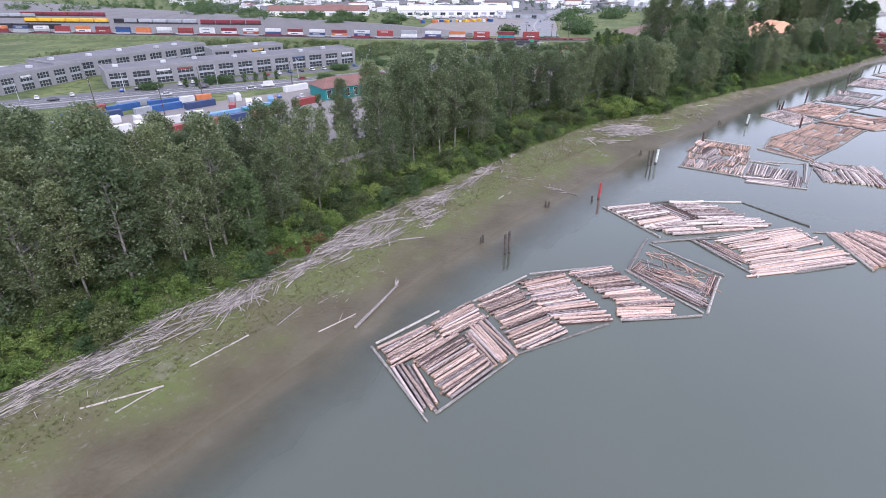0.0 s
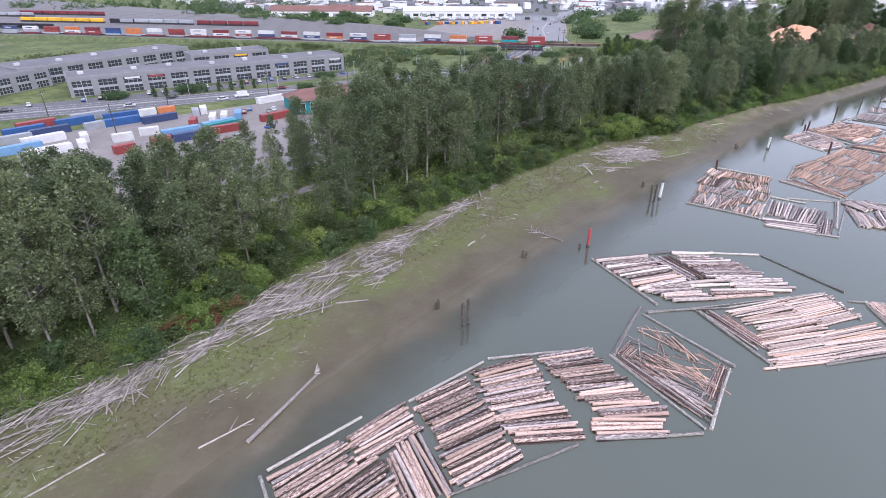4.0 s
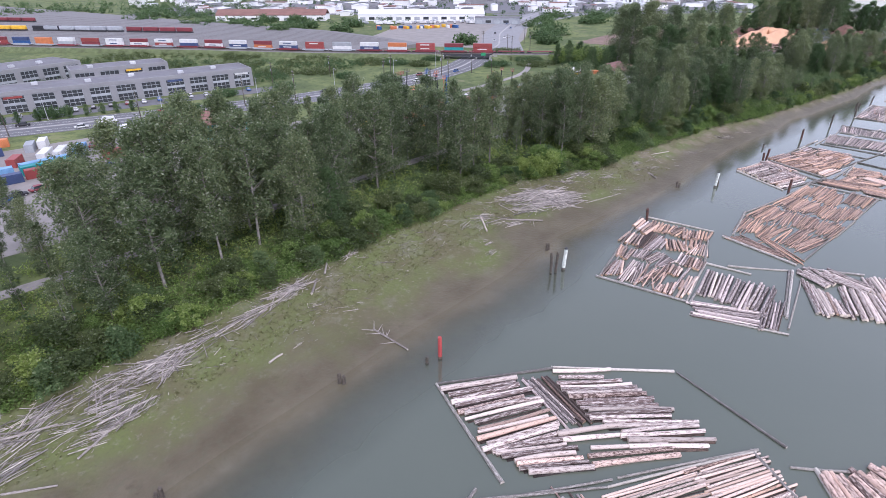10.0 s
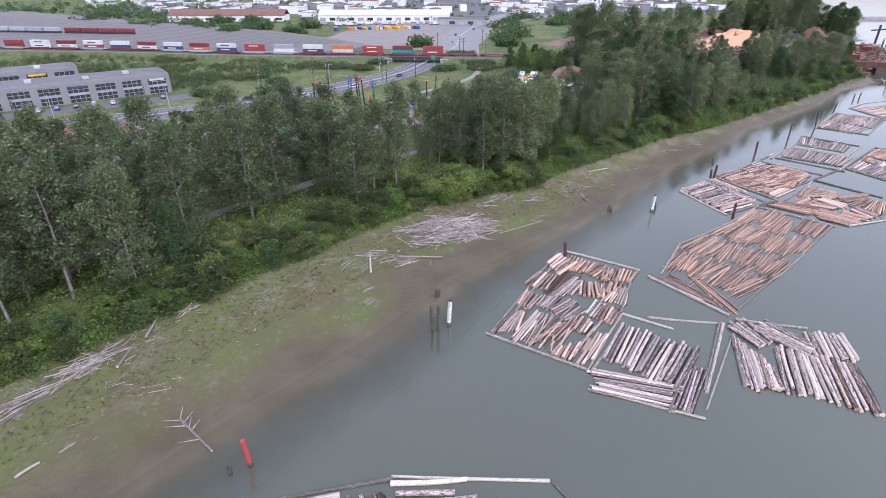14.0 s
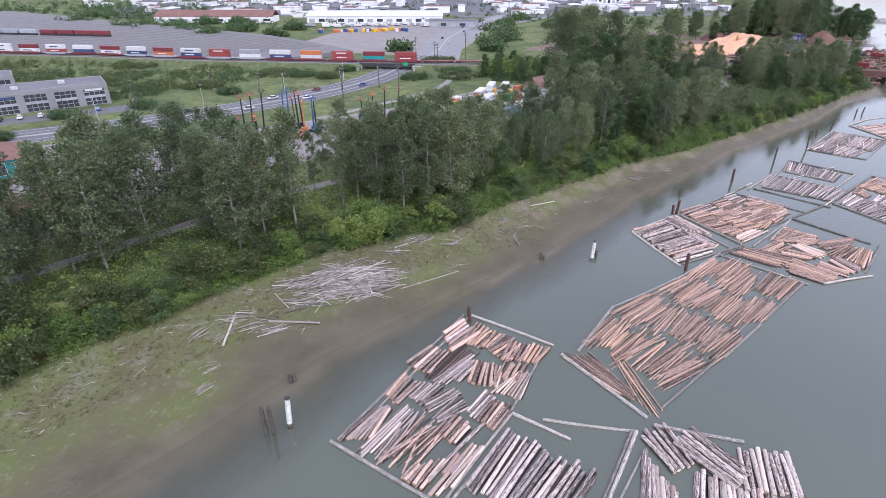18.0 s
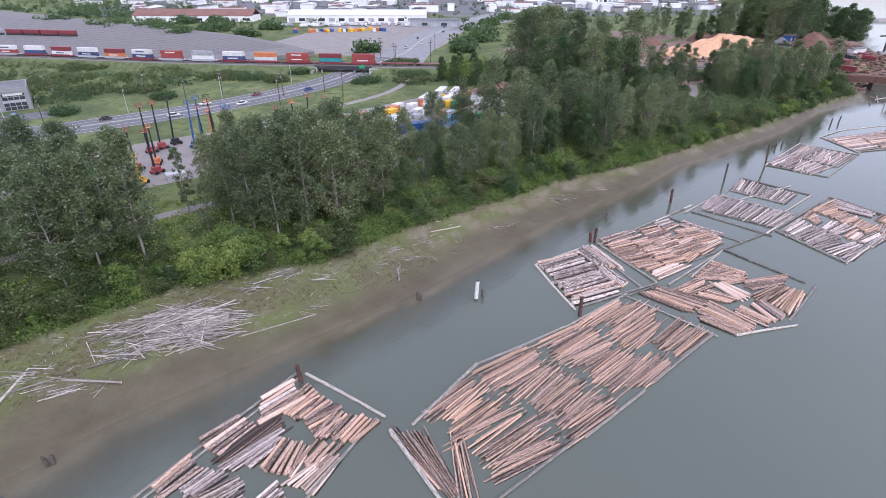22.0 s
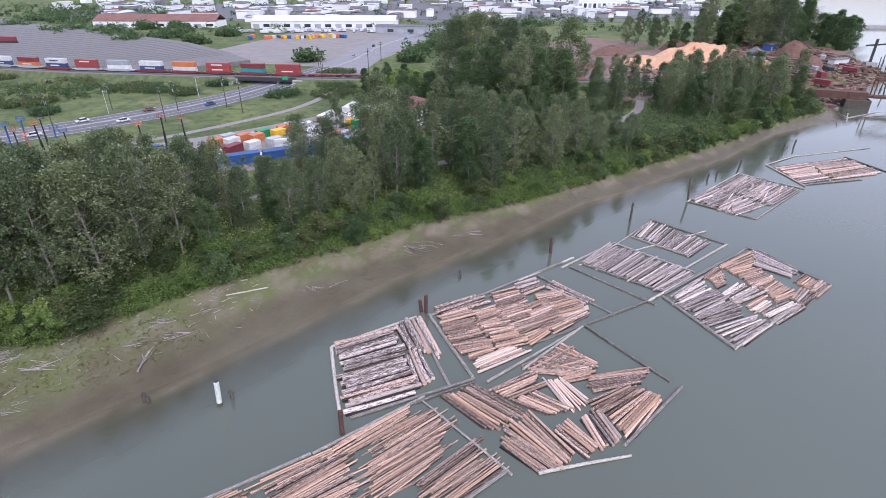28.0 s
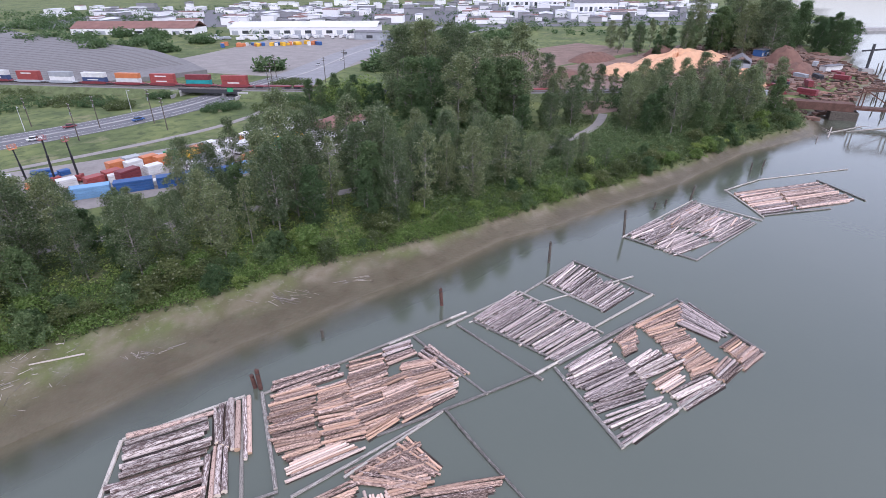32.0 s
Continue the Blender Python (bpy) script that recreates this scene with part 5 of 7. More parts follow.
def drift_patch(sticks, x, y, rx, ry, ang, n, lmin, lmax):
    """Adds n stranded sticks and logs to a heap: both ends and the thickness of each."""
    ca, sa = math.cos(radians(ang)), math.sin(radians(ang))
    left, swing, cu, cw = 0, 0.0, 0.0, 0.0
    for _ in range(n):
        if left <= 0:
            left, swing = rd.randint(8, 22), rd.gauss(0, 0.33)
            a, d = rd.uniform(0, 6.28), rd.random() ** 0.55
            cu, cw = rx * d * math.cos(a), ry * d * math.sin(a)
        left -= 1
        u, w = cu + rd.gauss(0, rx * 0.16), cw + rd.gauss(0, ry * 0.22)
        px, py = x + u * ca - w * sa, y + u * sa + w * ca
        t = radians(ang) + swing + rd.gauss(0, 0.12 if rd.random() < 0.84 else 0.8)
        ln = rd.uniform(lmin, lmax) * (0.25 + 0.9 * rd.random() ** 2)
        r = 0.022 + 0.0075 * ln * rd.uniform(0.4, 2.0)
        dx, dy = ln / 2 * math.cos(t), ln / 2 * math.sin(t)
        up = rd.random() * 0.5
        sticks.append((ln, (px - dx, py - dy, height(px - dx, py - dy) + r * 0.6 + up), (px + dx, py + dy, height(px + dx, py + dy) + r * 0.6 + up * rd.random()), r, r * rd.uniform(0.5, 0.9)))


DRIFT_STUFF = material("bleached_drift_sticks", (0.35, 0.315, 0.285), spread=0.3, scale=1.2, island=0.62)
for label, patches in (
        ("long tangle of bleached driftwood stranded under the trees", (
            (-103, 72.5, 9, 3.6, 8, 225, 2, 8), (-92, 73, 9, 4, 14, 285, 2, 9), (-79, 73.5, 9, 4.2, 12, 285, 2, 9), (-66, 74, 9, 3.2, 16, 210, 2, 8), (-55, 75, 8, 2.8, 12, 225, 2, 9), (-45, 76, 9, 4.2, 18, 285, 2, 8))),
        ("bleached driftwood heaps on the marsh", (
            (-34, 77, 9, 4.5, 15, 300, 2, 9), (-20, 77, 9, 4.2, 12, 255, 2, 8), (-8, 81, 8, 2.6, 14, 165, 2, 7), (8, 81.5, 10, 2.2, 12, 165, 2, 8), (17, 82.5, 6, 1.8, 10, 60, 2, 8), (-24, 71, 8, 2.5, 8, 90, 2, 7))),
        ("broad fan of grey driftwood on the bank", (
            (86, 73.5, 10, 5.5, -18, 1050, 2, 9), (106, 74, 5, 3, -15, 80, 2, 7), (64, 75, 6, 3.5, -10, 80, 1.5, 6), (71, 70, 4.5, 3, -30, 45, 1.5, 6))),
        ("scattered grey driftwood along the tide line", (
            (114, 69, 7, 2, -15, 30, 1, 5), (128, 64.5, 7, 1.8, -15, 40, 1, 5), (135, 66, 5, 2, -20, 24, 1, 5), (119, 79, 6, 2.4, -15, 40, 2, 6), (30, 85, 8, 1.5, 5, 30, 1, 5),
            (55, 66, 4, 3, 0, 26, 1, 4), (12, 70, 9, 5, 10, 50, 0.6, 3), (45, 74, 14, 6, 0, 46, 0.6, 3), (-50, 64, 22, 5, 12, 40, 0.5, 2.5), (160, 59, 8, 2, -15, 24, 1, 4), (188, 57, 14, 2, -16, 40, 1, 5), (100, 62, 14, 3, -8, 26, 0.6, 3)))):
    sticks, v, f = [], [], []
    for p in patches:
        drift_patch(sticks, *p)
    sticks.sort(key=lambda q: -q[0])
    heap_of = thing("driftwood_heap", pose(0, 0, 0), label, "driftwood", "driftwood heaps on the bank")
    for ln, p, q, r0, r1 in sticks[:80]:
        d = Vector(q) - Vector(p)
        m = Matrix.LocRotScale((Vector(p) + Vector(q)) / 2, d.to_track_quat("X", "Z"), (d.length, r0 * 2.2, r0 * 2.2))
        share("stick", rd.choice(LOG_MESH["drift"]), heap_of, m)
    for ln, p, q, r0, r1 in sticks[80:]:
        limb(v, f, p, q, r0, r1, 5)
    rest = new("tangle", mesh_of("tangle", v, f, [DRIFT_STUFF], smooth=True))
    rest.parent = heap_of
    tagged(rest, kind="stuff")


v, f = [], []
for _ in range(750):
    x = rd.uniform(-115, 150)
    y = edge(x) - rd.uniform(0.5, 17) * rd.random() ** 0.5
    t, ln = rd.uniform(0, 3.14), rd.uniform(0.4, 1.9)
    dx, dy = ln / 2 * math.cos(t), ln / 2 * math.sin(t)
    limb(v, f, (x - dx, y - dy, height(x - dx, y - dy) + 0.05), (x + dx, y + dy, height(x + dx, y + dy) + 0.07), rd.uniform(0.03, 0.07), 0.03, 4)
tagged(new("driftwood", mesh_of("driftwood", v, f, [DRIFT_STUFF], smooth=True)), "small grey sticks strewn over the marsh", "driftwood", kind="stuff")


def drift_log(x0, y0, x1, y1, dia, branches=0, label="bleached driftwood log lying on the bank"):
    t = thing("driftwood_log", pose(0, 0, 0), label, "driftwood", "large driftwood logs")
    z = (height(x0, y0) + height(x1, y1)) / 2 + dia * 0.35
    ob = lay(t, "trunk", "drift", x0, y0, x1, y1, max(z, 0.15), dia)
    ln, a = math.hypot(x1 - x0, y1 - y0), math.atan2(y1 - y0, x1 - x0)
    for k in range(branches):
        g = rd.uniform(0.3, 1.0)
        bx, by = x0 + (x1 - x0) * g, y0 + (y1 - y0) * g
        c = a + rd.choice((-1, 1)) * rd.uniform(0.4, 1.2)
        v, f = [], []
        e = ln * rd.uniform(0.15, 0.35)
        limb(v, f, (bx, by, max(z, 0.15)), (bx + e * math.cos(c), by + e * math.sin(c), max(z, 0.15) + rd.uniform(0, 1.0)), dia * 0.22, dia * 0.07, 6)
        b = new("branch", mesh_of("branch", v, f, [DRIFT_STUFF], smooth=True))
        b.parent = t
    return t


drift_log(-63.6, 51.6, -49.3, 56.4, 0.65, 0, "huge stranded driftwood trunk with a splayed root end")
root = thing("root_stump", pose(0, 0, 0), "splayed grey root end of the stranded trunk", "driftwood", "large driftwood logs")
for k in range(11):
    v, f = [], []
    c = rd.uniform(0, 6.28)
    q = rd.uniform(0.5, 1.1)
    limb(v, f, (-49.9, 56.2, 0.75), (-49.9 + 1.1 + 0.35 * q * math.cos(c), 56.2 + 0.4 + q * 0.9 * math.cos(c), 0.75 + 0.7 * q * math.sin(c) + 0.2), 0.14, 0.04, 5)
    b = new("root", mesh_of("root", v, f, [DRIFT_STUFF], smooth=True))
    b.parent = root
drift_log(-68.7, 55.3, -61, 54.8, 0.3, 2, "forked driftwood branch on the mud")
for a in ((-72.8, 61.5, -66.8, 63.3, .3), (-102.5, 64.3, -92.6, 60.4, .35), (-99.4, 60.1, -92.6, 60.8, .28), (-88, 62, -77.7, 62.5, .32), (-46, 72, -37, 69.5, .4), (-36, 70, -31, 66.5, .35), (-28, 69, -20, 73, .4), (-64, 79, -46, 74, .5),
          (-12, 79, 3, 81.5, .4), (15, 79, 19, 83, .5), (21, 83, 25, 87.5, .45), (93, 64.2, 106, 60.5, .2), (84, 67, 94, 65, .35), (60, 72, 66, 79, .45), (69, 73, 75, 66, .5), (-0.9, 68, 1.8, 68.4, .4), (143, 68, 150, 65, .3)):
    drift_log(*a)
drift_log(17, 54.5, 16.8, 63, 0.4, 8, "dead branching treetop stranded on the mud")
drift_log(124, 58, 127, 62, 0.4, 4, "upturned root stump on the tide line")

# ---- roads, trail, railway ----


def ribbon(name, xs, ys, width, z, mat, label, category, kind="structure", thick=0.25, flare=0.0, parent=None):
    """A strip of ground along a line; flare widens its foot into a slope."""
    d = np.concatenate([[0], np.cumsum(np.hypot(np.diff(xs), np.diff(ys)))])
    s = np.linspace(0, d[-1], max(2, int(d[-1] / 6)))
    px, py = np.interp(s, d, xs), np.interp(s, d, ys)
    for _ in range(6):
        px[1:-1] = (px[:-2] + 2 * px[1:-1] + px[2:]) / 4
        py[1:-1] = (py[:-2] + 2 * py[1:-1] + py[2:]) / 4
    tx, ty = np.gradient(px), np.gradient(py)
    ln = np.hypot(tx, ty)
    nxv, nyv = -ty / ln, tx / ln
    zz = np.interp(s, d, z) if np.ndim(z) else np.full(len(s), float(z))
    vs, fs = [], []
    for i in range(len(s)):
        for o, dz, w in ((-1, -thick, width + flare), (-1, 0, width), (1, 0, width), (1, -thick, width + flare)):
            vs.append((px[i] + nxv[i] * o * w / 2, py[i] + nyv[i] * o * w / 2, zz[i] + dz))
    for i in range(len(s) - 1):
        a = i * 4
        for k in range(3):
            fs.append((a + k, a + k + 1, a + k + 5, a + k + 4)[::-1])
    fs += [(0, 1, 2, 3), tuple(len(vs) - 4 + k for k in (3, 2, 1, 0))]
    ob = new(name, mesh_of(name, vs, fs, [mat]))
    if parent:
        ob.parent = parent
        return ob
    return tagged(ob, label, category, kind=kind)


GRASS_BANK = material("grassy_embankment", (0.105, 0.13, 0.056), spread=0.3, scale=0.3)
BALLAST = material("rail_ballast", (0.185, 0.178, 0.174), spread=0.15, scale=0.5)
YARD = material("pale_gravel_yard", (0.255, 0.235, 0.218), spread=0.12, scale=0.15)
DIRT = material("sawmill_dirt", (0.20, 0.135, 0.105), spread=0.2, scale=0.15)
CHIPS = material("wood_chips", (0.60, 0.35, 0.21), spread=0.12, scale=0.4, bump=0.4, bump_scale=1.5)
BARK_HEAP = material("bark_mulch", (0.16, 0.088, 0.066), spread=0.2, scale=0.4, bump=0.5, bump_scale=1.5)
ribbon("trail", list(TRAIL_X), list(TRAIL_Y), 3.4, LAND + 0.08, GRAVEL, "pale gravel dyke trail between the trees", "trail", thick=0.5, flare=0.5)
ROAD_X, ROAD_Y = [-420, -140, -65, -16, 22, 66, 106, 150, 190, 222, 245, 275, 312, 375, 475, 600, 800], [430, 308, 272, 254, 240, 225, 214, 209, 211, 219, 231, 246, 262, 310, 368, 420, 470]
ribbon("road", ROAD_X, ROAD_Y, 21, LAND + 0.08, ASPHALT, "grey asphalt dual carriageway with worn lanes", "road")
for off in (-9.6, -5.2, 5.2, 9.6):
    ribbon("trim", ROAD_X, [y + off for y in ROAD_Y], 0.14, LAND + 0.092, LINE, "white painted lane line", "road marking", thick=0.008)
ribbon("kerb", ROAD_X, ROAD_Y, 1.3, LAND + 0.26, CONCRETE, "raised concrete median kerb", "kerb", thick=0.2)
PALE_ASPHALT = material("worn_pale_asphalt", (0.25, 0.25, 0.255), spread=0.12, scale=0.3)
ribbon("road", [296, 312, 375, 475, 600, 760], [256, 266, 314, 374, 418, 455], 22, LAND + 0.1, PALE_ASPHALT, "worn pale highway curving away beyond the railway bridge", "road", thick=0.05)
ribbon("road", [286, 304, 352, 425, 490, 560, 640, 820], [228, 242, 281, 326, 346, 362, 368, 372], 12, LAND + 0.12, PALE_ASPHALT, "asphalt slip road curving away beyond the railway bridge", "road")
ribbon("road", [150, 180, 222, 245, 266], [172, 172, 176, 188, 204], 3.2, LAND + 0.07, GRAVEL, "gravel service road beside the highway", "road")
ribbon("pavement", [-75, -20, 60, 110], [286, 270, 256, 243], 12, LAND + 0.05, ASPHALT, "asphalt parking strip in front of the offices", "parking lot")
ribbon("pavement", [-62, 0, 70], [180, 174, 164], 88, LAND + 0.04, YARD, "gravel container yard", "yard")
ribbon("pavement", [70, 120, 185, 255], [160, 155, 140, 138], 44, LAND + 0.05, YARD, "gravel equipment yard", "yard")
POND = material("pond_water", (0.10, 0.115, 0.11), rough=0.06, spec=0.6, spread=0.1, scale=0.1)
ribbon("water", [-120, -62, -34], [440, 408, 388], 20, LAND + 0.03, POND, "grey pond in the field below the railway", "pond", thick=0.1)
ribbon("pavement", [272, 330, 420, 490], [300, 330, 390, 430], 130, LAND + 0.03, YARD, "broad gravel storage lot beyond the railway", "yard")
ribbon("pavement", [352, 420, 490, 590], [140, 116, 108, 112], 108, LAND + 0.04, DIRT, "bark-strewn sawmill yard", "yard")
ribbon("pavement", [368, 430, 540], [196, 204, 200], 62, LAND + 0.02, DIRT, "brown dirt yard behind the sawmill", "yard")
ribbon("pavement", [440, 520, 575, 640], [62, 60, 88, 112], 28, LAND + 0.03, DIRT, "bark-strewn dirt beside the mill wharf", "yard")
ribbon("road", [545, 653, 772, 900], [450, 357, 254, 143], 34, LAND + 0.07, ASPHALT, "broad grey highway beyond the sawmill", "road")

RAIL_X, RAIL_Y = [-150, -4, 35, 85, 141, 178, 214, 250, 285, 330, 420], [760, 595, 545, 470, 392, 330, 281, 233, 191, 140, 55]
rail_d = np.concatenate([[0], np.cumsum(np.hypot(np.diff(RAIL_X), np.diff(RAIL_Y)))])
RAIL_Z = 8.0


def on_rail(s):
    x, y = np.interp(s, rail_d, RAIL_X), np.interp(s, rail_d, RAIL_Y)
    x2, y2 = np.interp(s + 2, rail_d, RAIL_X), np.interp(s + 2, rail_d, RAIL_Y)
    return float(x), float(y), math.degrees(math.atan2(y2 - y, x2 - x))


def rail_piece(s0, s1):
    ss = np.linspace(s0, s1, 30)
    return [on_rail(s)[0] for s in ss], [on_rail(s)[1] for s in ss]


S_BRIDGE = float(rail_d[7] - 6)
for s0, s1 in ((0, S_BRIDGE - 15), (S_BRIDGE + 15, rail_d[-1])):
    ribbon("embankment", *rail_piece(s0, s1), 11, RAIL_Z - 0.25, GRASS_BANK, "grassy railway embankment", "embankment", thick=3.6, flare=9)
    ribbon("ballast", *rail_piece(s0, s1), 8.6, RAIL_Z - 0.02, BALLAST, "grey stone track ballast", "ballast", thick=0.4, flare=1)
for o in (-2.9, -1.45, 1.45, 2.9):
    xs, ys = rail_piece(0, rail_d[-1])
    a = [radians(on_rail(s)[2]) for s in np.linspace(0, rail_d[-1], 30)]
    ribbon("rail", [x - o * math.sin(t) for x, t in zip(xs, a)], [y + o * math.cos(t) for y, t in zip(ys, a)], 0.12, RAIL_Z + 0.14, RAIL, "steel rail on the embankment", "rail", thick=0.18)

# railway yard behind the train, with its many tracks
yv = []
for y, x0, x1 in ((300, 205, 268), (350, 172, 275), (421, 126, 278), (520, 58, 262), (600, 0, 245), (800, -180, 215), (1300, -560, 130)):
    yv += [(x0, y, LAND + 2.4), (x1, y, LAND + 2.4)]
n_y = len(yv) // 2
yv += [(x, y, LAND - 0.5) for x, y, z in yv]
o = n_y * 2
yf = [(2 * k, 2 * k + 1, 2 * k + 3, 2 * k + 2) for k in range(n_y - 1)]
yf += [(o + 2 * k, 2 * k, 2 * k + 2, o + 2 * k + 2) for k in range(n_y - 1)] + [(2 * k + 1, o + 2 * k + 1, o + 2 * k + 3, 2 * k + 3) for k in range(n_y - 1)] + [(1, 0, o, o + 1)]
tagged(new("railway_yard", mesh_of("railway_yard", yv, yf, [BALLAST])), "grey ballast apron of the railway yard", "railway yard", kind="structure")
SLEEPERS = material("grey_sleepers", (0.15, 0.14, 0.13), spread=0.25, scale=0.4)
for k in range(1, 20):
    g = k / 20
    xs = [np.interp(y, (300, 350, 421, 520, 600, 800, 1090), (208, 175, 130, 62, 4, -176, -400)) * (1 - g) + np.interp(y, (300, 350, 421, 520, 600, 800, 1090), (266, 272, 276, 255, 230, 184, 92)) * g for y in (330, 421, 520, 600, 800, 1090)]
    ribbon("track", xs, [330, 421, 520, 600, 800, 1090], 1.9, LAND + 2.47, SLEEPERS, "railway track in the yard", "track", thick=0.05)

# the bridge over the road
bridge = thing("railway_bridge", pose(*on_rail(S_BRIDGE)[:2], 0, 0, 0, on_rail(S_BRIDGE)[2]), "concrete railway bridge across the highway", "bridge")
part("deck", box_bm(-16, 16, -4.6, 4.6, RAIL_Z - 0.8, RAIL_Z - 0.06, bevel=0.05), CONCRETE, bridge)
for s in (-1, 1):
    part("girder", box_bm(-16, 16, s * 4.6 - 0.25, s * 4.6 + 0.25, RAIL_Z - 1.4, RAIL_Z + 0.35, bevel=0.04), STEEL, bridge, "dark steel edge girder")
    part("abutment", box_bm(s * 17 - 2.5, s * 17 + 2.5, -6, 6, 4.6, RAIL_Z - 0.5, bevel=0.1), CONCRETE, bridge)
    part("wing_wall", box_bm(s * 16 - 0.4, s * 16 + 0.4, -11, -6, 4.6, RAIL_Z - 1.6, bevel=0.05), CONCRETE, bridge)
for k in range(5):
    part("pier_column", tube_bm(0.45, 0.45, 4.7, RAIL_Z - 0.8, 10, Matrix.Translation((6, -4 + 2 * k, 0))), CONCRETE, bridge)
part("sign_panel", box_bm(9, 12, -5.05, -4.88, RAIL_Z - 0.6, RAIL_Z + 1.2), PAINT["green"], bridge, "green road sign")

# the container train standing on the line


def rail_car(s, top, low):
    x, y, a = on_rail(s)
    names = {"white": "white", "navy": "dark blue"}
    t = thing("rail_car", pose(x, y, RAIL_Z, 0, 0, a) @ pose(0, 1.9, 0.14), "well wagon carrying %s and %s stacked containers" % (names.get(top, top), names.get(low, low)), "rail car", "wagons of the container train")
    bm = bmesh.new()
    box(bm, -8.6, 8.6, -1.35, 1.35, 0.75, 1.05)
    for sy in (-1, 1):
        box(bm, -6.6, 6.6, sy * 1.4 - 0.07, sy * 1.4 + 0.07, 0.35, 1.5)
    part("well_frame", bm, PAINT["maroon"] if rd.random() < 0.6 else PAINT["grey"], t)
    for k, c in ((0, low), (1, top)):
        bm = bmesh.new()
        box(bm, -6.1, 6.1, -1.22, 1.22, 1.0 + k * 2.35, 3.28 + k * 2.35, bevel=0.04)
        for i in range(20):
            u = -5.9 + i * 0.6
            for sy in (-1, 1):
                box(bm, u, u + 0.32, sy * 1.23 - 0.03, sy * 1.23 + 0.03, 1.2 + k * 2.35, 3.1 + k * 2.35)
        ob = part("container", bm, PAINT[c], t, "%s steel container" % names.get(c, c))
        if c in ("white", "navy", "orange", "red") and rd.random() < 0.7:
            part("lettering_bar", box_bm(-3.2, 2.6, -1.29, -1.265, 2.0 + k * 2.35, 2.55 + k * 2.35), PAINT["navy" if c == "white" else "white"], ob)
    for sx in (-7.6, 7.6):
        b = part("bogie", box_bm(sx - 1.2, sx + 1.2, -1.1, 1.1, 0.35, 0.75, bevel=0.05), STEEL, t)
        for wx2 in (-0.8, 0.8):
            part("wheelset", tube_bm(0.45, 0.45, -0.8, 0.8, 12, Matrix.Translation((sx + wx2, 0, 0.47)) @ Euler((radians(90), 0, 0)).to_matrix().to_4x4()), RAIL, b)
    return t


s_orange = float(rail_d[6] + 8)
LOAD = (("red", "red"), ("maroon", "teal"), ("red", "red"), ("orange", "white"), ("white", "navy"), ("grey", "white"), ("red", "red"), ("white", "navy"), ("maroon", "orange"), ("white", "navy"), ("maroon", "white"),
        ("white", "navy"), ("white", "red"), ("maroon", "white"), ("white", "white"), ("red", "maroon"), ("white", "grey"), ("orange", "orange"), ("navy", "blue"), ("maroon", "red"), ("orange", "white"), ("red", "red"), ("white", "grey"))
mix = random.Random(6)
for k, (a, b) in enumerate(LOAD + tuple((mix.choice(("red", "white", "maroon", "orange", "navy")), mix.choice(("grey", "navy", "maroon", "white", "red"))) for _ in range(12))):
    rail_car(s_orange + (3 - k) * 18.6, a, b)
for k in range(1, 4):
    x, y, a = on_rail(s_orange + (3 + k) * 18.6)
    t = thing("flat_rail_car", pose(x, y, RAIL_Z, 0, 0, a) @ pose(0, 1.9, 0.14), "empty dark red flat wagon", "rail car", "wagons of the container train")
    part("deck", box_bm(-8.6, 8.6, -1.4, 1.4, 0.8, 1.2, bevel=0.04), PAINT["maroon"], t)
    for sx in (-7, 7):
        part("bogie", box_bm(sx - 1.3, sx + 1.3, -1.1, 1.1, 0, 0.8, bevel=0.05), STEEL, t)

# freight wagons parked in the yard
for x, y, a, n, c in ((182, 506, 124, 4, "maroon"), (145, 562, 124, 5, "grey"), (112, 612, 124, 2, "black"), (90, 640, 124, 6, "yellow"), (40, 610, 126, 5, "black"), (120, 740, 124, 7, "maroon"), (60, 780, 128, 7, "grey")):
    for k in range(n):
        u = radians(a)
        t = thing("hopper_car", pose(x + 16 * k * math.cos(u), y + 16 * k * math.sin(u), LAND + 2.5, 0, 0, a), "dull %s covered hopper wagon in the yard" % c, "rail car", "wagons parked in the yard")
        part("hopper", box_bm(-7, 7, -1.5, 1.5, 1.2, 4.3, bevel=0.35), PAINT[c], t)
        part("underframe", box_bm(-7.4, 7.4, -1.2, 1.2, 0.0, 1.15, bevel=0.1), STEEL, t)

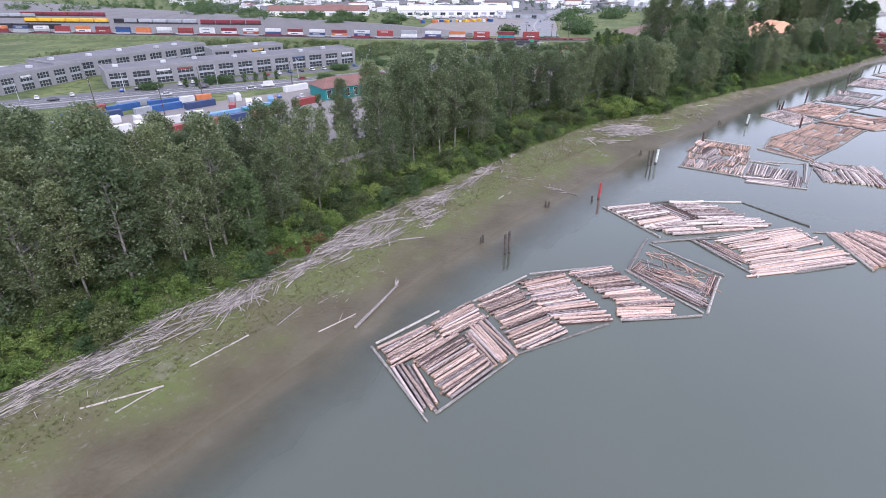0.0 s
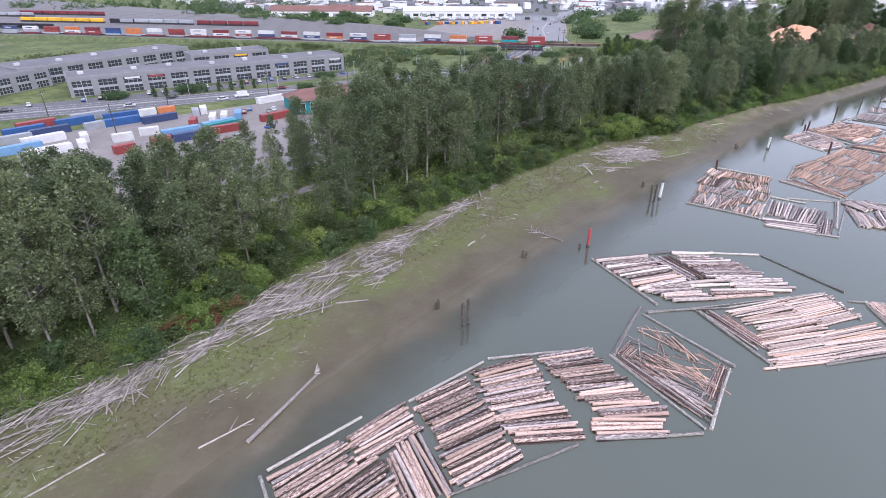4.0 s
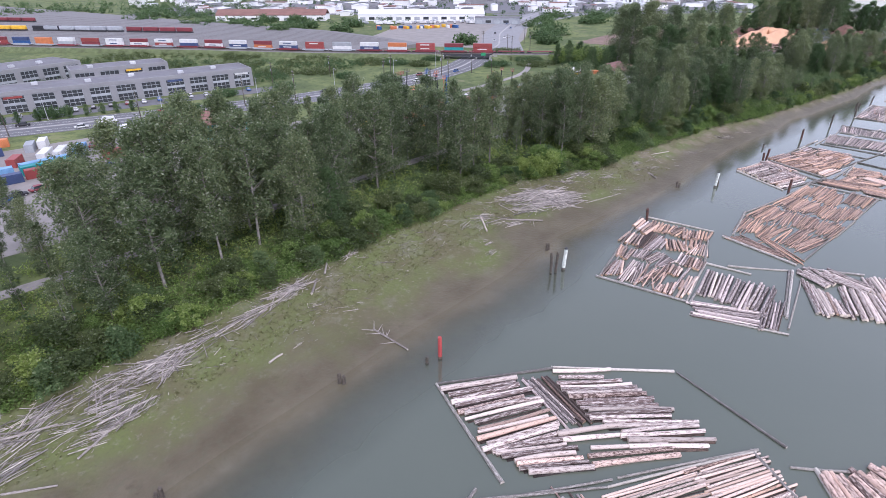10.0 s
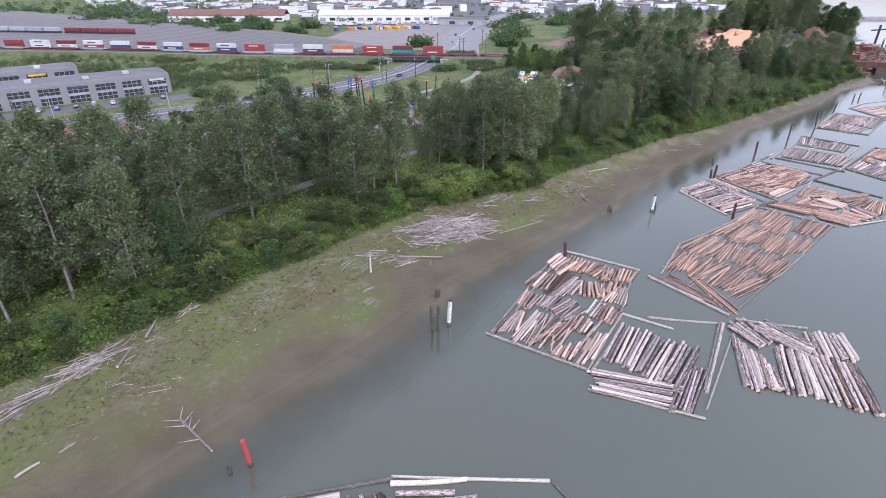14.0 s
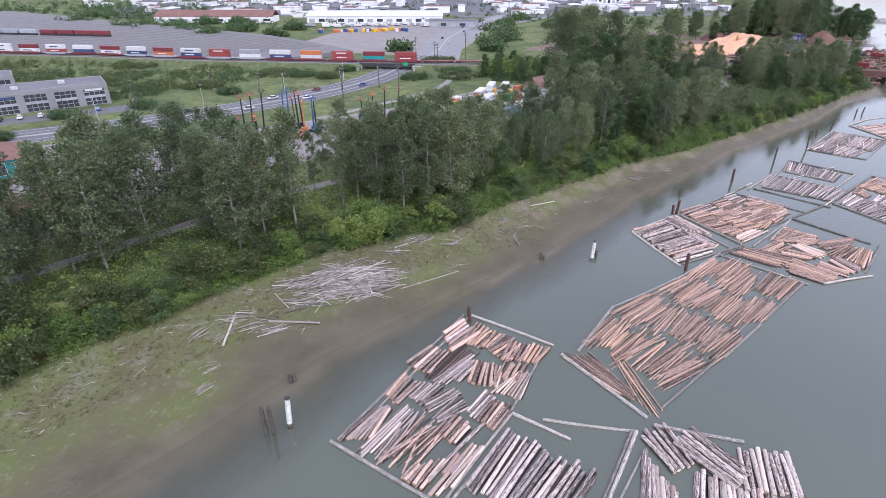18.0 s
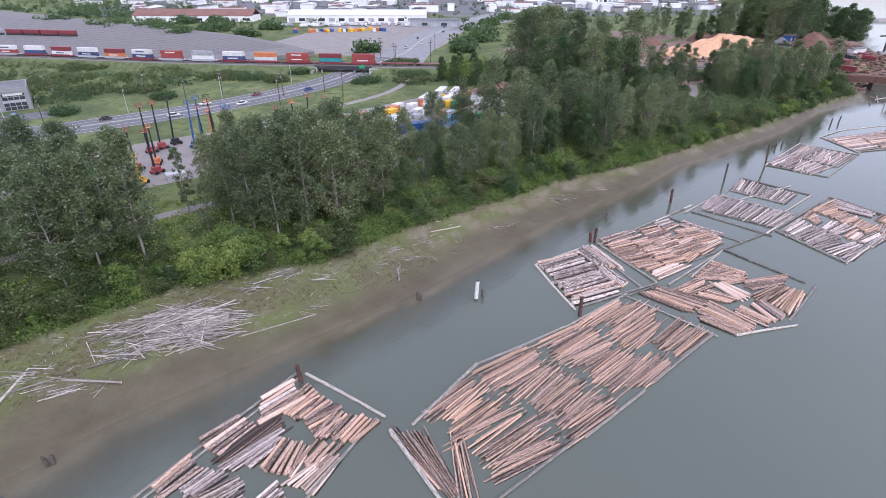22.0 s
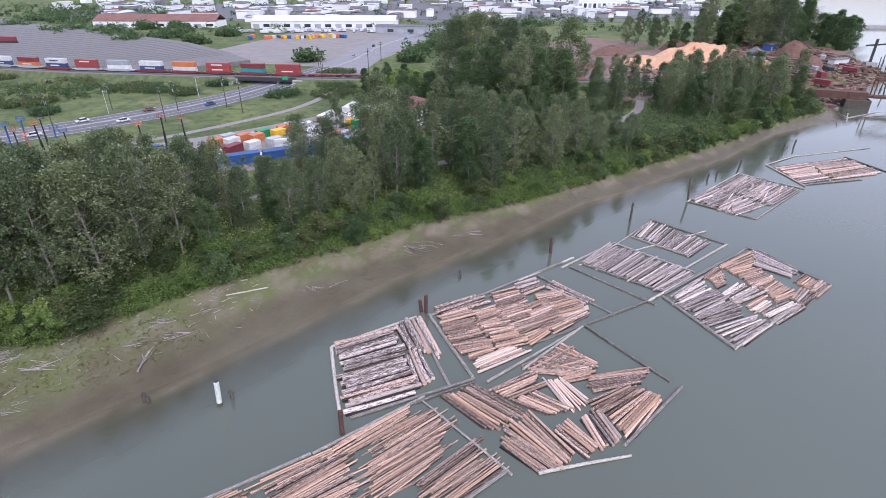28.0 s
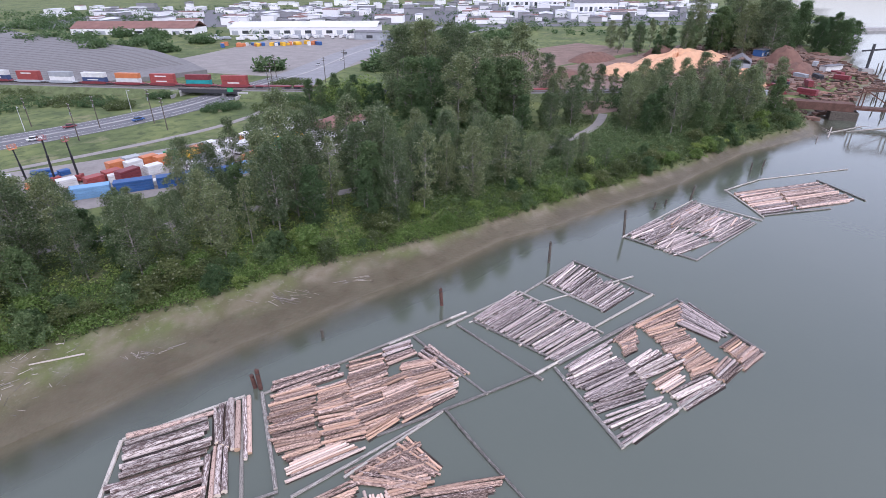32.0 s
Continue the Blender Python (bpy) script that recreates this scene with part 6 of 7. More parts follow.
# ---- offices across the road ----


def office(x, y, ang, length, depth, h, bays, label, base=LAND):
    """A two-storey tilt-up block: piers, framed glazing in every bay, parapet and roof units."""
    t = thing("office_building", pose(x, y, base, 0, 0, ang), label, "building", "commercial units across the road")
    bm = bmesh.new()
    box(bm, 0, length, 0.6, depth, 0, h - 0.5)
    part("wall", bm, PALE_WALL, t)
    part("roof", box_bm(0.4, length - 0.4, 1.0, depth - 0.4, h - 0.5, h - 0.32), ROOF_GREY, t)
    part("parapet", box_bm(-0.2, length + 0.2, 0.2, 0.6, h - 1.6, h + 0.1, bevel=0.05), PALE_WALL, t)
    for x0, x1, y0, y1 in ((-0.2, 0.3, 0.6, depth), (length - 0.3, length + 0.2, 0.6, depth), (0, length, depth - 0.3, depth + 0.1)):
        part("parapet", box_bm(x0, x1, y0, y1, h - 0.8, h + 0.1, bevel=0.05), PALE_WALL, t)
    w = length / bays
    for k in range(bays + 1):
        part("pier", box_bm(max(-0.2, k * w - 1.3), min(length + 0.2, k * w + 1.3), 0.0, 0.6, 0, h - 1.6, bevel=0.05), PALE_WALL, t)
    rb = random.Random(int(x))
    for k in range(bays):
        a, b = k * w + 1.3, (k + 1) * w - 1.3
        for z0, z1 in ((0.3, 3.2), (4.1, h - 1.8)):
            wd = part("window", box_bm(a, b, 0.42, 0.58, z0, z1), GLASS_DARK, t, "dark window glass")
            bm = bmesh.new()
            for g in range(5):
                u = a + (b - a) * g / 4
                box(bm, u - 0.07, u + 0.07, 0.34, 0.44, z0, z1)
            for z in (z0, (z0 + z1) / 2, z1):
                box(bm, a, b, 0.34, 0.44, z - 0.07, z + 0.07)
            part("window_frame", bm, PAINT["grey"], wd)
        part("spandrel", box_bm(a, b, 0.3, 0.6, 3.2, 4.1), PAINT["grey"], t)
        if rb.random() < 0.28:
            c = rb.choice(("red", "white", "yellow", "navy", "white"))
            part("sign_panel", box_bm(a + 0.6, b - 0.6, 0.12, 0.3, h - 2.7, h - 1.9), PAINT[c], t, "%s shop sign" % ("dark blue" if c == "navy" else c))
    for k in range(int(length / 18)):
        u, v = 8 + k * 18 + rb.uniform(-3, 3), rb.uniform(depth * 0.3, depth * 0.7)
        part("roof_unit", box_bm(u - 1.2, u + 1.2, v - 1, v + 1, h - 0.32, h + 0.9, bevel=0.1), PAINT["silver"], t)


office(-24, 283, -11, 132, 20, 8.6, 13, "long grey two-storey commercial building with dark glazing")
office(-62, 302, 26, 44, 22, 8.6, 5, "grey commercial wing angled behind the parking lot")
office(-34, 322, 14, 92, 26, 9.2, 9, "second row of grey commercial units")
office(40, 304, -9.5, 42, 16, 10.2, 4, "brown-fronted grey commercial block")

# ---- container yard ----


def container(x, y, ang, color, length=12.2, z=LAND + 0.04, stack=0):
    name = {"navy": "dark blue", "skyblue": "light blue"}.get(color, color)
    t = thing("shipping_container", pose(x, y, z + stack * 2.6, 0, 0, ang), "%s corrugated steel shipping container" % name, "container", "containers in the yard")
    bm = bmesh.new()
    n = int(length / 0.56)
    for side in (-1, 1):
        for i in range(n):
            a = -length / 2 + 0.12 + i * (length - 0.24) / n
            box(bm, a, a + (length - 0.24) / n * 0.55, side * 1.19 - 0.02, side * 1.19 + 0.02, 0.16, 2.45)
    box(bm, -length / 2 + 0.06, length / 2 - 0.06, -1.18, 1.18, 0.0, 2.54)
    part("body", bm, PAINT[color], t)
    for sx in (-1, 1):
        for sy in (-1, 1):
            part("corner_post", box_bm(sx * length / 2 - 0.08, sx * length / 2 + 0.08, sy * 1.16 - 0.06, sy * 1.16 + 0.06, 0, 2.6, bevel=0.015), PAINT[color], t)
    for sy in (-0.58, 0.58):
        part("door", box_bm(length / 2 - 0.05, length / 2 + 0.05, sy - 0.55, sy + 0.55, 0.18, 2.45, bevel=0.02), PAINT[color], t)
    return t


for x, y, a, c in ((-21, 228, -8, "blue"), (-24, 219, -3, "blue"), (-12.5, 213.5, -1, "navy"), (-36, 231, 0, "blue"), (-14, 182, -4, "navy"), (-14.5, 189.5, -4, "skyblue"), (-1, 187, 2, "teal"), (-1, 182, -8, "red"), (-0.5, 190, 2, "skyblue"), (-46, 222, 3, "navy"), (-52, 229, 2, "blue"), (-58, 219, 2, "grey")):
    container(x, y, a, c)
for x, y, a, c in ((-33, 219, 5, "grey"), (-23.5, 183, -5, "red"), (-22, 197.5, -15, "white"), (-31, 196, -8, "white"), (-35, 182, 3, "red"), (-5.5, 225, -12, "orange"), (-12.2, 226.5, -10, "white"), (-6, 199, 60, "red"), (1, 213, 70, "grey"), (5, 215, 70, "white"), (-43, 196, 80, "white"), (-40, 205, 80, "white")):
    container(x, y, a, c, 6.1)
for x, y, a, c in ((-50, 212, 3, "white"), (-58, 205, 3, "skyblue"), (-47, 236, 3, "red"), (-30, 236, 0, "grey"), (-52, 196, 4, "white"), (20, 186, 4, "red"), (34, 214, 0, "white")):
    container(x, y, a, c)
for x, y, c in ((2, 200, "white"), (6, 199, "white"), (11, 198, "skyblue")):
    container(x, y, 62, c, 8.0)

# ---- vehicles ----


def car_proto(name, label, body, length=4.6, h=1.45, van=False):
    t = thing(name, pose(0, 0, -200), label, "car" if not van else "van", "vehicles")
    bm = bmesh.new()
    box(bm, -length / 2, length / 2, -0.9, 0.9, 0.28, 0.85 if not van else 1.05, bevel=0.16)
    part("body", bm, PAINT[body], t)
    bm = bmesh.new()
    vs = box(bm, -length * 0.34, length * 0.24 if not van else length * 0.42, -0.78, 0.78, 0.8, h)
    for v in bm.verts:
        if v.co.z > h - 0.05:
            v.co.x *= 0.72 if not van else 0.92
            v.co.y *= 0.86
    part("cabin_glass", bm, GLASS_DARK if not van else PAINT[body], t)
    bm = bmesh.new()
    box(bm, -length * 0.24, length * 0.16, -0.68, 0.68, h - 0.02, h + 0.05, bevel=0.03)
    part("roof", bm, PAINT[body], t)
    part("windscreen", box_bm(length * 0.235, length * 0.25, -0.66, 0.66, 0.9, h - 0.15), GLASS_DARK, t)
    for sx in (-0.31, 0.31):
        for sy in (-0.82, 0.82):
            w = part("wheel", tube_bm(0.32, 0.32, -0.11, 0.11, 14, Matrix.Translation((sx * length, sy, 0.32)) @ Euler((radians(90), 0, 0)).to_matrix().to_4x4()), RUBBER, t)
            part("rim", tube_bm(0.18, 0.18, -0.125, 0.125, 10, Matrix.Translation((sx * length, sy, 0.32)) @ Euler((radians(90), 0, 0)).to_matrix().to_4x4()), PAINT["silver"], w)
    for sy in (-0.6, 0.6):
        part("headlight", box_bm(length / 2 - 0.06, length / 2 + 0.01, sy - 0.18, sy + 0.18, 0.58, 0.72), PAINT["white"], t)
    return t


CARS = [car_proto("car", "%s car standing on asphalt" % n, c) for n, c in (("white", "white"), ("black", "black"), ("silver grey", "silver"), ("dark red", "maroon"), ("blue", "blue"))]
VANS = [car_proto("van", "white delivery van on the ground", "white", 6.2, 2.5, True), car_proto("van", "grey box van on the ground", "grey", 6.6, 2.7, True)]


def road_at(x):
    return float(np.interp(x, ROAD_X, ROAD_Y))


def road_angle(x):
    return math.degrees(math.atan2(road_at(x + 4) - road_at(x - 4), 8))


def park(proto, x, y, z, ang):
    return copy_thing(proto, pose(x, y, z, 0, 0, ang))


rv = random.Random(4)
for x, lane in ((-50, 5.4), (-12, -5.4), (21, -8.8), (30, -5.4), (52, 5.4), (88, -5.4), (120, 5.4), (140, -5.4), (157, 5.4), (168, -5.4), (181, 5.4), (203, -5.4), (330, 5), (352, -5), (372, 5), (420, -5), (450, 5), (-85, 5.4), (-70, -5.4), (7, 5.4)):
    park(rv.choice(CARS + VANS[:1]), x, road_at(x) + lane, LAND + 0.085, road_angle(x) + (180 if lane > 0 else 0))
for k in range(26):
    x = -60 + k * 6.3
    if rv.random() < 0.75:
        y = float(np.interp(x, (-75, -20, 60, 110), (286, 270, 256, 243)))
        park(rv.choice(CARS), x, y + rv.uniform(1.5, 2.5), LAND + 0.055, 75 + rv.uniform(-4, 4))
for x, y, a in ((-15.5, 166, 40), (-12, 168.5, 10), (-7, 170, 12), (-2.5, 171.5, 10), (-18, 163, 30), (-21, 166, 45), (16, 203, 60), (20, 206, 60), (23, 196, 65), (27, 199, 65), (12, 176, 20), (60, 172, 30), (66, 176, 20)):
    park(rv.choice(CARS), x, y, LAND + 0.045, a)
FAR_VANS = []
for n, c in (("white", "white"), ("white", "white"), ("grey", "grey")):
    t = thing("van", pose(0, 0, -200), "%s van parked in the far lot" % n, "van", "vehicles")
    part("body", box_bm(-3, 3, -1, 1, 0.45, 2.6, bevel=0.2), PAINT[c], t)
    part("cab", box_bm(2.6, 4.2, -0.95, 0.95, 0.45, 1.9, bevel=0.25), PAINT[c], t)
    part("undercarriage", box_bm(-2.8, 3.9, -0.9, 0.9, 0, 0.5), RUBBER, t)
    FAR_VANS.append(t)
for k in range(60):
    u, v = rv.random(), rv.random()
    x, y = 338 + u * 105 + v * 12, 478 - u * 100 + v * 26
    park(rv.choice(FAR_VANS), x, y, LAND + 0.035, rv.choice((-45, 45)) + rv.uniform(-6, 6))

# ---- equipment yard ----


def boom_lift(x, y, color, reach, ang, mast_color="black"):
    n = {"black": "black", "white": "white"}.get(mast_color, mast_color)
    t = thing("boom_lift", pose(x, y, LAND + 0.05, 0, 0, ang), "%s boom lift with a raised %s mast" % (color, n), "boom lift", "boom lifts in the equipment yard")
    part("chassis", box_bm(-1.6, 1.6, -1.0, 1.0, 0.45, 1.0, bevel=0.1), PAINT[color], t)
    part("turret", box_bm(-1.3, 0.9, -0.8, 0.8, 1.0, 2.1, bevel=0.15), PAINT[color], t)
    for sx in (-1.1, 1.1):
        for sy in (-1.05, 1.05):
            part("wheel", tube_bm(0.5, 0.5, -0.2, 0.2, 12, Matrix.Translation((sx, sy, 0.5)) @ Euler((radians(90), 0, 0)).to_matrix().to_4x4()), RUBBER, t)
    tilt = rd.uniform(-4, 4)
    reach *= 0.82
    m = Matrix.Translation((-0.6, 0, 1.8)) @ pose(0, 0, 0, rd.uniform(-4, 4), tilt, 0)
    part("lower_boom", box_bm(-0.22, 0.22, -0.2, 0.2, 0, reach * 0.6, m), PAINT[mast_color], t)
    part("upper_boom", box_bm(-0.15, 0.15, -0.14, 0.14, reach * 0.55, reach, m), PAINT[mast_color], t)
    paint = PAINT[color if mast_color == "black" else mast_color]
    basket = part("basket", box_bm(-0.9, 0.9, -0.45, 0.45, reach - 0.06, reach + 0.04, m), paint, t)
    for b in (-0.45, 0.45):
        for a in (-0.9, 0.9):
            part("post", box_bm(a - 0.04, a + 0.04, b - 0.04, b + 0.04, reach, reach + 1.1, m), paint, basket)
        for z in (0.0, 0.55, 1.1):
            part("rail", box_bm(-0.9, 0.9, b - 0.04, b + 0.04, reach + z - 0.03, reach + z + 0.03, m), paint, basket)


for x, y, c, r, a, mc in ((111, 144, "red", 12, 20, "black"), (108, 150, "red", 12, 40, "black"), (114, 152, "orange", 11, 60, "black"), (117, 164, "red", 15, 10, "black"), (121, 166, "red", 15, 0, "black"), (126, 168, "black", 15, 0, "black"), (129, 160, "blue", 15, 30, "blue"),
                          (133, 163, "blue", 15, 10, "blue"), (130, 155, "red", 14, 70, "black"), (132, 153, "red", 13, 60, "orange"), (136, 159, "orange", 14, 20, "black"), (139, 157, "blue", 12, 0, "blue"), (142, 160, "blue", 10, 0, "black"), (138, 165, "black", 14, 0, "black"), (104.8, 138, "yellow", 7, 40, "yellow"), (100, 139, "black", 9, 0, "black"), (164, 148, "red", 13, 20, "black"), (169, 146, "red", 12, 50, "black"), (158, 147, "orange", 12, 10, "black"), (150, 143, "red", 12, 30, "black")):
    boom_lift(x, y, c, r, a, mc)


def crate(x, y, a, w, l, h, color, label, name="crate_stack", lift=0.04):
    t = thing(name, pose(x, y, LAND + lift, 0, 0, a), label, name.replace("_", " "), "goods in the equipment yard")
    n = max(1, int(h / 0.7))
    for k in range(n):
        part("layer", box_bm(-l / 2, l / 2, -w / 2, w / 2, k * h / n, (k + 1) * h / n - 0.06, bevel=0.05), PAINT[color], t)


ry = random.Random(31)
for k in range(60):
    x = ry.uniform(84, 250)
    y = np.interp(x, (70, 120, 185, 255), (160, 152, 138, 138)) + ry.uniform(-18, 16)
    if 106 < x < 146 and 138 < y < 172:
        continue
    c = ry.choice(("orange", "white", "grey", "white", "blue", "yellow", "red", "green", "white", "silver", "maroon"))
    n = {"yellow": "yellow"}.get(c, c)
    crate(x, y, ry.uniform(-30, 30), ry.uniform(1.6, 3), ry.uniform(2.5, 6), ry.uniform(1.2, 3.2), c, "%s stacked crates and machine covers on gravel" % n)
for x, y, a, c in ((168, 131, -20, "skyblue"), (177.5, 128, -18, "blue"), (187, 124.5, -16, "blue"), (196, 122, -14, "blue"), (205, 121, -12, "skyblue")):
    crate(x, y, a, 3.2, 9.2, 3.0, c, "long stack under a %s tarpaulin" % ("light blue" if c == "skyblue" else "blue"), "covered_stack")
for x, y, c in ((179, 150, "orange"), (183, 147, "white"), (188, 149, "orange"), (191, 146, "orange"), (184, 152, "grey"), (195, 149, "green"), (199, 146, "yellow"), (203, 149, "orange"), (207, 151, "white"), (211, 147, "white"), (176, 142, "red"), (171, 140, "red"), (186, 139, "white"), (193, 138, "silver"), (200, 138, "grey"), (207, 139, "white"), (214, 136, "grey")):
    crate(x, y, 10, 3, 4.5, 2.6, c, "tall %s stack of packed goods" % c)


def trailer(x, y, a, l=10):
    t = thing("site_trailer", pose(x, y, LAND + 0.05, 0, 0, a), "white office trailer in the equipment yard", "trailer", "goods in the equipment yard")
    part("body", box_bm(-l / 2, l / 2, -1.5, 1.5, 0.6, 3.4, bevel=0.06), PAINT["white"], t)
    part("roof", box_bm(-l / 2 - 0.15, l / 2 + 0.15, -1.65, 1.65, 3.4, 3.6, bevel=0.05), PAINT["white"], t)
    part("undercarriage", box_bm(-l / 2 + 0.6, l / 2 - 0.6, -1.1, 1.1, 0, 0.6), STEEL, t)
    for k in range(3):
        part("window", box_bm(-3.2 + k * 2.8, -2.0 + k * 2.8, -1.54, -1.48, 1.7, 2.6), GLASS_DARK, t)


for x, y, a in ((236, 155, 30), (229, 143, 20), (240, 150, 30), (222, 150, 25), (215, 140, 20)):
    trailer(x, y, a)


def house(x, y, a, l, d, h, wall, roof, label, name="house"):
    t = thing(name, pose(x, y, LAND, 0, 0, a), label, "building")
    part("wall", box_bm(-l / 2, l / 2, -d / 2, d / 2, 0, h), wall, t)
    bm = bmesh.new()
    e = 0.9
    b = [bm.verts.new(p) for p in ((-l / 2 - e, -d / 2 - e, h), (l / 2 + e, -d / 2 - e, h), (l / 2 + e, d / 2 + e, h), (-l / 2 - e, d / 2 + e, h))]
    r = [bm.verts.new(p) for p in ((-l / 2 + d * 0.3, 0, h + d * 0.2), (l / 2 - d * 0.3, 0, h + d * 0.2))]
    for f in ((b[0], b[1], r[1], r[0]), (b[1], b[2], r[1]), (b[2], b[3], r[0], r[1]), (b[3], b[0], r[0]), (b[3], b[2], b[1], b[0])):
        bm.faces.new(f)
    part("roof", bm, roof, t)
    n = int(l / 4)
    for k in range(n):
        u = -l / 2 + (k + 0.5) * l / n
        w = part("window", box_bm(u - 1.0, u + 1.0, -d / 2 - 0.05, -d / 2 + 0.05, 0.9, h - 0.9), GLASS_DARK, t)
        part("window_frame", box_bm(u - 1.15, u + 1.15, -d / 2 - 0.03, -d / 2 + 0.03, 0.75, h - 0.75), PAINT["white"], w)


house(46, 190, -12, 30, 16, 5.0, PAINT["teal"], ROOF_BROWN, "teal-walled building with a brown hipped roof", "teal_building")
house(52, 140, -4, 22, 11, 5.0, PAINT["teal"], ROOF_BROWN, "low teal shed behind the trees", "teal_shed")
house(246, 134, 20, 20, 12, 5.2, PAINT["white"], ROOF_BROWN, "white building with a brown roof behind the trees")

# ---- utility poles ----


def pole(x, y, h, a=0, arms=2):
    t = thing("utility_pole", pose(x, y, LAND - 0.1, 0, 0, a), "tall wooden utility pole with cross arms", "utility pole", "utility poles along the road")
    part("mast", tube_bm(0.2, 0.13, 0, h, 8), PILE_WOOD, t)
    for k in range(arms):
        part("cross_arm", box_bm(-1.3, 1.3, -0.08, 0.08, h - 0.6 - k * 1.3, h - 0.42 - k * 1.3), PILE_WOOD, t)
        for u in (-1.1, -0.5, 0.5, 1.1):
            part("insulator", tube_bm(0.06, 0.05, h - 0.42 - k * 1.3, h - 0.2 - k * 1.3, 6, Matrix.Translation((u, 0, 0))), PAINT["white"], t)
    if arms > 1:
        part("transformer", tube_bm(0.28, 0.28, h - 4.2, h - 3.1, 10, Matrix.Translation((0.4, 0, 0))), PAINT["grey"], t)


for x, y, h in ((113, 252, 11), (146, 249, 11), (146, 205, 14), (206, 200, 13), (206, 186, 12), (189, 207, 12), (171, 228, 11), (179, 193, 13), (80, 220, 12), (40, 226, 12), (0, 238, 12), (-40, 252, 12), (-30, 206, 13), (100, 212, 13), (262, 214, 14), (268, 222, 14), (300, 226, 13), (330, 252, 12), (290, 260, 12)):
    pole(x, y, h, road_angle(x) + 90)


def lamp(x, y, a):
    t = thing("street_lamp", pose(x, y, LAND, 0, 0, a), "slim grey steel street lamp beside the road", "street lamp", "street lamps along the road")
    part("post", tube_bm(0.12, 0.07, 0, 9, 8), PAINT["silver"], t)
    part("arm", box_bm(0, 2.2, -0.05, 0.05, 8.9, 9.0), PAINT["silver"], t)
    part("head", box_bm(1.8, 2.6, -0.14, 0.14, 8.82, 8.95, bevel=0.03), PAINT["grey"], t)


for x in range(-60, 210, 38):
    lamp(x, road_at(x) + 12.5, road_angle(x) - 90)

# ---- beyond the railway: warehouses, town ----


def shed(x, y, a, l, d, h, wall, roof, label, bays=0, name="warehouse", pitch=0.06, whole=False):
    bm = bmesh.new()
    if whole:
        box(bm, -l / 2, l / 2, -d / 2, d / 2, 0, h)
    else:
        t = thing(name, pose(x, y, LAND, 0, 0, a), label, "building", "buildings beyond the railway")
        part("wall", box_bm(-l / 2, l / 2, -d / 2, d / 2, 0, h), wall, t)
    n_wall = len(bm.faces)
    e, r = 0.4, d * pitch
    prof = [(-d / 2 - e, h), (0, h + r), (d / 2 + e, h), (d / 2 + e, h + 0.3), (0, h + r + 0.3), (-d / 2 - e, h + 0.3)]
    rings = [[bm.verts.new((sx * (l / 2 + e), p, z)) for p, z in prof] for sx in (-1, 1)]
    for k in range(6):
        bm.faces.new((rings[0][k], rings[0][(k + 1) % 6], rings[1][(k + 1) % 6], rings[1][k]))
    for q in rings:
        bm.faces.new((q[0], q[1], q[4], q[5]))
        bm.faces.new((q[1], q[2], q[3], q[4]))
    bmesh.ops.recalc_face_normals(bm, faces=bm.faces)
    if whole:
        bm.faces.ensure_lookup_table()
        for f in bm.faces[n_wall:]:
            f.material_index = 1
        t = part(name, bm, [wall, roof])
        t.matrix_basis = pose(x, y, LAND, 0, 0, a)
        tagged(t, label, "building", "buildings beyond the railway")
        return
    part("roof", bm, roof, t)
    for k in range(bays):
        u = -l / 2 + (k + 0.5) * l / bays
        part("window" if k % 2 else "door", box_bm(u - l / bays * 0.3, u + l / bays * 0.3, -d / 2 - 0.08, -d / 2 + 0.05, 0.3 if k % 2 == 0 else 1.2, h * 0.62), GLASS_DARK if k % 2 else PAINT["grey"], t)


ROOF_WHITE = material("white_roof_membrane", (0.62, 0.63, 0.65), spread=0.08, scale=0.05)
shed(436, 468, -46, 140, 34, 6.5, WHITE, ROOF_WHITE, "very long white warehouse with a pale roof", 14, "warehouse", 0.12)
shed(322, 592, -46, 122, 28, 5.5, WHITE, ROOF_BROWN, "long low building with a brown roof", 10, "warehouse", 0.2)
shed(452, 372, -55, 46, 14, 6, PAINT["grey"], ROOF_GREY, "grey storage shed beside the lot", 5)
rc = random.Random(77)
for k in range(350):
    u, v = rc.random(), rc.random() ** 0.8
    a = radians(rc.uniform(12, 78))
    d = 560 + 620 * v
    x, y = 100 + d * math.cos(a) * 1.0, d * math.sin(a) - 20
    if (x > 420 and y < 330 and x < 640) or y < 0.36 * x - 60 or (y - 470 < -1.45 * (x - 490) and x < 520) or x < 290 and y > 560:
        continue
    if x > 500 and y < np.interp(x, (545, 900), (450, 143)) + 40:
        continue
    l, w2, h2 = rc.uniform(9, 36), rc.uniform(7, 16), rc.uniform(3.5, 8)
    far = d > 760
    wall, roof, n = rc.choice(((WHITE, ROOF_WHITE, "white"), (WHITE, ROOF_GREY, "white"), (PALE_WALL, ROOF_GREY, "grey"), (PALE_WALL, ROOF_WHITE, "pale-roofed grey"), (WHITE, ROOF_BROWN, "brown-roofed white"), (WHITE, ROOF_WHITE, "bright white")))
    shed(x, y, rc.choice((-50, 40)) + rc.uniform(-6, 6), l, w2, h2, wall, roof, "distant %s commercial building in the town" % n, 0, "commercial_building", whole=far)
shed(880, 430, -48, 60, 44, 13, WHITE, ROOF_GREY, "large white office block with tall windows", 9, "office_block")
for x, y, a, l in ((950, 590, -52, 110), (1000, 650, -52, 90)):
    shed(x, y, a, l, 18, 11, WHITE, ROOF_GREY, "pale apartment block with rows of windows", 14, "apartment_block")
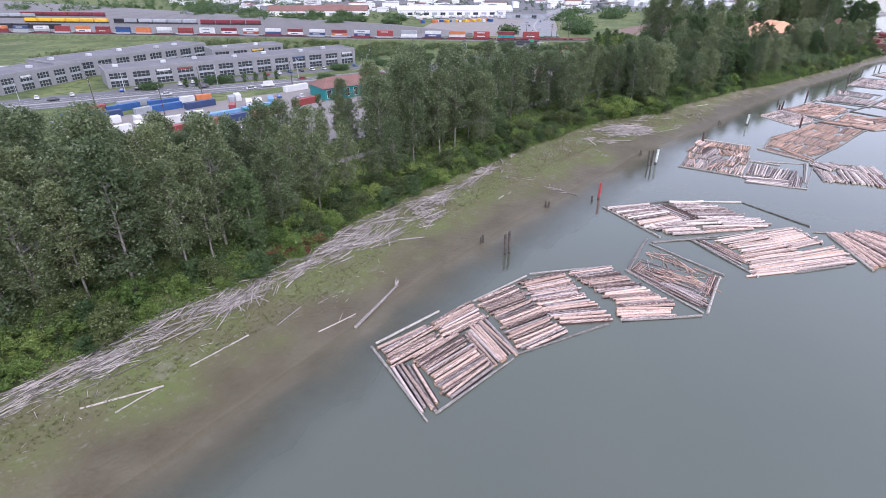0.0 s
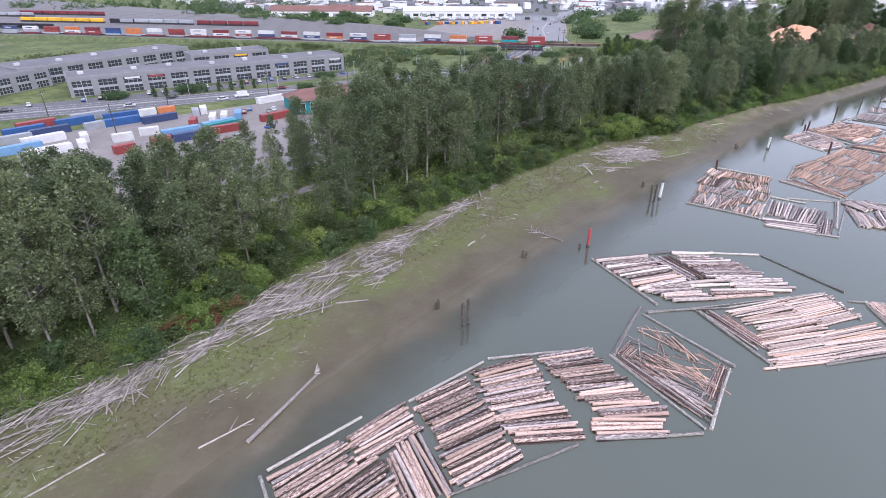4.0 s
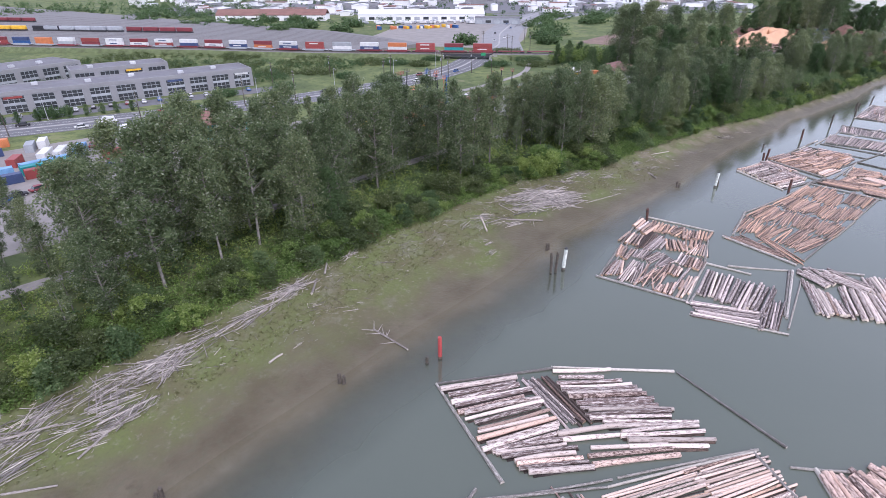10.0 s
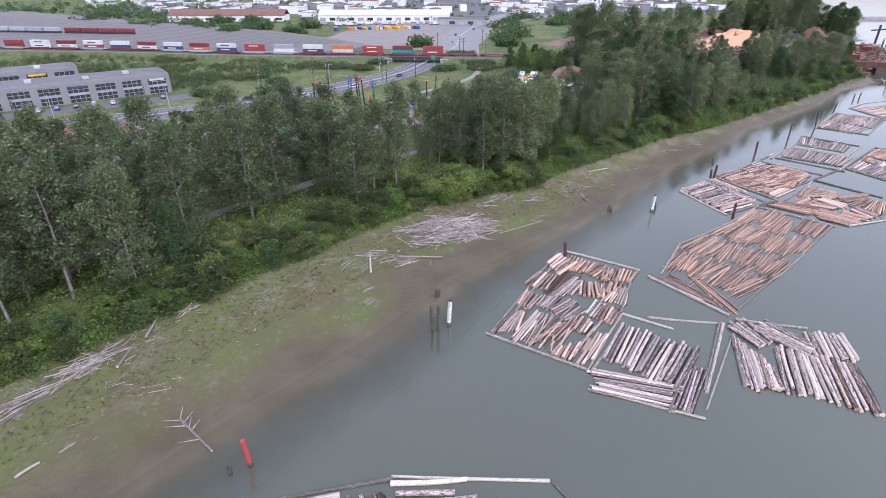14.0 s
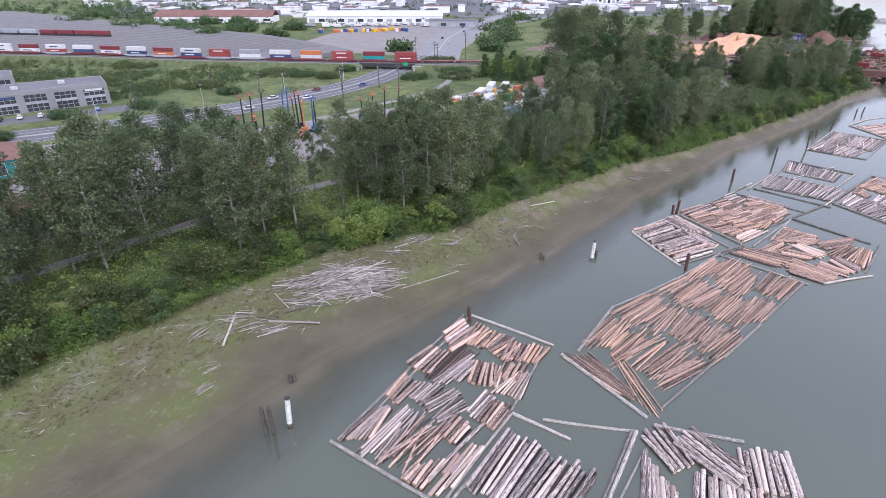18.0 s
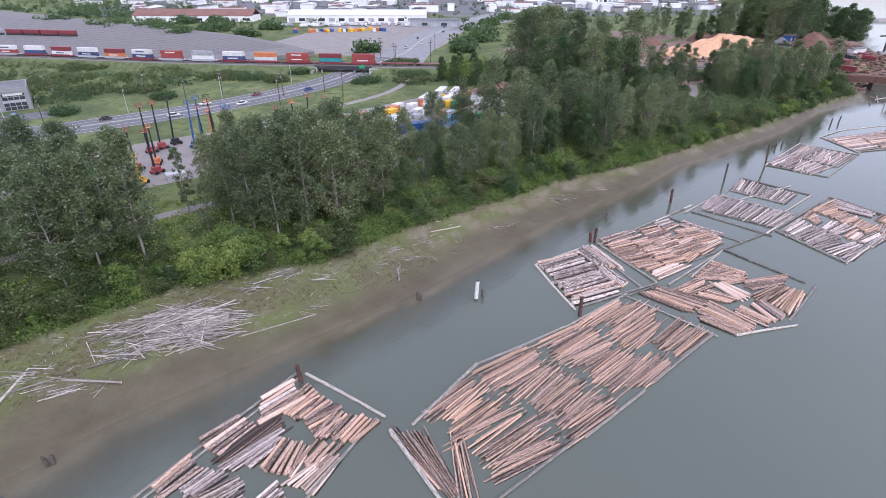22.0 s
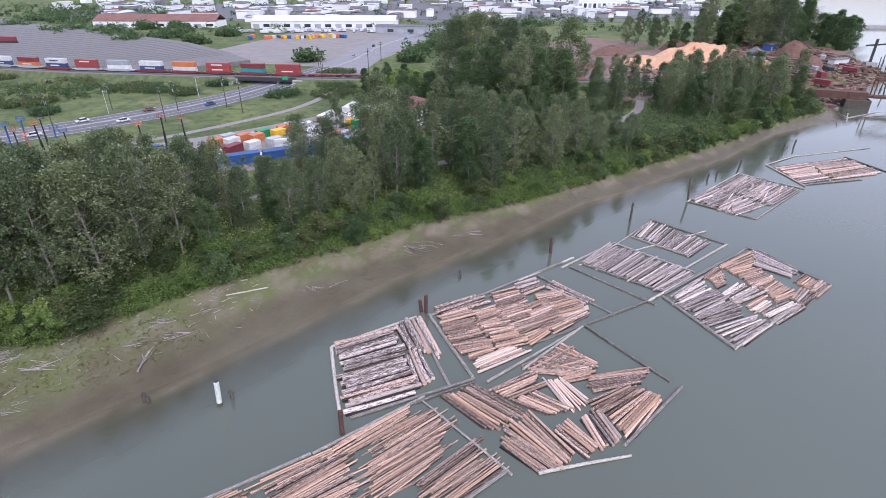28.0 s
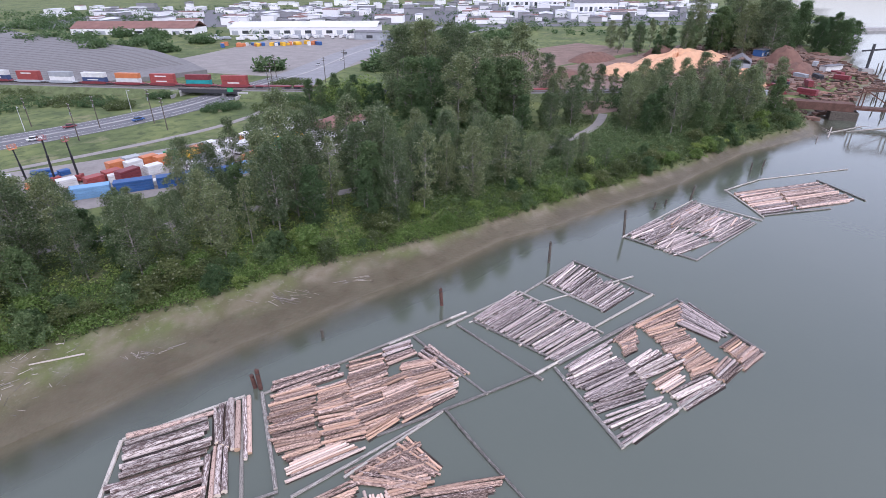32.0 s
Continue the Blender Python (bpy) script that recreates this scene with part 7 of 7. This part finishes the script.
scrub("far_woods", "scattered trees between the town buildings", 1000, lambda r: (lambda a, d: (100 + d * math.cos(a), d * math.sin(a) - 20))(radians(r.uniform(14, 78)), r.uniform(560, 1150)), 2.5, 6.5, 1.0, LEAF_DEEP, 26, 10)
ribbon("pavement", [330, 480, 640, 820, 1000], [900, 760, 620, 470, 330], 330, LAND + 0.02, ASPHALT, "paved commercial district beyond the railway", "pavement", thick=0.1)

# machines in the gravel lot
for k in range(26):
    u = rc.random()
    c = rc.choice(("yellow", "orange", "blue", "white", "grey", "yellow"))
    crate(332 + 62 * u + rc.uniform(-6, 6), 424 - 48 * u + rc.uniform(-7, 7), rc.uniform(0, 90), 2.6, rc.uniform(4, 8), rc.uniform(1.8, 3), c, "parked %s construction machine in the gravel lot" % c, "construction_machine")

# ---- sawmill by the bridge ----


def heap(x, y, rx, ry2, h, mat, label, seed, ragged=0.2):
    vs, fs = [], []
    n, m2 = 28, 10
    for k in range(m2 + 1):
        f = k / m2
        for s in range(n):
            a = s / n * 6.2832
            w = 1 + 0.18 * noise.noise((seed + 1.3 * math.cos(a), 1.3 * math.sin(a), f))
            z = h * (1 - f ** 2.2) * (1 + ragged * noise.noise((seed + f * 3, math.cos(a) * 2, math.sin(a) * 2)))
            vs.append((x + rx * f * w * math.cos(a), y + ry2 * f * w * math.sin(a), LAND - 0.05 + max(0, z)))
    for k in range(m2):
        for s in range(n):
            fs.append((k * n + s, (k + 1) * n + s, (k + 1) * n + (s + 1) % n, k * n + (s + 1) % n))
    tagged(new("wood_chip_mound", mesh_of("wood_chip_mound", vs, fs, [mat], smooth=True)), label, "chip mound", "heaps in the sawmill yard")


heap(486, 124, 64, 17, 6.8, CHIPS, "long heap of pale orange wood chips", 1, 0.7)
heap(442, 70, 13, 11, 7.5, CHIPS, "conical heap of yellow wood chips", 2)
heap(438, 134, 18, 12, 4.5, CHIPS, "low heap of pale wood chips", 3)
heap(468, 172, 22, 12, 4.5, BARK_HEAP, "dark brown heap of hog fuel", 8)
heap(520, 150, 18, 10, 6, BARK_HEAP, "low brown heap of bark", 9)
heap(540, 80, 12, 10, 9, BARK_HEAP, "red-brown heap of bark mulch", 4)
heap(505, 62, 16, 8, 5, BARK_HEAP, "spread heap of red bark mulch", 5)
heap(405, 152, 20, 10, 2.6, BARK_HEAP, "dark red heap of bark", 6)
shed(480, 85, 20, 16, 10, 6, PAINT["grey"], ROOF_GREY, "grey sawmill shed with a pitched roof", 3, "mill_shed", 0.35)
shed(560, 100, -10, 9, 6, 4, PAINT["blue"], ROOF_GREY, "blue mill building behind the trees", 3, "mill_shed")
shed(348, 128, -42, 15, 3, 3, PAINT["red"], PAINT["red"], "red open-top chip trailer", 0, "chip_trailer", 0.0)
shed(520, 50, -20, 14, 4, 3, PAINT["white"], ROOF_GREY, "low white conveyor housing", 0, "conveyor_housing", 0.1)
for k in range(16):
    x, y = 455 + rc.uniform(-40, 90), 48 + rc.uniform(-10, 26)
    if y > shore(x) + 6:
        crate(x, y, rc.uniform(0, 90), 2.5, rc.uniform(5, 9), rc.uniform(1.5, 3), rc.choice(("maroon", "black", "grey", "maroon")), "stacked timber and machinery in the mill yard", "timber_stack", -0.03)

# broken boards and bark all over the mill yard
bm = bmesh.new()
for k in range(800):
    x, y = rc.uniform(405, 600), rc.random() ** 1.6
    y = shore(x) + 1 + y * 110
    q = Matrix.Translation((x, y, height(x, y) + 0.15)) @ Euler((rc.uniform(-0.1, 0.1), rc.uniform(-0.15, 0.15), rc.uniform(0, 6.28))).to_matrix().to_4x4()
    l = rc.uniform(2, 9)
    vs = box(bm, -l / 2, l / 2, -rc.uniform(0.3, 1.2), rc.uniform(0.3, 1.2), -0.3, rc.uniform(0.2, 0.9), q)
debris = part("timber_debris", bm, material("mill_debris", (0.16, 0.098, 0.076), spread=0.3, scale=0.3, island=0.7))
tagged(debris, "scattered boards and bark in the mill yard", "debris", kind="stuff")

# the truss bridge and its pier
truss = thing("truss_bridge", pose(420, 24, 0, 0, 0, -68), "rusty steel railway truss bridge over the river", "bridge")
STEEL_RUST = material("rusty_steel", (0.12, 0.065, 0.05), spread=0.25, scale=0.5)
part("girder", box_bm(-16, 6, -2.6, 2.6, 3.4, 6.6, bevel=0.1), STEEL_RUST, truss)
part("abutment", box_bm(-2, 8, -3.6, 3.6, -3, 3.4, bevel=0.2), PILE_WOOD, truss)
part("deck", box_bm(6, 130, -2.6, 2.6, 4.4, 5.3), STEEL_RUST, truss)
for side in (-2.7, 2.7):
    for k in range(10):
        u = 8 + k * 12
        part("vertical", box_bm(u - 0.2, u + 0.2, side - 0.2, side + 0.2, 5.2, 12.5), STEEL_RUST, truss)
        q = Matrix.Translation((u + 6, side, 8.8)) @ Euler((0, -math.atan2(7.2, 12) * (1 if k % 2 else -1), 0)).to_matrix().to_4x4()
        part("diagonal", box_bm(-7, 7, -0.18, 0.18, -0.18, 0.18, q), STEEL_RUST, truss)
    part("top_chord", box_bm(8, 128, side - 0.25, side + 0.25, 12.2, 12.8), STEEL_RUST, truss)
for k in range(3):
    part("pier", box_bm(38 + k * 36, 42 + k * 36, -3.5, 3.5, -4, 4.4, bevel=0.3), CONCRETE, truss)
ribbon("embankment", [845, 884, 940, 1060], [122, 88, 20, -120], 10, 3.0, CONCRETE, "far causeway across the river", "causeway", thick=6)
crane = thing("log_crane", pose(560, 40, 0, 0, 0, -60), "dark steel log crane on the mill wharf", "crane")
part("tower", box_bm(-0.6, 0.6, -0.6, 0.6, 3, 17), STEEL, crane)
part("jib", box_bm(-4, 40, -0.4, 0.4, 13, 13.9, pose(0, 0, 0, 0, -6, 0)), STEEL, crane)
part("base", box_bm(-3, 3, -3, 3, -3, 3.2), CONCRETE, crane)
for k in range(26):
    x = 440 + k * 6 + rc.uniform(-2, 2)
    pile("wood", x, shore(x) - rc.uniform(3, 22), rc.uniform(2, 7))
for x0, y0, x1, y1 in ((390, 19, 412, 12), (384, 17, 402, 20), (398, 14, 420, 2), (372, 18, 384, 20)):
    drift_log(x0, y0, x1, y1, 0.5, 2, "stranded log beside the truss bridge")
for proto in CARS + VANS + FAR_VANS:
    for o in (*proto.children_recursive, proto):
        bpy.data.objects.remove(o)
